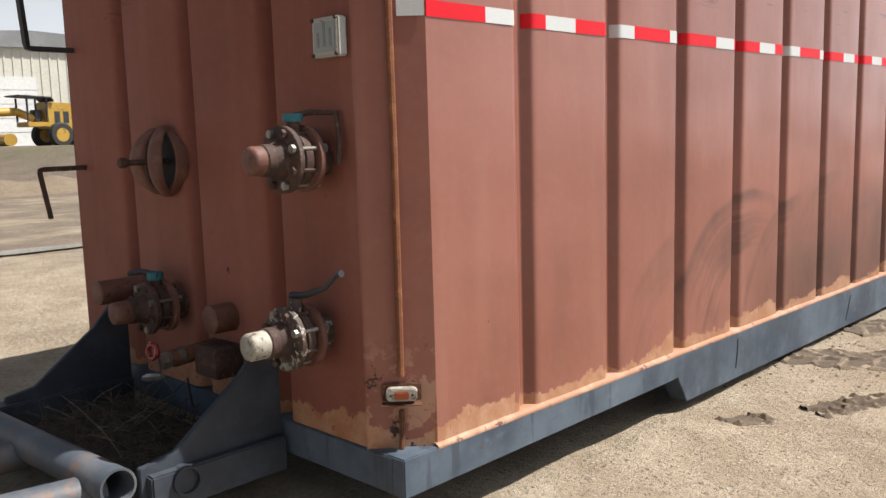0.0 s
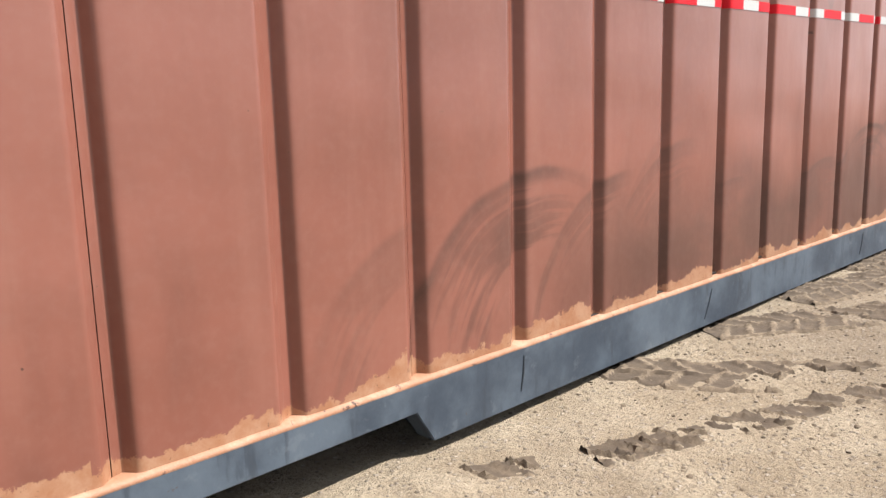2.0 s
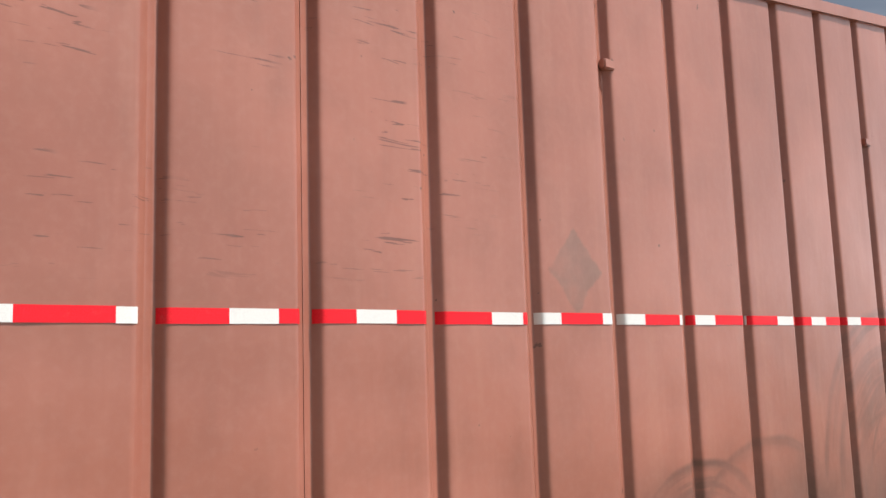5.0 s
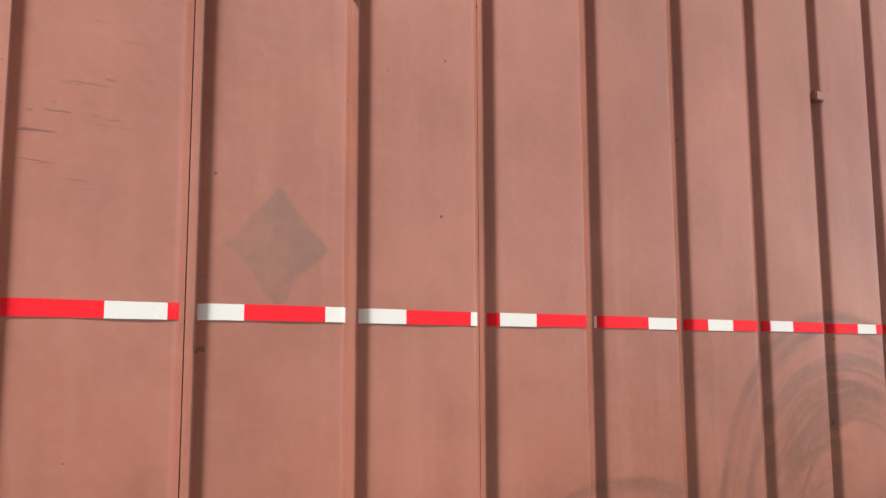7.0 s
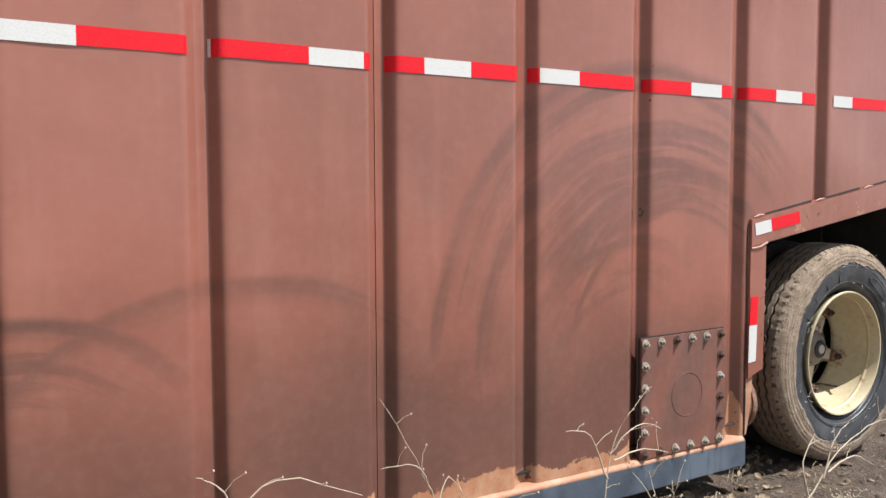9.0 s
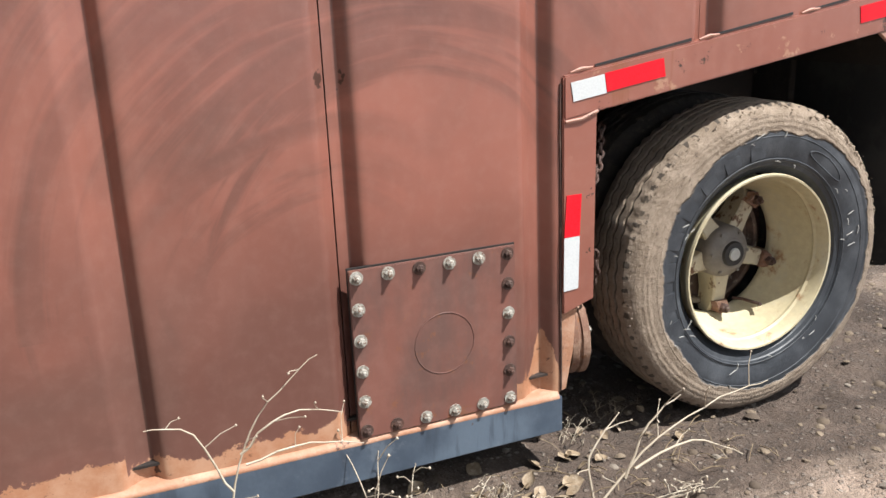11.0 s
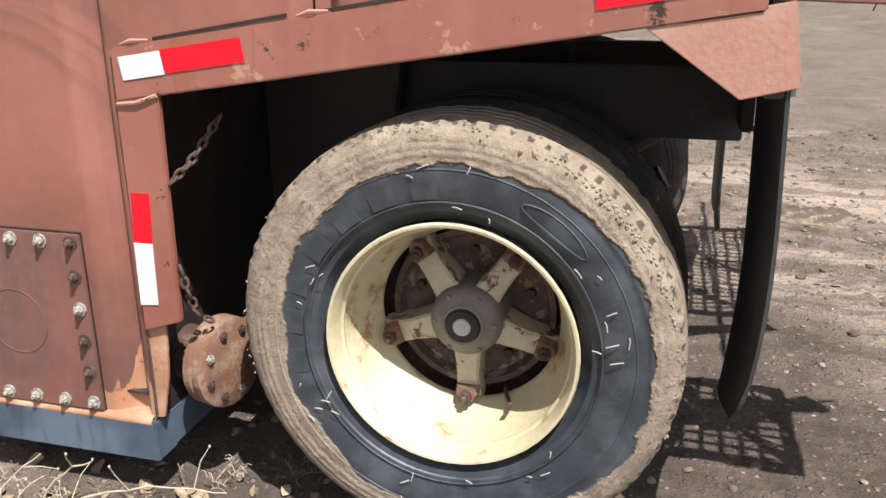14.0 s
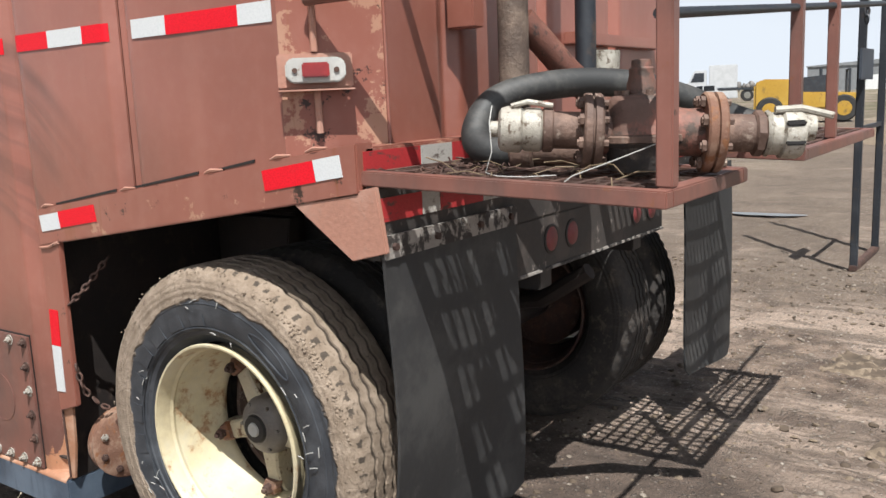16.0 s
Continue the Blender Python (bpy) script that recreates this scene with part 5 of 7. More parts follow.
# ---- nose: valves, hatch, plate, tow frame ----
def valve(y, z, reach, cap_mat, body_mat, handle, label):
    """A butterfly valve between bolted flanges on a stub pipe, with a capped coupling."""
    st = part("valve", Shape().rev([(0.058, 0.018), (0.058, -0.05)], (0, y, z), (1, 0, 0), 24), body_mat, tank, label)
    for x, r, w, mt in ((-0.045, 0.105, 0.020, VALVE_PAINT), (-0.078, 0.088, 0.030, RUST_DARK), (-0.125, 0.105, 0.020, body_mat)):
        part("flange", Shape().rev([(r - 0.006, x), (r, x - 0.004), (r, x - w), (r - 0.006, x - w - 0.004)], (0, y, z), (1, 0, 0), 32), mt, st)
    for k in range(8):
        a = radians(22.5 + 45 * k)
        by, bz = y + 0.086 * math.cos(a), z + 0.086 * math.sin(a)
        b = Shape().rod((-0.028, by, bz), (-0.165, by, bz), 0.007, 8)
        b.rod((-0.150, by, bz), (-0.163, by, bz), 0.014, 6).rod((-0.030, by, bz), (-0.042, by, bz), 0.014, 6)
        part("stud_bolt", b, ZINC if k % 2 else RUST_DARK, st, smooth=30)
    part("coupling", Shape().rev([(0.062, -0.150), (0.055, -0.165), (0.048, -0.185), (0.050, -0.19), (0.050, -0.215), (0.044, -0.22)], (0, y, z), (1, 0, 0), 24), RUST_DARK, st)
    part("cap", Shape().rev([(0.042, -0.205), (0.045, -0.210), (0.045, -reach + 0.012), (0.041, -reach + 0.004), (0.032, -reach)], (0, y, z), (1, 0, 0), 28), cap_mat, st, "round coupling cap")
    part("valve_neck", Shape().rod((-0.092, y, z + 0.085), (-0.092, y, z + 0.128), 0.022, 14), body_mat, st)
    if handle == "folded":
        part("lever", Shape().sweep([(-0.092, y, z + 0.135), (-0.03, y - 0.02, z + 0.145), (0.0, y - 0.10, z + 0.14), (-0.01, y - 0.125, z + 0.06), (-0.015, y - 0.12, z - 0.02)], 0.009, 8), RUST_DARK, st)
        part("tape_wrap", Shape().rev([(0.030, 0.115), (0.032, 0.12), (0.032, 0.138), (0.028, 0.142)], (-0.092, y, z), (0, 0, 1), 18), TEAL, st, "teal tape wrapped round the stem")
    elif handle == "up":
        part("lever", Shape().sweep([(-0.092, y + 0.02, z + 0.135), (-0.08, y - 0.04, z + 0.14), (-0.06, y - 0.12, z + 0.17), (-0.05, y - 0.17, z + 0.215), (-0.05, y - 0.19, z + 0.22)], [0.012, 0.011, 0.009, 0.008, 0.012], 8), STEEL_DARK, st, "dark blue lever handle")
    else:
        part("lever", Shape().sweep([(-0.092, y - 0.03, z + 0.130), (-0.12, y + 0.05, z + 0.142), (-0.14, y + 0.12, z + 0.13)], 0.012, 8), STEEL_DARK, st)
        part("tape_wrap", Shape().rev([(0.030, 0.110), (0.032, 0.115), (0.032, 0.138), (0.028, 0.142)], (-0.092, y, z), (0, 0, 1), 18), TEAL, st)
    return st


valve(0.325, 1.235, 0.262, VALVE_PAINT, RUST_DARK, "folded", "rusty bolted butterfly valve with a painted cap")
valve(0.360, 0.660, 0.285, COUPLING, CHIPPED_WHITE, "up", "rusty bolted butterfly valve with a bare metal cap")
low = valve(1.30, 0.645, 0.28, VALVE_PAINT, RUST_DARK, "side", "rusty bolted butterfly valve low on the nose")
part("stub_pipe", Shape().rev([(0.055, 0.02), (0.055, -0.075), (0.046, -0.08)], (0, 0.93, 0.635), (1, 0, 0), 22), VALVE_PAINT, tank)
part("stub_pipe", Shape().rev([(0.05, 0.02), (0.05, -0.22), (0.043, -0.225)], (0, 1.55, 0.69), (1, 0, 0), 22), VALVE_PAINT, tank)

# round hand hole with two bowed clamp straps on a central bolt
HZ, HYY = 1.222, 1.33
hatch = part("hand_hole", Shape().rev([(0.132, 0.03), (0.138, 0.03), (0.138, -0.016), (0.135, -0.020), (0.124, -0.020), (0.121, -0.016), (0.121, 0.03)], (0, HYY, HZ), (1, 0, 0), 44, caps=False), VALVE_PAINT, tank, "round brown steel hand hole with two bowed clamp straps")
# black disc stands in for the shade inside the opening
part("lid", Shape().rev([(0.0, 0.008), (0.07, 0.009), (0.117, 0.013)], (0, HYY, HZ), (1, 0, 0), 36, caps=False), BLACK, hatch)
for dy, bow, half in ((0.078, 0.070, 0.132), (-0.056, 0.062, 0.140)):
    outer = []
    for i in range(21):
        f = -1 + 2 * i / 20
        reach, z = -0.020 - bow * (1 - abs(f) ** 2.4), HZ + half * f
        w = 0.046 - 0.022 * f * f
        y = HYY + dy * (1 - 0.45 * f * f)
        outer.append([Vector((reach + 0.006, y - w, z)), Vector((reach - 0.004, y - 0.7 * w, z)), Vector((reach - 0.007, y, z)), Vector((reach - 0.004, y + 0.7 * w, z)), Vector((reach + 0.006, y + w, z))])
    part("clamp_strap", Shape().sheet(outer, (0.012, 0, 0)), VALVE_PAINT, hatch, smooth=60)
part("clamp_bolt", Shape().rod((0.02, HYY, HZ), (-0.185, HYY + 0.02, HZ), 0.012, 12), RUST_DARK, hatch)
for x, r, w in ((-0.185, 0.021, 0.030), (-0.060, 0.022, 0.034)):
    part("nut", Shape().rev([(r * 0.85, 0), (r, 0.003), (r, w - 0.003), (r * 0.85, w)], (x, HYY + 0.012, HZ), (1, 0, 0), 6), RUST_DARK, hatch, smooth=25)

docs = part("document_box", Shape().box((-0.022, 0.172, 1.545), (0.016, 0.300, 1.665)), PLATE_WHITE, tank, "white plate holder with faded label", bevel=0.005)
part("label_sheet", Shape().box((-0.0245, 0.186, 1.560), (-0.0225, 0.286, 1.650)), surface("faded_paper", (0.42, 0.45, 0.44), (0.52, 0.55, 0.53), 8), docs)
for i, w in enumerate((0.03, 0.05, 0.02)):
    part("label_bar", Shape().box((-0.0255, 0.20 + 0.03 * i, 1.575), (-0.0246, 0.212 + 0.03 * i, 1.60 + w)), surface("faded_print", (0.30, 0.32, 0.31), (0.36, 0.38, 0.37), 8), docs)
for yy, zz in ((0.179, 1.552), (0.293, 1.552), (0.179, 1.658), (0.293, 1.658)):
    part("rivet", Shape().rod((-0.022, yy, zz), (-0.028, yy, zz), 0.006, 8), RUST_DARK, docs)

part("hose_hook", Shape().sweep([(0.02, 2.15, 1.728), (-0.170, 2.15, 1.728), (-0.186, 2.15, 1.732), (-0.190, 2.15, 1.748), (-0.215, 2.15, 2.15)], 0.016, 4), STEEL_DARK, tank, "bent dark bar hook")
part("hose_hook", Shape().sweep([(0.02, 2.12, 1.190), (-0.175, 2.12, 1.190), (-0.190, 2.12, 1.186), (-0.192, 2.12, 1.170), (-0.160, 2.12, 0.965)], 0.016, 4), RUST_DARK, tank, "bent rusty bar hook")

# tow frame of beams, plates and tubes
for y in (0.62, 1.78):
    plate = [(0.0, 0.64), (-0.03, 0.64), (-0.16, 0.50), (-0.42, 0.30), (-0.54, 0.28), (-0.54, 0.13), (0.0, 0.13)]
    part("tow_gusset", Shape().prism(plate, lambda u, v, w: Vector((u, w, v)), y - 0.012, y + 0.012), NAVY, tank, bevel=0.003)
    part("tow_beam", Shape().box((-0.52 if y < 1 else -1.25, y - 0.05, 0.13), (-0.01, y + 0.05, 0.255)), NAVY, tank, bevel=0.006)
part("tow_tube", Shape().pipe((-0.614, 0.60, 0.250), (-0.66, 2.10, 0.215), 0.060, 0.008), WORN_TUBE, tank)
part("tow_tube", Shape().pipe((-0.60, 0.74, 0.195), (-1.70, 0.98, 0.185), 0.064, 0.008), WORN_TUBE, tank)
part("tow_tube", Shape().pipe((-0.62, 1.28, 0.20), (-1.70, 1.36, 0.19), 0.055, 0.008), WORN_TUBE, tank)
part("tow_tube", Shape().pipe((-0.405, 0.555, 0.215), (-0.40, 0.63, 0.212), 0.047, 0.006), NAVY, tank)
part("tow_deck", Shape().box((-0.58, 0.66, 0.14), (-0.02, 1.74, 0.15)), DUSTY_DARK, tank)
# small drain valve with a red handle
drain = part("drain_valve", Shape().rod((0.02, 1.06, 0.50), (-0.16, 1.08, 0.48), 0.034, 14), RUST, tank, "small drain valve with a red handle")
part("valve_body", Shape().rev([(0.026, 0), (0.036, 0.01), (0.036, 0.035), (0.028, 0.045), (0.028, 0.07), (0.034, 0.075), (0.034, 0.10), (0.024, 0.105)], (-0.10, 1.07, 0.49), (-1, 0.2, -0.15), 8), DUSTY_IRON, drain)
ring = [(-0.215 + 0.004 * math.sin(t), 1.12 + 0.036 * math.cos(t), 0.515 + 0.026 * math.sin(t)) for t in [i * math.pi / 8 for i in range(17)]]
part("handle", Shape().sweep(ring, 0.010, 6), LENS_RED, drain, "red ring handle")
part("lever", Shape().sweep([(-0.22, 1.20, 0.395), (-0.23, 1.14, 0.412), (-0.235, 1.08, 0.425), (-0.225, 1.04, 0.435)], [0.010, 0.016, 0.016, 0.010], 6), ZINC, drain, "worn bright lever")
part("lead", Shape().sweep([(-0.20, 1.10, 0.49), (-0.215, 1.07, 0.43), (-0.19, 1.02, 0.37), (-0.15, 0.99, 0.42), (-0.13, 1.0, 0.30)], 0.005, 6), STEEL_DARK, drain)
part("cover_box", Shape().box((-0.10, 0.86, 0.42), (0.016, 1.02, 0.535)), RUST_DARK, tank, "dark rusty open box under the pipe stub", bevel=0.006)

# blanked flange behind the cover plate, in front of the wheel
bl = part("blind_flange", Shape().rev([(0.112, 0.0), (0.120, 0.004), (0.120, 0.024), (0.113, 0.028), (0.113, 0.034), (0.120, 0.038), (0.120, 0.058), (0.112, 0.062)], (9.09, 0.15, 0.345), Vector((1, -0.25, 0)), 32), PALE_RUST, tank, "rusty blanked-off pipe flange")
part("stub_pipe", Shape().rod((8.99, 0.17, 0.345), (9.09, 0.15, 0.345), 0.075, 20), RUST_DARK, bl)
for k in range(8):
    a = 2 * math.pi * k / 8 + 0.3
    c = Vector((9.09, 0.15, 0.345)) + Vector((0.25, 1, 0)).normalized() * 0.09 * math.cos(a) + Vector((0, 0, 1)) * 0.09 * math.sin(a)
    ax = Vector((1, -0.25, 0)).normalized()
    part("stud_bolt", Shape().rod(c - ax * 0.012, c + ax * 0.072, 0.007, 8).rod(c + ax * 0.056, c + ax * 0.068, 0.013, 6), WHITE_BOLT if k % 3 == 0 else RUST_DARK, bl, smooth=30)


def chain(pts, r=0.004, L=0.028):
    """Links laid end to end along points."""
    out = []
    pts = [Vector(p) for p in pts]
    for i in range(len(pts) - 1):
        a, b = pts[i], pts[i + 1]
        n = max(1, int((b - a).length / (L * 0.75)))
        for k in range(n):
            c = a.lerp(b, (k + 0.5) / n)
            d = (b - a).normalized()
            u = d.orthogonal().normalized()
            w = d.cross(u)
            u = u if k % 2 else w
            out.append([c + d * (L / 2) * math.cos(t) + u * (L / 3.4) * math.sin(t) for t in [j * math.pi / 5 for j in range(11)]])
    return out


for pts in ([(9.20, 0.10, 1.00), (9.15, 0.03, 0.90), (9.11, 0.0, 0.855)], [(9.115, -0.004, 0.66), (9.125, 0.0, 0.60), (9.13, 0.02, 0.545)], [(9.10, 0.05, 0.53), (9.12, 0.06, 0.50), (9.14, 0.09, 0.48)]):
    s = Shape()
    for loop in chain(pts):
        s.sweep(loop, 0.0042, 6)
    part("chain", s, RUST_DARK, tank)


# ---- loose things on the platform ----
def ribbed(prof, a, b, n=24):
    d = Vector(b) - Vector(a)
    return Shape().rev([(r, h * d.length) for r, h in prof], a, d, n)


fit_ = thing("pipe_fitting", "heavy rusty bolted pipe tee with cam couplings lying on grating", "pipe fitting", at=(10.8, 0.54, 1.268))
A0, A1 = Vector((10.689, 0.113, 1.384)), Vector((11.201, 0.406, 1.352))
o = Vector((10.8, 0.54, 1.268))
along = (A1 - A0).normalized()
across = along.cross(Vector((0, 0, 1))).normalized()
S = lambda f: A0.lerp(A1, f) - o
part("pipe", ribbed([(0.040, 0), (0.040, 0.3), (0.043, 0.32), (0.043, 0.66), (0.040, 0.70), (0.040, 1)], S(0.10), S(0.92)), FITTING, fit_)
part("collar", ribbed([(0.044, 0), (0.048, 0.15), (0.048, 0.85), (0.044, 1)], S(0.13), S(0.17)), FITTING, fit_)
part("collar", ribbed([(0.044, 0), (0.049, 0.2), (0.049, 0.8), (0.044, 1)], S(0.88), S(0.92), 8), FITTING, fit_)
for f, R, fm in ((0.275, 0.080, FITTING), (0.70, 0.086, PALE_RUST)):
    part("flange", ribbed([(R - 0.004, 0), (R, 0.1), (R, 0.42), (R - 0.007, 0.47), (R - 0.007, 0.53), (R, 0.58), (R, 0.9), (R - 0.004, 1)], S(f), S(f + 0.070), 32), fm, fit_)
    for k in range(8):
        a = 2 * math.pi * k / 8 + 0.39
        c_ = S(f) + across * (R - 0.017) * math.cos(a) + along.cross(across) * (R - 0.017) * math.sin(a)
        part("stud_bolt", Shape().rod(c_ - along * 0.014, c_ + along * 0.052, 0.008, 6), FITTING, fit_)
        part("stud_nut", Shape().rod(c_ - along * 0.010, c_ - along * 0.001, 0.013, 6), FITTING, fit_, smooth=25)
mid = S(0.49)
part("valve_body", Shape().rev([(0.045, -0.086), (0.066, -0.082), (0.074, -0.060), (0.082, -0.030), (0.090, -0.026), (0.092, -0.022)], mid, (0, 0, 1), 28), DUSTY_DARK, fit_, "dark lower bowl of the valve")
part("body_flange", Shape().rev([(0.086, -0.0225), (0.092, -0.020), (0.092, -0.008), (0.086, -0.004)], mid, (0, 0, 1), 28), FITTING, fit_)
bonnet = part("bonnet", Shape().rev([(0.087, -0.0035), (0.083, 0.012), (0.078, 0.045), (0.073, 0.066), (0.062, 0.076), (0.034, 0.080)], mid, (0, 0, 1), 28), FITTING_RED, fit_, "bonnet with smeared red paint")
for k in range(6):
    a = 2 * math.pi * k / 6 + 0.2
    part("bonnet_bolt", Shape().rod(mid + Vector((0.050 * math.cos(a), 0.050 * math.sin(a), 0.074)), mid + Vector((0.050 * math.cos(a), 0.050 * math.sin(a), 0.088)), 0.009, 6), FITTING, bonnet, smooth=25)
part("stem_boss", Shape().rev([(0.033, 0.0805), (0.031, 0.100), (0.026, 0.120), (0.027, 0.132), (0.022, 0.136), (0.021, 0.150), (0.014, 0.152)], mid, (0, 0, 1), 18), FITTING_RED, fit_)
for f0, f1 in ((0.345, 0.42), (0.57, 0.70)):
    part("neck", ribbed([(0.052, 0), (0.050, 0.4), (0.056, 1)] if f0 < 0.5 else [(0.056, 0), (0.050, 0.6), (0.052, 1)], S(f0), S(f1)), FITTING_RED, fit_)
part("coupling", ribbed([(0.036, 0), (0.046, 0.06), (0.050, 0.2), (0.050, 0.5), (0.043, 0.56), (0.047, 0.64), (0.047, 0.95), (0.042, 1)], S(-0.03), S(0.13)), COUPLING, fit_, "pale cam-lock coupling")
part("cam_lever", Shape().sweep([S(0.02) + across * 0.02 + Vector((0, 0, 0.050)), S(0.08) + across * 0.02 + Vector((0, 0, 0.060)), S(0.17) + across * 0.02 + Vector((0, 0, 0.052))], 0.006, 8), COUPLING, fit_)
part("cam_stub", Shape().rod(S(-0.03), S(-0.06), 0.018, 12), COUPLING, fit_)
part("coupling", ribbed([(0.045, 0), (0.050, 0.08), (0.045, 0.14), (0.045, 0.40), (0.052, 0.46), (0.053, 0.88), (0.048, 1)], S(0.92), S(1.05)), COUPLING, fit_, "pale cam-lock coupling")
part("cam_lever", Shape().sweep([S(0.95) + across * 0.02 + Vector((0, 0, 0.050)), S(1.04) + across * 0.02 + Vector((0, 0, 0.054)), S(1.15) + across * 0.02 + Vector((0, 0, 0.040))], 0.008, 8), COUPLING, fit_)
for dz in (0.024, -0.016):
    part("cam_slot", Shape().box((-0.020, -0.005, -0.006), (0.020, 0.004, 0.006)), BLACK, fit_, bevel=0.003, at=Matrix.Translation(S(1.01) + across * 0.048 + Vector((0, 0, dz))) @ Matrix.Rotation(math.atan2(along.y, along.x), 4, "Z"))

hs = thing("rubber_hose", "thick black rubber hose arched over the pipe fitting", "hose", at=(10.6, 0.5, 1.268))
o = Vector((10.6, 0.5, 1.268))
pts = [(10.60, 0.335, 1.322), (10.525, 0.315, 1.322), (10.468, 0.335, 1.352), (10.458, 0.385, 1.410), (10.49, 0.44, 1.455), (10.56, 0.53, 1.478), (10.645, 0.65, 1.484), (10.74, 0.755, 1.468), (10.83, 0.845, 1.43), (10.93, 0.925, 1.375), (11.0, 0.965, 1.345)]
fine = []
for i in range(len(pts) - 1):
    p0, p1, p2, p3 = (Vector(pts[max(0, min(len(pts) - 1, i + d))]) for d in (-1, 0, 1, 2))
    for k in range(5):
        t = k / 5
        fine.append(0.5 * (2 * p1 + (p2 - p0) * t + (2 * p0 - 5 * p1 + 4 * p2 - p3) * t * t + (3 * p1 - p0 - 3 * p2 + p3) * t ** 3) - o)
part("hose_body", Shape().sweep(fine, 0.038, 18), HOSE, hs)
part("hose_clamp", ribbed([(0.044, 0), (0.050, 0.1), (0.050, 0.9), (0.044, 1)], Vector((10.575, 0.329, 1.322)) - o, Vector((10.63, 0.347, 1.322)) - o), FITTING, hs)
part("hose_end", Shape().rod(Vector((10.63, 0.347, 1.322)) - o, Vector((10.83, 0.415, 1.318)) - o, 0.036, 18), FITTING, hs)
part("hose_end", Shape().rod(Vector(pts[-1]) - o, Vector((11.13, 1.03, 1.335)) - o, 0.036, 18), COUPLING, hs)

hs2 = thing("suction_pipe", "rust-brown pipe bend with a pale cap behind the hose", "pipe", at=(10.56, 0.75, 1.268))
o = Vector((10.56, 0.75, 1.268))
part("bend", Shape().sweep([Vector(p) - o for p in ((10.55, 0.66, 1.33), (10.56, 0.76, 1.34), (10.575, 0.84, 1.40), (10.58, 0.865, 1.52))], 0.040, 18), VALVE_PAINT, hs2)
part("cap", Shape().rod(Vector((10.58, 0.865, 1.50)) - o, Vector((10.582, 0.868, 1.575)) - o, 0.046, 20), COUPLING, hs2)


# ---- weeds, litter, stones ----
def weed(name, x, y, n, height, lean, seed, mat_, label, thick=0.0036, heads=False):
    rg = random.Random(seed)
    base = gz(x, y)
    w = thing(name, label, "dry weed", "dry weeds along the skid", (x, y, base))
    for i in range(n):
        a = rg.uniform(0, 2 * math.pi)
        h = height * rg.uniform(0.55, 1.1)
        pts, p = [], Vector((rg.uniform(-0.05, 0.05), rg.uniform(-0.05, 0.05), -0.01))
        d = Vector((math.cos(a) * 0.5 + lean[0], math.sin(a) * 0.5 + lean[1], 1.0)).normalized()
        for k in range(8):
            pts.append(p.copy())
            p = p + d * h / 8
            d = (d + Vector((rg.uniform(-0.2, 0.2) + lean[0] * 0.25, rg.uniform(-0.2, 0.2), rg.uniform(-0.28, 0.08)))).normalized()
        s = Shape().sweep(pts, [thick * (1 - 0.08 * k) for k in range(8)], 5)
        for k in (3, 4, 5, 6):
            if rg.random() < 0.75:
                q = pts[k]
                e = Vector((rg.uniform(-1, 1), rg.uniform(-0.6, 0.3), rg.uniform(0.0, 0.9))).normalized() * h * rg.uniform(0.12, 0.32)
                s.sweep([q, q + e * 0.5 + Vector((0, 0, 0.01)), q + e], [thick * 0.7, thick * 0.6, thick * 0.4], 4)
                if heads:
                    s.rev([(0.0015, -0.004), (0.005, 0), (0.0015, 0.005)], q + e, (0, 0, 1), 5)
        part("stem", s, mat_, w, smooth=80)
    return w


L1, L2 = "pale dry branching weed leaning by the skid", "low tuft of dead grass in the dirt"


def branch(label, stems, r=0.0045):
    """A bleached dead stalk: each stem is a bent line of points, thinning to its tip, with short side twigs."""
    base = Vector(stems[0][0])
    w = thing("dead_stalk", label, "dry weed", "dry weeds along the skid", base)
    for pts in stems:
        rg = random.Random(int(pts[0][0] * 100) + int(pts[-1][2] * 1000))
        line = []
        for i in range(len(pts) - 1):
            p0, p1, p2, p3 = (Vector(pts[max(0, min(len(pts) - 1, i + q))]) for q in (-1, 0, 1, 2))
            for k in range(4):
                t = k / 4
                line.append(0.5 * (2 * p1 + (p2 - p0) * t + (2 * p0 - 5 * p1 + 4 * p2 - p3) * t * t + (3 * p1 - p0 - 3 * p2 + p3) * t ** 3) - base + Vector((rg.uniform(-1, 1), 0, rg.uniform(-1, 1))) * 0.004)
        line.append(Vector(pts[-1]) - base)
        n = len(line)
        s = Shape().sweep(line, [r * (1 - 0.75 * i / n) for i in range(n)], 6)
        for i in range(n // 3, n, 3):
            e = Vector((rg.uniform(-0.6, 1), rg.uniform(-0.5, 0.4), rg.uniform(0.1, 1.0))).normalized() * rg.uniform(0.03, 0.10)
            s.sweep([line[i], line[i] + e * 0.6, line[i] + e + Vector((0.01, 0, -0.006))], [r * 0.4, r * 0.3, r * 0.2], 4)
            s.rev([(0.001, -0.003), (0.0035, 0), (0.001, 0.004)], line[i] + e + Vector((0.01, 0, -0.006)), (0, 0, 1), 5)
        part("stem", s, STRAW, w, smooth=80)


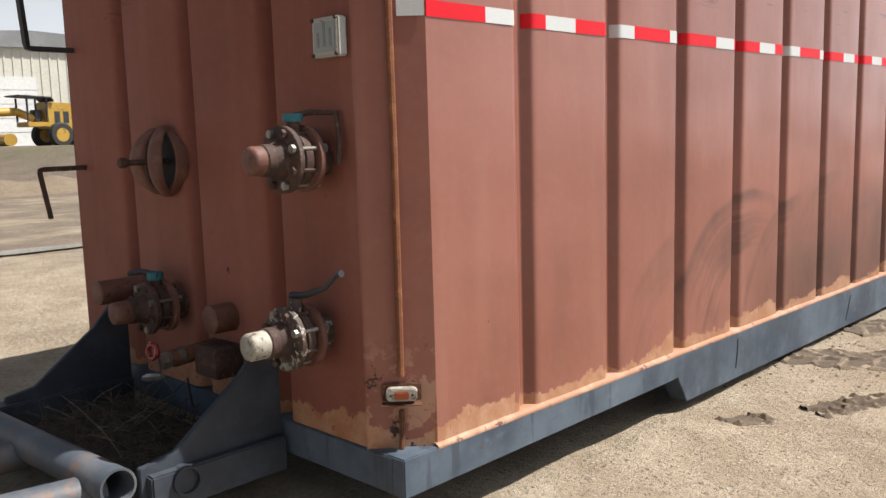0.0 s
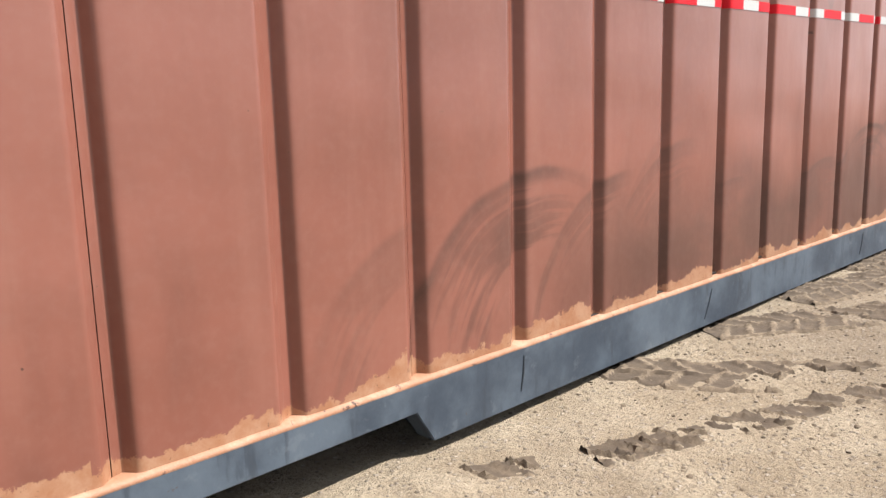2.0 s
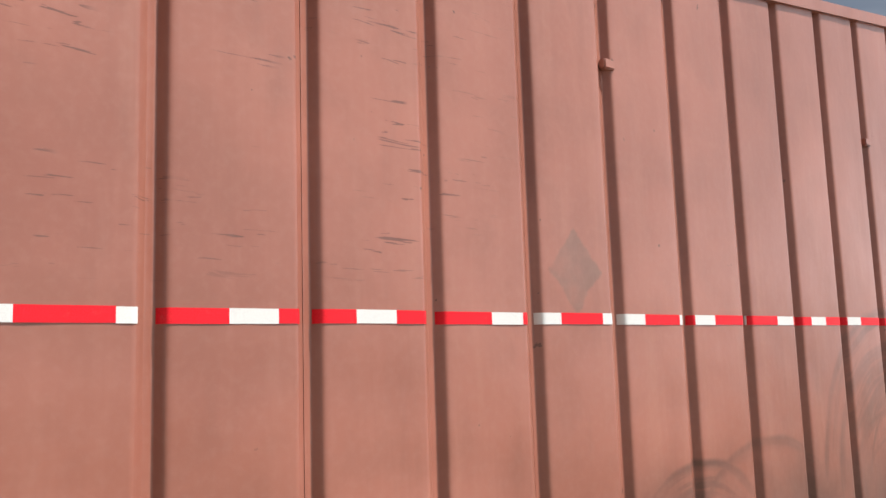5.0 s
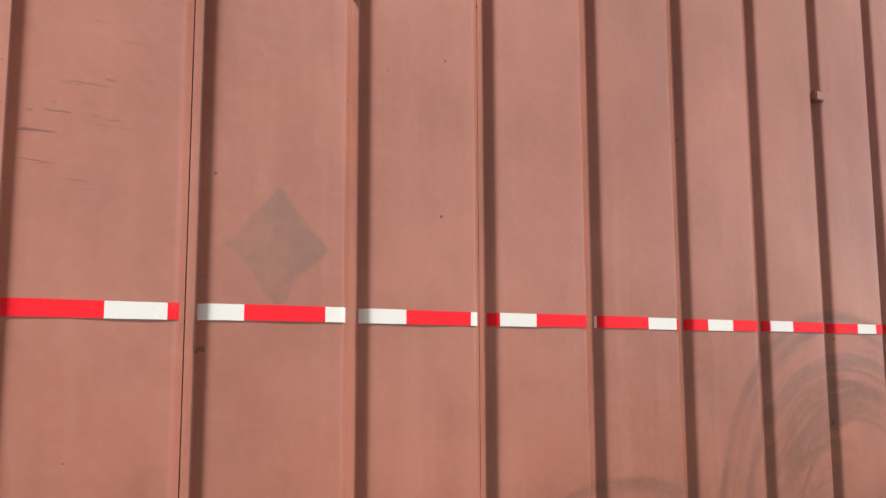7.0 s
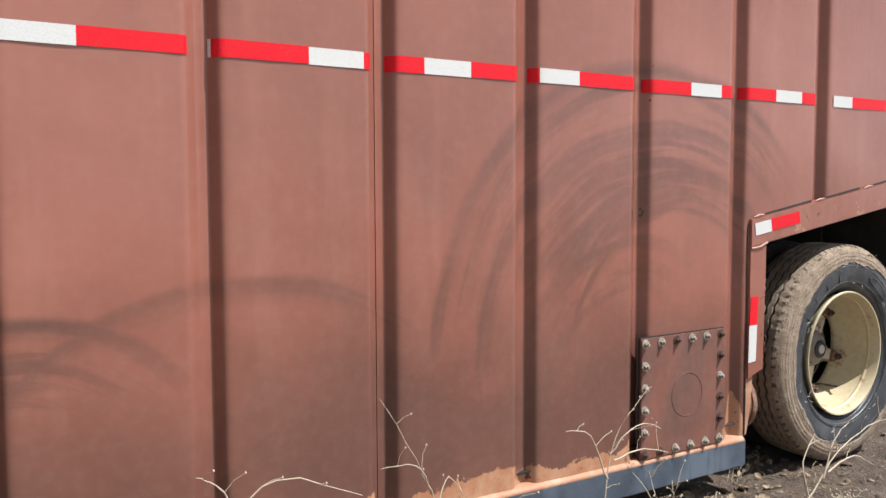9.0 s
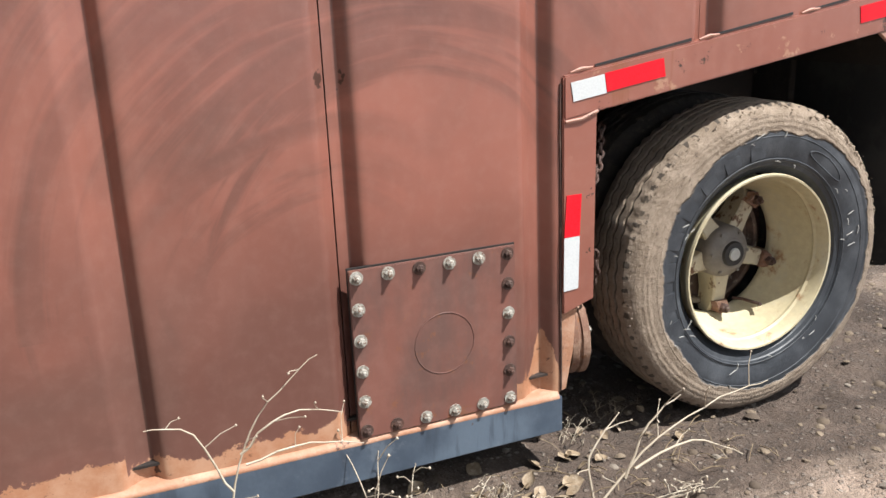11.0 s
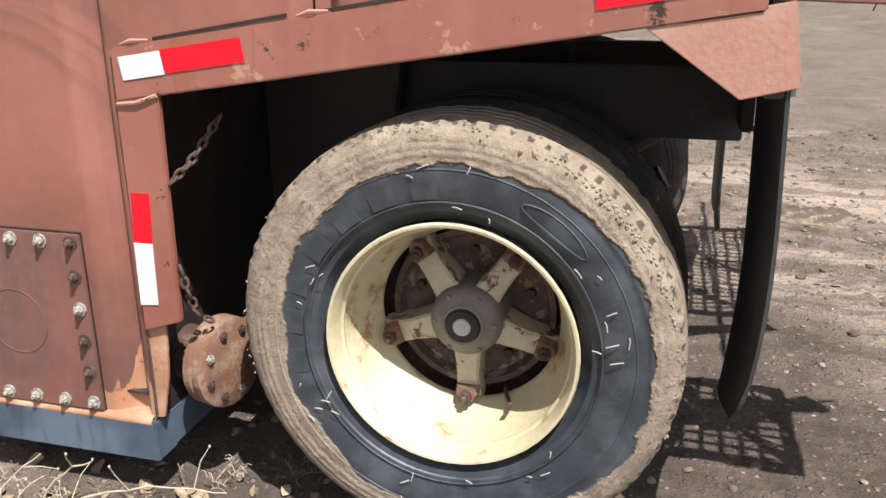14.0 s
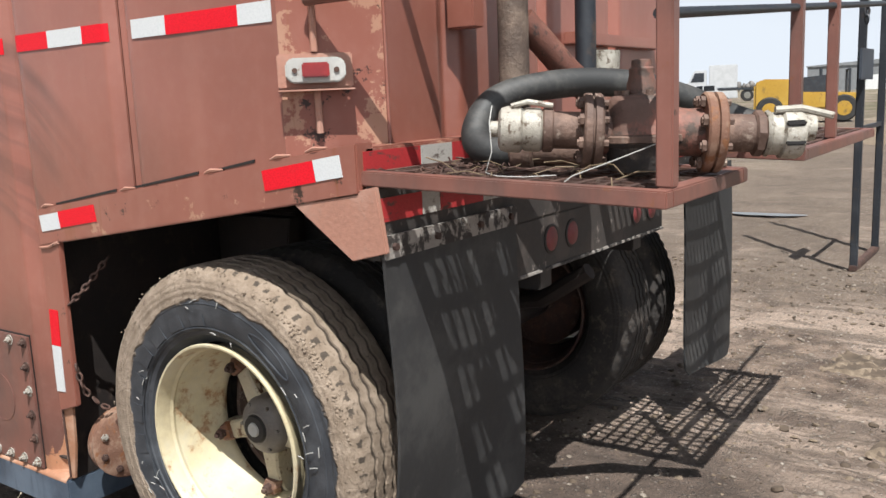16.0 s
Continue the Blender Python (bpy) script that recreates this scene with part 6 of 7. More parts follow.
branch("thin pale dead stalk bent against the skid", [[(7.36, -0.20, 0.02), (7.34, -0.21, 0.28), (7.25, -0.2, 0.50), (7.13, -0.2, 0.70)], [(7.30, -0.20, 0.40), (7.24, -0.22, 0.49), (7.12, -0.22, 0.50)], [(7.33, -0.2, 0.34), (7.38, -0.18, 0.42), (7.46, -0.18, 0.30)]], 0.0024)
branch("pale dead stalk with spreading branches by the skid", [[(8.02, -0.22, 0.0), (7.99, -0.22, 0.22), (8.04, -0.2, 0.40), (8.13, -0.2, 0.52), (8.23, -0.2, 0.59)], [(8.0, -0.22, 0.30), (7.93, -0.21, 0.46), (7.83, -0.2, 0.49)], [(8.03, -0.2, 0.38), (8.14, -0.22, 0.47), (8.28, -0.2, 0.43)], [(8.04, -0.21, 0.36), (8.2, -0.2, 0.37), (8.33, -0.19, 0.33)]], 0.0034)
branch("long bleached stalk lying over the dirt by the wheel", [[(8.70, -0.42, 0.02), (8.88, -0.41, 0.14), (9.05, -0.40, 0.26), (9.25, -0.40, 0.33), (9.42, -0.39, 0.34)], [(8.95, -0.41, 0.18), (9.02, -0.40, 0.31), (9.12, -0.40, 0.37)], [(8.98, -0.41, 0.20), (9.16, -0.40, 0.23), (9.34, -0.40, 0.14)], [(8.86, -0.41, 0.12), (8.86, -0.38, 0.25), (8.96, -0.36, 0.34)]], 0.0042)
branch("bleached stalk leaning on the skid beam", [[(6.50, -0.34, 0.02), (6.62, -0.36, 0.45), (6.75, -0.38, 0.585), (6.97, -0.4, 0.51)], [(6.66, -0.36, 0.50), (6.60, -0.38, 0.60), (6.55, -0.38, 0.63)]], 0.0034)
for i, (x, y, n, h, lx) in enumerate(((7.62, -0.16, 3, 0.46, -0.3), (8.32, -0.14, 3, 0.34, 0.2), (8.50, -0.15, 2, 0.26, -0.2), (8.66, -0.14, 2, 0.22, 0.4), (9.12, -0.34, 4, 0.24, 1.2), (9.0, -0.26, 4, 0.22, -0.8))):
    weed("dry_weed", x, y, n, h, (lx, -0.1), 20 + i, STRAW, L1, 0.0024, heads=True)
for i, (x, y) in enumerate(((8.0, -0.10), (8.25, -0.12), (8.5, -0.10), (8.42, -0.28), (8.75, -0.12), (7.6, -0.10), (9.1, 0.12), (9.3, 0.2))):
    weed("grass_tuft", x, y, 9, 0.11, (0.1, -0.1), 60 + i, STRAW_GREY if i % 2 else STRAW, L2, 0.0016)
rg = random.Random(31)


def tangle(name, label, at, count, box_, lengths, rise, r, mat_):
    s = Shape()
    for _ in range(count):
        p = Vector((rg.uniform(*box_[0]), rg.uniform(*box_[1]), rg.uniform(*box_[2])))
        d = Vector((rg.uniform(-1, 1), rg.uniform(-1, 1), rg.uniform(-0.1, rise))).normalized() * rg.uniform(*lengths)
        s.sweep([p, p + d * 0.5 + Vector((0, 0, 0.008)), p + d], r, 4)
    return tagged(part(name, s, mat_, smooth=80, at=at), label, "dead grass", kind="stuff")


tangle("dead_grass_nest", "tangle of dead grass and twigs caught in the tow frame", (-0.25, 1.15, 0.152), 620, ((-0.26, 0.20), (-0.48, 0.48), (0.0, 0.07)), (0.05, 0.16), 0.45, 0.0018, TWIG)
tangle("dead_grass_nest", "pale straw stalks on the tow frame", (-0.25, 1.15, 0.155), 16, ((-0.20, 0.16), (-0.40, 0.40), (0.04, 0.09)), (0.12, 0.26), 0.9, 0.0016, STRAW_GREY)
tangle("straw_litter", "straw and twigs strewn over the platform grating", (10.7, 0.25, 1.277), 34, ((-0.3, 0.3), (-0.2, 0.16), (0.004, 0.012)), (0.03, 0.10), 0.25, 0.0015, STRAW_GREY)
tangle("straw_litter", "rust-brown rotted stalks heaped on the grating", (10.52, 0.24, 1.283), 110, ((-0.15, 0.10), (-0.18, 0.20), (0.000, 0.008)), (0.015, 0.06), 0.12, 0.0022, RUST_DARK)
tangle("yard_litter", "straw and leaf litter along the skid", (8.6, -0.10, gz(8.6, -0.1)), 160, ((-1.2, 1.0), (-0.18, 0.14), (0.004, 0.02)), (0.02, 0.09), 0.3, 0.0017, STRAW_GREY)
wire = thing("baling_twine", "pale twine looped over the fitting and grating", "twine", at=(10.9, 0.2, 1.27))
part("strand", Shape().sweep([(0.14, -0.09, 0.085), (0.06, -0.13, 0.052), (-0.02, -0.160, 0.022), (-0.035, -0.165, 0.010)], 0.0013, 5), PLATE_WHITE, wire)
part("strand", Shape().sweep([(-0.245, -0.09, 0.165), (-0.225, -0.135, 0.13), (-0.215, -0.145, 0.07), (-0.235, -0.14, 0.024), (-0.20, -0.15, 0.018), (-0.13, -0.16, 0.018), (-0.06, -0.15, 0.022)], 0.0013, 5), PLATE_WHITE, wire)



def leaf_litter(count, area, size, seed):
    """Curled dead leaves, each a small cupped blade with a midrib fold."""
    rg = random.Random(seed)
    s = Shape()
    for _ in range(count):
        x, y, L = rg.uniform(*area[0]), rg.uniform(*area[1]), rg.uniform(*size)
        turn = Matrix.Translation((x, y, gz(x, y) + lump(x, y) + 0.006)) @ Matrix.Rotation(rg.uniform(0, 6.28), 4, "Z") @ Matrix.Rotation(rg.uniform(-0.7, 0.7), 4, "X") @ Matrix.Rotation(rg.uniform(-0.8, 0.2), 4, "Y")
        curl = rg.uniform(0.1, 0.5)
        rows = []
        for u, w in ((0, 0.06), (0.2, 0.30), (0.45, 0.42), (0.7, 0.33), (0.9, 0.14), (1, 0.03)):
            rows.append([turn @ Vector((L * u, L * w * v, L * (curl * v * v * w + curl * u * u * 0.6))) for v in (-1, -0.5, 0, 0.5, 1)])
        s.sheet(rows, (0, 0, -0.0008))
    return tagged(part("leaf_litter", s, LEAF, smooth=70), "curled pale dead leaves along the skid", "dead leaves", kind="stuff")


leaf_litter(46, ((7.9, 9.15), (-0.16, 0.06)), (0.025, 0.06), 41)
leaf_litter(9, ((9.1, 9.6), (-0.05, 0.35)), (0.03, 0.06), 42)


def scatter(name, label, material, count, area, size, seed, flat=0.6):
    rg = random.Random(seed)
    s = Shape()
    for _ in range(count):
        x, y = rg.uniform(area[0], area[1]), rg.uniform(area[2], area[3])
        r = size[0] + (size[1] - size[0]) * rg.random() ** 3
        z = gz(x, y) + lump(x, y)
        a = rg.uniform(0, 6.28)
        s.rev([(r * 0.35, -r * 0.5 * flat), (r * rg.uniform(0.8, 1.1), -r * 0.1), (r * rg.uniform(0.5, 0.9), r * 0.4 * flat), (r * 0.2, r * 0.62 * flat)], (x, y, z), (0.35 * math.cos(a), 0.35 * math.sin(a), 1), 6)
    return tagged(part(name, s, material, smooth=60), label, "stones", kind="stuff")


scatter("gravel", "scattered small pale stones on the yard", STONE, 4200, (8.6, 14.5, -1.6, 6.0), (0.003, 0.018), 3)
scatter("gravel", "scattered small pale stones on the yard", STONE, 2600, (1.0, 9.0, -1.9, 0.2), (0.002, 0.007), 4)
scatter("soil_clods", "crumbled soil clods along the tread marks", CLOD, 700, (2.2, 9.2, -1.1, 0.1), (0.004, 0.016), 5)
scatter("soil_clods", "crumbled soil clods behind the wheels", CLOD, 2600, (9.0, 14.0, -1.0, 6.0), (0.005, 0.024), 6)
scatter("soil_clods", "dark damp crumbs of soil behind the wheels", DAMP, 3200, (9.0, 14.0, -1.0, 6.0), (0.005, 0.028), 8, 0.8)
scatter("soil_clods", "damp crumbs of soil beside the tread marks", DAMP, 900, (2.6, 6.0, -1.2, 0.0), (0.003, 0.012), 9, 0.8)


def tread_prints():
    """Tyre tracks pressed in soft dirt: rows of bent, smooth lug prints parted by ragged raised ridges."""
    s, slots = Shape(), []
    tracks = (((2.86, 0.10), (3.98, -1.50), 0.19, 0.15, 0.72), ((3.80, 0.0), (5.6, -1.20), 0.17, 0.14, 0.72), ((4.7, -0.08), (7.4, -0.75), 0.18, 0.14, 0.8), ((5.6, -0.06), (8.4, -0.40), 0.2, 0.14, 0.6), ((1.30, -0.12), (2.45, -0.66), 0.17, 0.20, 0.15), ((2.10, -0.55), (3.45, -1.10), 0.19, 0.20, 0.45), ((5.8, -0.55), (8.6, -0.65), 0.2, 0.15, 0.7),
              ((11.2, 2.3), (14.0, 1.5), 0.2, 0.14, 0.5), ((10.8, 3.3), (14.0, 2.9), 0.2, 0.14, 0.5))
    for ti, ((x0, y0), (x1, y1), half, pitch, full) in enumerate(tracks):
        L = math.hypot(x1 - x0, y1 - y0)
        d = Vector(((x1 - x0) / L, (y1 - y0) / L))
        e = Vector((-d.y, d.x))
        step = 0.013 if ti < 6 else 0.02
        nu, nv = int(L / step), int(2.3 * half / step)
        grid, tone = [], []
        for iu in range(nu + 1):
            row, trow = [], []
            for iv in range(nv + 1):
                u, v = L * iu / nu, -1.15 * half + 2.3 * half * iv / nv
                wob = 0.02 * noise.noise(Vector((u * 3, v * 3, ti)))
                p = Vector((x0, y0)) + d * u + e * (v + wob)
                n1, n2 = noise.noise(Vector((p.x * 9, p.y * 9, ti))), noise.noise(Vector((p.x * 34, p.y * 34, 5)))
                side_ = 0.5 if v > 0 else 0.0
                ph = ((u + 0.62 * abs(v) + 0.025 * n1) / pitch + side_) % 1.0
                lug = min(1.0, max(0.0, min(ph - 0.06, 0.84 - ph) / 0.05)) * (1.0 if 0.06 * half < abs(v) < half * (0.92 + 0.18 * n1) else 0.0)
                patch = noise.noise(Vector((p.x * 1.7, p.y * 1.7, 3 + ti))) + 0.35 * n1
                on = patch > 0.32 - 0.75 * full
                if full < 0.5:  # only some lugs bit into the firm ground
                    idx = math.floor((u + 0.62 * abs(v)) / pitch + side_)
                    on = patch > -0.32 and math.sin(idx * 12.9 + ti * 7 + (3 if v > 0 else 0)) > 0.6 - 1.6 * full and lug + 0.55 * n1 + 0.4 * n2 > 0.35
                    h = -0.001 + 0.004 * n2 if 0.16 < ph < 0.62 else 0.008 + 0.018 * n2 + 0.010 * n1
                else:
                    h = (0.001 + 0.002 * n2) * lug + (1 - lug) * (0.010 + 0.014 * n1 + 0.014 * n2)
                if abs(v) > half:
                    h -= 0.03 * (abs(v) - half) / (0.15 * half)
                if not on:
                    h = -0.012
                row.append(Vector((p.x, p.y, gz(p.x, p.y) + lump(p.x, p.y) + 0.003 + h)))
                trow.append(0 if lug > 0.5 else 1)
            grid.append(row)
            tone.append(trow)
        s.sheet(grid)
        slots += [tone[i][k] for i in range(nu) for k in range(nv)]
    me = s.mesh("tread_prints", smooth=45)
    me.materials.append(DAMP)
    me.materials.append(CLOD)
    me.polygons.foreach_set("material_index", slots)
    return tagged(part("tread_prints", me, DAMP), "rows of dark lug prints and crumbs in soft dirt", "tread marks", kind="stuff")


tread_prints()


# ---- distance ----
def place_mesh(origin, heading):
    return Matrix.Translation(origin) @ Matrix.Rotation(radians(heading), 4, "Z")


def building(name, label, at, heading, w, d, h, doors, siding, roof_rise=1.2, windows=()):
    b = thing(name, label, "building", at=(0, 0, 0))
    b.matrix_basis = place_mesh(at, heading)
    part("wall", Shape().box((-w / 2, 0, 0), (w / 2, d, h)), siding, b)
    s = Shape()
    n = int(w / 0.6)
    for i in range(n):
        x = -w / 2 + w * i / n
        s.box((x, -0.05, 0), (x + 0.12, 0.0, h))
    part("siding_ribs", s, siding, b, smooth=0)
    part("roof", Shape().prism([(-w / 2 - 0.3, h), (w / 2 + 0.3, h), (w / 2 + 0.3, h + 0.25), (0, h + roof_rise), (-w / 2 - 0.3, h + 0.25)], lambda u, v, q: Vector((u, q, v)), -0.3, d + 0.3), ROOF_GREY, b)
    for x0, x1, z1 in doors:
        dr = part("overhead_door", Shape().box((x0, -0.10, 0.05), (x1, -0.055, z1)), SIDING_WHITE, b)
        for k in range(1, 5):
            part("door_panel", Shape().box((x0, -0.125, z1 * k / 5 + 0.08), (x1, -0.101, z1 * (k + 1) / 5)), SIDING_WHITE, dr)
    for x0, z0, x1, z1 in windows:
        part("window", Shape().box((x0, -0.09, z0), (x1, -0.055, z1)), GLASS_DARK, b)
    return b


def wheels_on(thing_, spots, r, w, hub=YELLOW):
    for x, y in spots:
        t = part("wheel", Shape().rev([(r * 0.55, -w / 2), (r * 0.9, -w / 2), (r, -w * 0.3), (r, w * 0.3), (r * 0.9, w / 2), (r * 0.55, w / 2)], (x, y, r), (0, 1, 0), 22), TYRE_FAR, thing_)
        part("rim", Shape().rev([(r * 0.2, -w * 0.53), (r * 0.55, -w * 0.51), (r * 0.56, w * 0.51), (r * 0.2, w * 0.53)], (x, y, r), (0, 1, 0), 18), hub, t)


def grader(at, heading):
    g = thing("motor_grader", "old yellow motor grader parked before a shed", "grader")
    g.matrix_basis = place_mesh(at, heading)
    part("engine_hood", Shape().prism([(0.2, 1.0), (3.0, 0.9), (3.1, 2.0), (2.8, 2.3), (0.2, 2.4)], lambda u, v, q: Vector((u, q, v)), -0.55, 0.55), YELLOW, g, bevel=0.06)
    for k in range(3):
        part("louvre", Shape().box((0.6 + 0.5 * k, -0.57, 1.3), (0.9 + 0.5 * k, -0.55, 1.9)), STEEL_DARK, g)
    part("frame", Shape().sweep([(0.4, 0, 1.3), (-1.2, 0, 1.9), (-3.0, 0, 1.8), (-4.6, 0, 1.2)], 0.22, 10), YELLOW, g)
    part("cab_floor", Shape().box((-0.9, -0.6, 1.1), (0.25, 0.6, 1.35)), YELLOW, g, bevel=0.03)
    for x in (-0.85, 0.2):
        for y in (-0.55, 0.55):
            part("post", Shape().box((x - 0.04, y - 0.04, 1.35), (x + 0.04, y + 0.04, 2.60)), STEEL_DARK, g)
    part("canopy", Shape().prism([(-1.35, 2.66), (0.35, 2.58), (0.55, 2.40), (0.55, 2.46), (0.38, 2.66), (-1.35, 2.74)], lambda u, v, q: Vector((u, q, v)), -0.75, 0.75), STEEL_DARK, g, bevel=0.02)
    part("seat", Shape().box((-0.35, -0.25, 1.35), (0.1, 0.25, 2.0)), STEEL_DARK, g, bevel=0.05)
    part("exhaust", Shape().rod((2.2, 0.1, 2.3), (2.2, 0.1, 3.1), 0.06, 8), RUST_DARK, g)
    part("blade", Shape().sweep([(-2.4, -1.6, 0.45), (-1.6, 1.6, 0.45)], 0.32, 10), YELLOW, g)
    part("front_axle", Shape().box((-4.7, -0.9, 0.5), (-4.5, 0.9, 0.75)), YELLOW, g)
    wheels_on(g, [(0.7, -0.85), (2.4, -0.85), (0.7, 0.85), (2.4, 0.85), (-4.6, -0.95), (-4.6, 0.95)], 0.66, 0.42)
    return g


def pickup(at, heading):
    p = thing("pickup_truck", "white crew pickup truck with dark windows", "pickup truck")
    p.matrix_basis = place_mesh(at, heading)
    body = [(-2.9, 0.55), (-2.9, 1.15), (-2.6, 1.25), (-1.35, 1.32), (-0.75, 1.92), (0.95, 1.95), (1.15, 1.30), (2.85, 1.30), (2.9, 0.6)]
    part("body", Shape().prism(body, lambda u, v, q: Vector((u, q, v)), -0.95, 0.95), WHITE_CAR, p, bevel=0.06)
    for a, b in ((-1.12, -0.22), (-0.12, 0.85)):
        part("window", Shape().prism([(a, 1.36), (max(a + 0.0, a), 1.38), (a + 0.42 if a < -1 else a, 1.82), (b, 1.84), (b, 1.36)], lambda u, v, q: Vector((u, q, v)), -0.965, -0.952), GLASS_DARK, p)
    part("windscreen", Shape().prism([(-1.31, 1.36), (-0.80, 1.87), (-0.77, 1.87), (-1.27, 1.36)], lambda u, v, q: Vector((u, q, v)), -0.8, 0.8), GLASS_DARK, p)
    part("grille", Shape().box((-2.93, -0.6, 0.75), (-2.89, 0.6, 1.05)), STEEL_DARK, p)
    for y in (-0.78, 0.78):
        part("headlight", Shape().box((-2.93, y - 0.14, 0.88), (-2.89, y + 0.14, 1.08)), PLATE_WHITE, p)
    part("bumper", Shape().box((-3.0, -0.95, 0.45), (-2.88, 0.95, 0.66)), ZINC, p, bevel=0.03)
    wheels_on(p, [(-1.9, -0.86), (1.75, -0.86), (-1.9, 0.86), (1.75, 0.86)], 0.40, 0.26, ZINC)
    return p


def flatbed(at, heading):
    t = thing("work_truck", "white work truck with a dark flat deck and drum load", "truck")
    t.matrix_basis = place_mesh(at, heading)
    part("cab", Shape().prism([(-3.4, 0.6), (-3.4, 1.5), (-2.4, 1.7), (-1.9, 2.7), (-0.9, 2.75), (-0.9, 0.6)], lambda u, v, q: Vector((u, q, v)), -1.1, 1.1), WHITE_CAR, t, bevel=0.06)
    part("window", Shape().prism([(-2.2, 1.75), (-1.85, 2.5), (-1.1, 2.5), (-1.1, 1.75)], lambda u, v, q: Vector((u, q, v)), -1.12, -1.105), GLASS_DARK, t)
    part("deck", Shape().box((-0.8, -1.2, 0.95), (5.0, 1.2, 1.15)), STEEL_DARK, t)
    part("box_body", Shape().box((-0.7, -1.0, 1.15), (1.6, 1.0, 3.1)), WHITE_CAR, t, bevel=0.05)
    wheels_on(t, [(-2.4, -0.95), (2.4, -0.95), (3.6, -0.95), (-2.4, 0.95), (2.4, 0.95), (3.6, 0.95)], 0.5, 0.4, ZINC)
    return t


def roller(at, heading):
    r = thing("compact_loader", "yellow compact tracked machine with black engine parts", "loader")
    r.matrix_basis = place_mesh(at, heading)
    part("body", Shape().prism([(-2.0, 0.5), (-2.0, 1.55), (-1.7, 1.75), (-0.5, 1.7), (-0.4, 1.2), (1.8, 1.1), (1.9, 0.5)], lambda u, v, q: Vector((u, q, v)), -0.8, 0.8), YELLOW, r, bevel=0.08)
    part("engine", Shape().prism([(-0.3, 1.1), (-0.2, 1.75), (0.9, 1.85), (1.1, 1.1)], lambda u, v, q: Vector((u, q, v)), -0.55, 0.55), STEEL_DARK, r, bevel=0.05)
    part("stack", Shape().rod((0.5, 0, 1.7), (0.5, 0, 2.1), 0.06, 8), STEEL_DARK, r)
    part("roll_bar", Shape().sweep([(1.5, -0.6, 1.1), (1.5, -0.6, 2.0), (1.5, 0.6, 2.0), (1.5, 0.6, 1.1)], 0.05, 8), STEEL_DARK, r)
    wheels_on(r, [(-1.4, -0.8), (1.3, -0.8), (-1.4, 0.8), (1.3, 0.8)], 0.52, 0.4)
    return r


building("shed", "long cream steel shed with a white overhead door", (22.4, 62.0, 1.15), -4, 34, 14, 6.9, [(-4.6, 0.2, 4.9)], SIDING)
grader((16.3, 45.5, 1.12), 8)
pickup((-14.6, 80.0, 0.0), 17)
big = flatbed((-19.6, 100.0, 0.02), 17)
big.matrix_basis = big.matrix_basis @ Matrix.Scale(1.35, 4)
roller((3.8, 35.6, 0.03), 15)
building("office", "low white office building with small dark windows", (10.2, 57.0, gz(10.2, 57)), 4, 9, 6, 3.1, [], SIDING_WHITE, 0.5, windows=[(-3.6 + 2.4 * k, 1.3, -2.6 + 2.4 * k, 2.2) for k in range(4)])
building("store", "low grey-roofed steel store far across the yard", (-14.0, 230.0, -0.03), 4, 46, 12, 6.0, [(-10, -5, 3.5)], ROOF_GREY, 1.5)


def stand(at, heading):
    s = thing("pipe_stand", "tall dark blue-black pipe stand with a brown foot", "stand")
    s.matrix_basis = place_mesh(at, heading)
    for x in (0.0, 0.94):
        part("upright", Shape().box((x - 0.028, -0.028, 0.0), (x + 0.028, 0.028, 3.4)), STEEL_DARK, s, bevel=0.008)
    part("foot", Shape().box((-0.05, -0.03, 0.0), (1.0, 0.03, 0.05)), RUST_DARK, s, bevel=0.008)
    part("cross_tie", Shape().box((0.03, -0.015, 1.10), (0.91, 0.015, 1.135)), STEEL_DARK, s)
    part("sign_plate", Shape().box((-0.28, -0.05, 1.49), (0.20, -0.03, 1.72)), NAVY, s, "small dark blue plate", bevel=0.004)
    links = Shape()
    for loop in chain([(-0.16, -0.05, 2.12), (-0.16, -0.05, 1.90)], L=0.07):
        links.sweep(loop, 0.008, 6)
    part("chain", links, STEEL_DARK, s)
    return s


stand((10.49, 5.79, gz(10.5, 5.8)), 89)


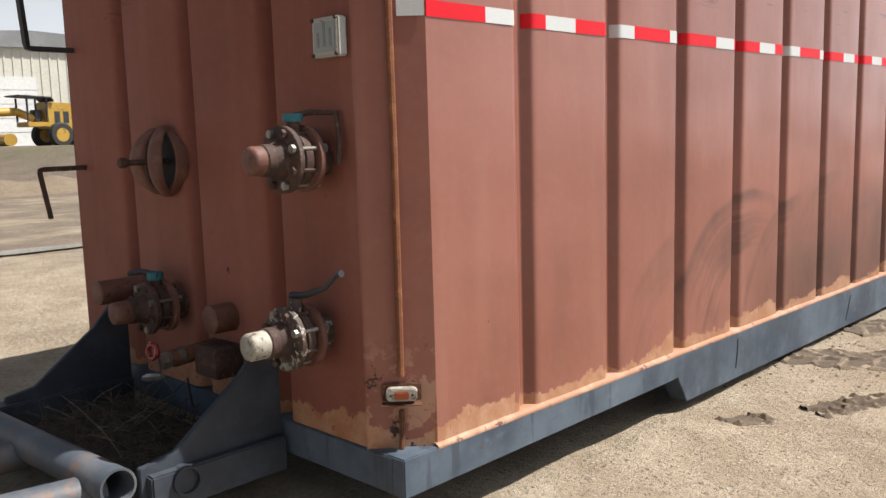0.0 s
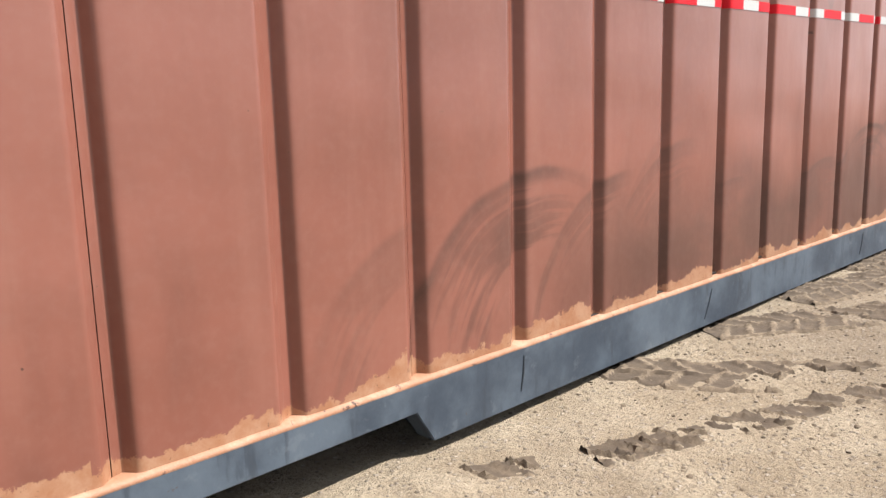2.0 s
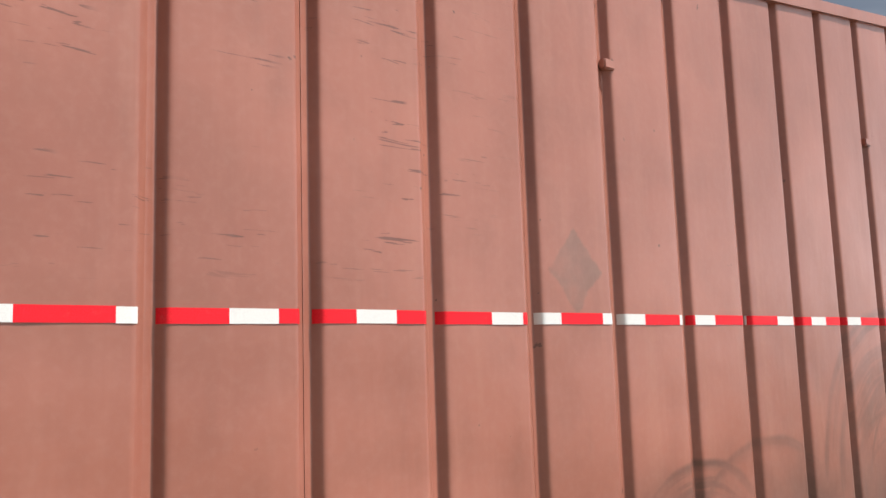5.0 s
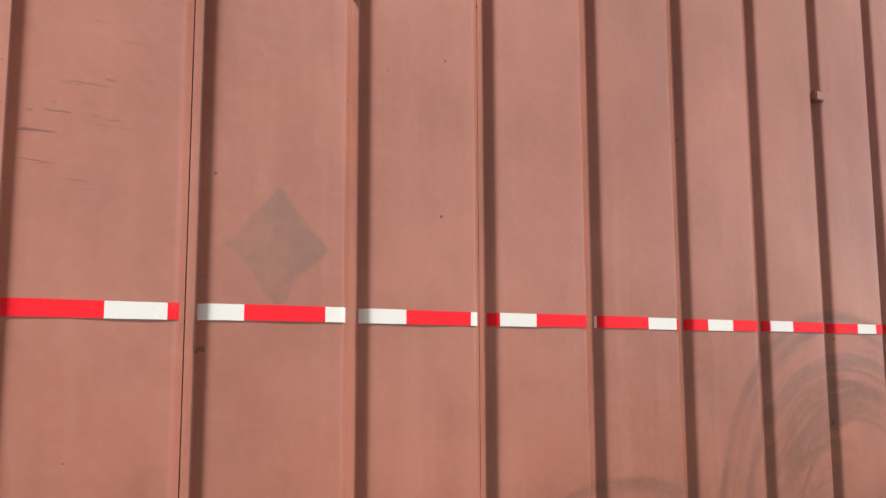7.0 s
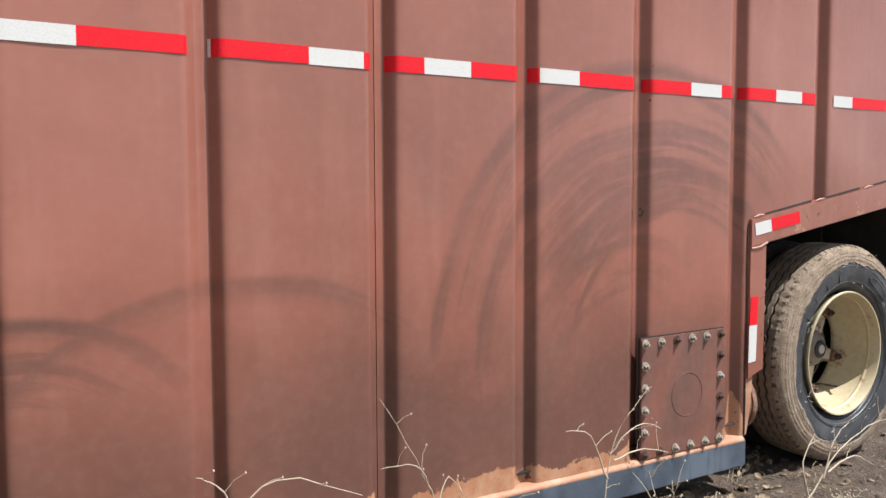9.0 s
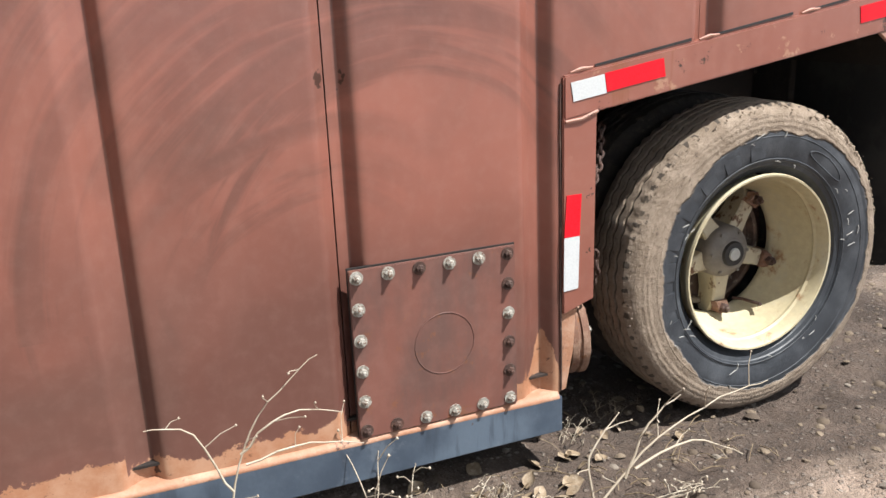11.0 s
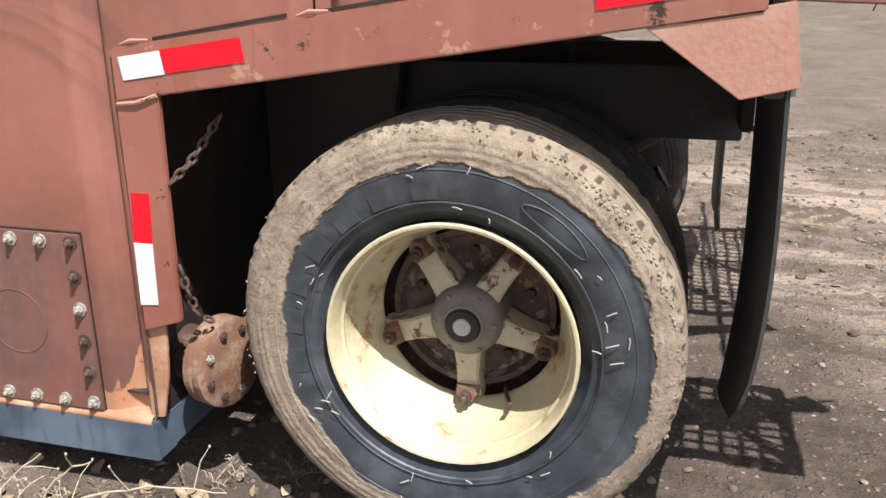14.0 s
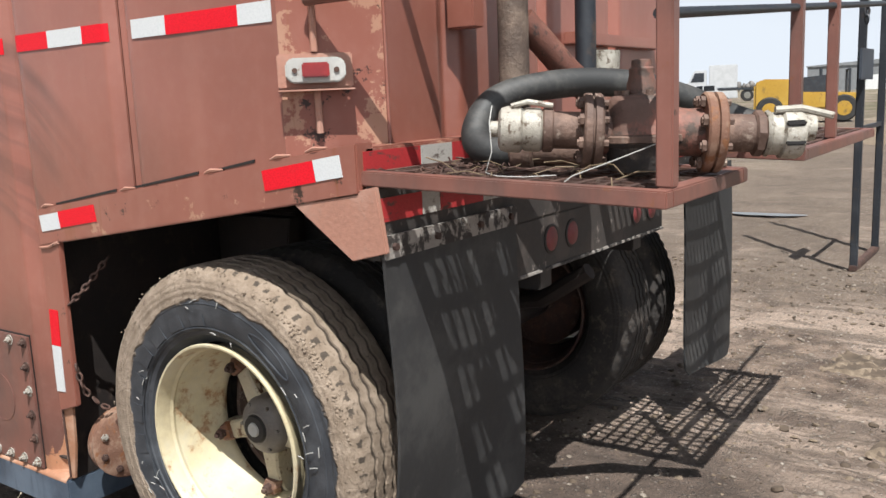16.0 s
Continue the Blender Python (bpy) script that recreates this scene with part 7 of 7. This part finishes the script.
def tractor(at, heading):
    """A small green utility tractor, side on."""
    g = thing("utility_tractor", "small green garden tractor with black wheels", "tractor")
    g.matrix_basis = place_mesh(at, heading) @ Matrix.Scale(0.65, 4)
    part("hood", Shape().prism([(-1.25, 0.70), (-1.28, 1.10), (-1.05, 1.26), (0.05, 1.34), (0.05, 0.70)], lambda u, v, q: Vector((u, q, v)), -0.34, 0.34), GREEN, g, bevel=0.05)
    part("chassis", Shape().box((-1.15, -0.22, 0.42), (0.95, 0.22, 0.72)), STEEL_DARK, g, bevel=0.03)
    for y in (-0.52, 0.52):
        part("fender", Shape().prism([(0.25, 0.75), (0.30, 1.10), (0.60, 1.24), (1.00, 1.18), (1.10, 1.05), (0.95, 1.08), (0.62, 1.15), (0.38, 1.02), (0.33, 0.75)], lambda u, v, q: Vector((u, q, v)), y - 0.16, y + 0.16), GREEN, g, bevel=0.02)
    part("seat", Shape().prism([(0.45, 0.95), (0.45, 1.05), (0.82, 1.08), (0.92, 1.45), (1.0, 1.45), (0.95, 0.95)], lambda u, v, q: Vector((u, q, v)), -0.22, 0.22), BLACK, g, bevel=0.03)
    part("roll_bar", Shape().sweep([(1.05, -0.45, 0.9), (1.05, -0.45, 2.0), (1.05, 0.45, 2.0), (1.05, 0.45, 0.9)], 0.035, 8), BLACK, g)
    part("steering_wheel", Shape().sweep([(0.22 + 0.06 * math.sin(t), 0.17 * math.cos(t), 1.48 + 0.15 * math.sin(t)) for t in [i * math.pi / 8 for i in range(17)]], 0.014, 6), BLACK, g)
    wheels_on(g, [(0.68, -0.52), (0.68, 0.52)], 0.55, 0.30, STEEL_DARK)
    wheels_on(g, [(-0.90, -0.46), (-0.90, 0.46)], 0.33, 0.20, STEEL_DARK)
    return g


tractor((14.0, 7.7, gz(14.0, 7.7)), 12)
# low bank of dug soil across the yard
bank = []
for i in range(34):
    row = []
    for k in range(15):
        u, v = -1 + 2 * i / 33, -1 + 2 * k / 14
        x, y = 6.3 + 3.4 * u + 0.5 * v, 23.0 - 0.8 * u + 1.6 * v
        h = max(0.0, 1 - u * u) ** 0.6 * max(0.0, 1 - v * v) * (0.42 + 0.30 * noise.noise(Vector((x * 0.9, y * 0.9, 2)))) + 0.10 * noise.noise(Vector((x * 3, y * 3, 4))) - 0.06
        row.append(Vector((x, y, gz(x, y) + h)))
    bank.append(row)
tagged(part("soil_bank", Shape().sheet(bank), CLOD, smooth=60), "low bank of dug brown soil and rubble", "soil bank", kind="stuff")
for x, y, a, b in ((2.25, 8.95, 0.75, 0.30), (9.1, 8.62, 0.42, 0.14)):
    pts = [(a * math.cos(t) * (1 + 0.18 * math.sin(3 * t)), b * math.sin(t) * (1 + 0.2 * math.cos(2 * t)), 0.0) for t in [i * math.pi / 12 for i in range(24)]]
    ob = part("puddle", Shape().add(pts, [tuple(range(24))]), PUDDLE, at=(x, y, gz(x, y) + 0.024))
    tagged(ob, "shallow muddy puddle reflecting the sky", "puddle", kind="structure")

# low ridge of bare trees on the skyline, in uneven clumps
rg = random.Random(77)
s = Shape()
for i in range(700):
    a = radians(-75 + 150 * i / 700)
    R = 430 + 60 * noise.noise(Vector((i * 0.03, 0, 0)))
    x, y = 4 + R * math.sin(a), R * math.cos(a)
    tall = 4.2 + 2.0 * noise.noise(Vector((i * 0.08, 3, 0)))
    for k in range(3):
        h = tall * rg.uniform(0.6, 1.1)
        px, py = x + rg.uniform(-3, 3), y + rg.uniform(-6, 6)
        s.rev([(0.25, 0), (0.35, h * 0.25), (rg.uniform(0.9, 1.5), h * 0.5), (rg.uniform(0.9, 1.5), h * 0.8), (rg.uniform(0.3, 0.8), h)], (px, py, -0.3), (0.1 * rg.uniform(-1, 1), 0, 1), 5)
tagged(part("far_woods", s, FAR_TREES, smooth=60), "hazy line of bare trees on the horizon", "trees", kind="stuff")
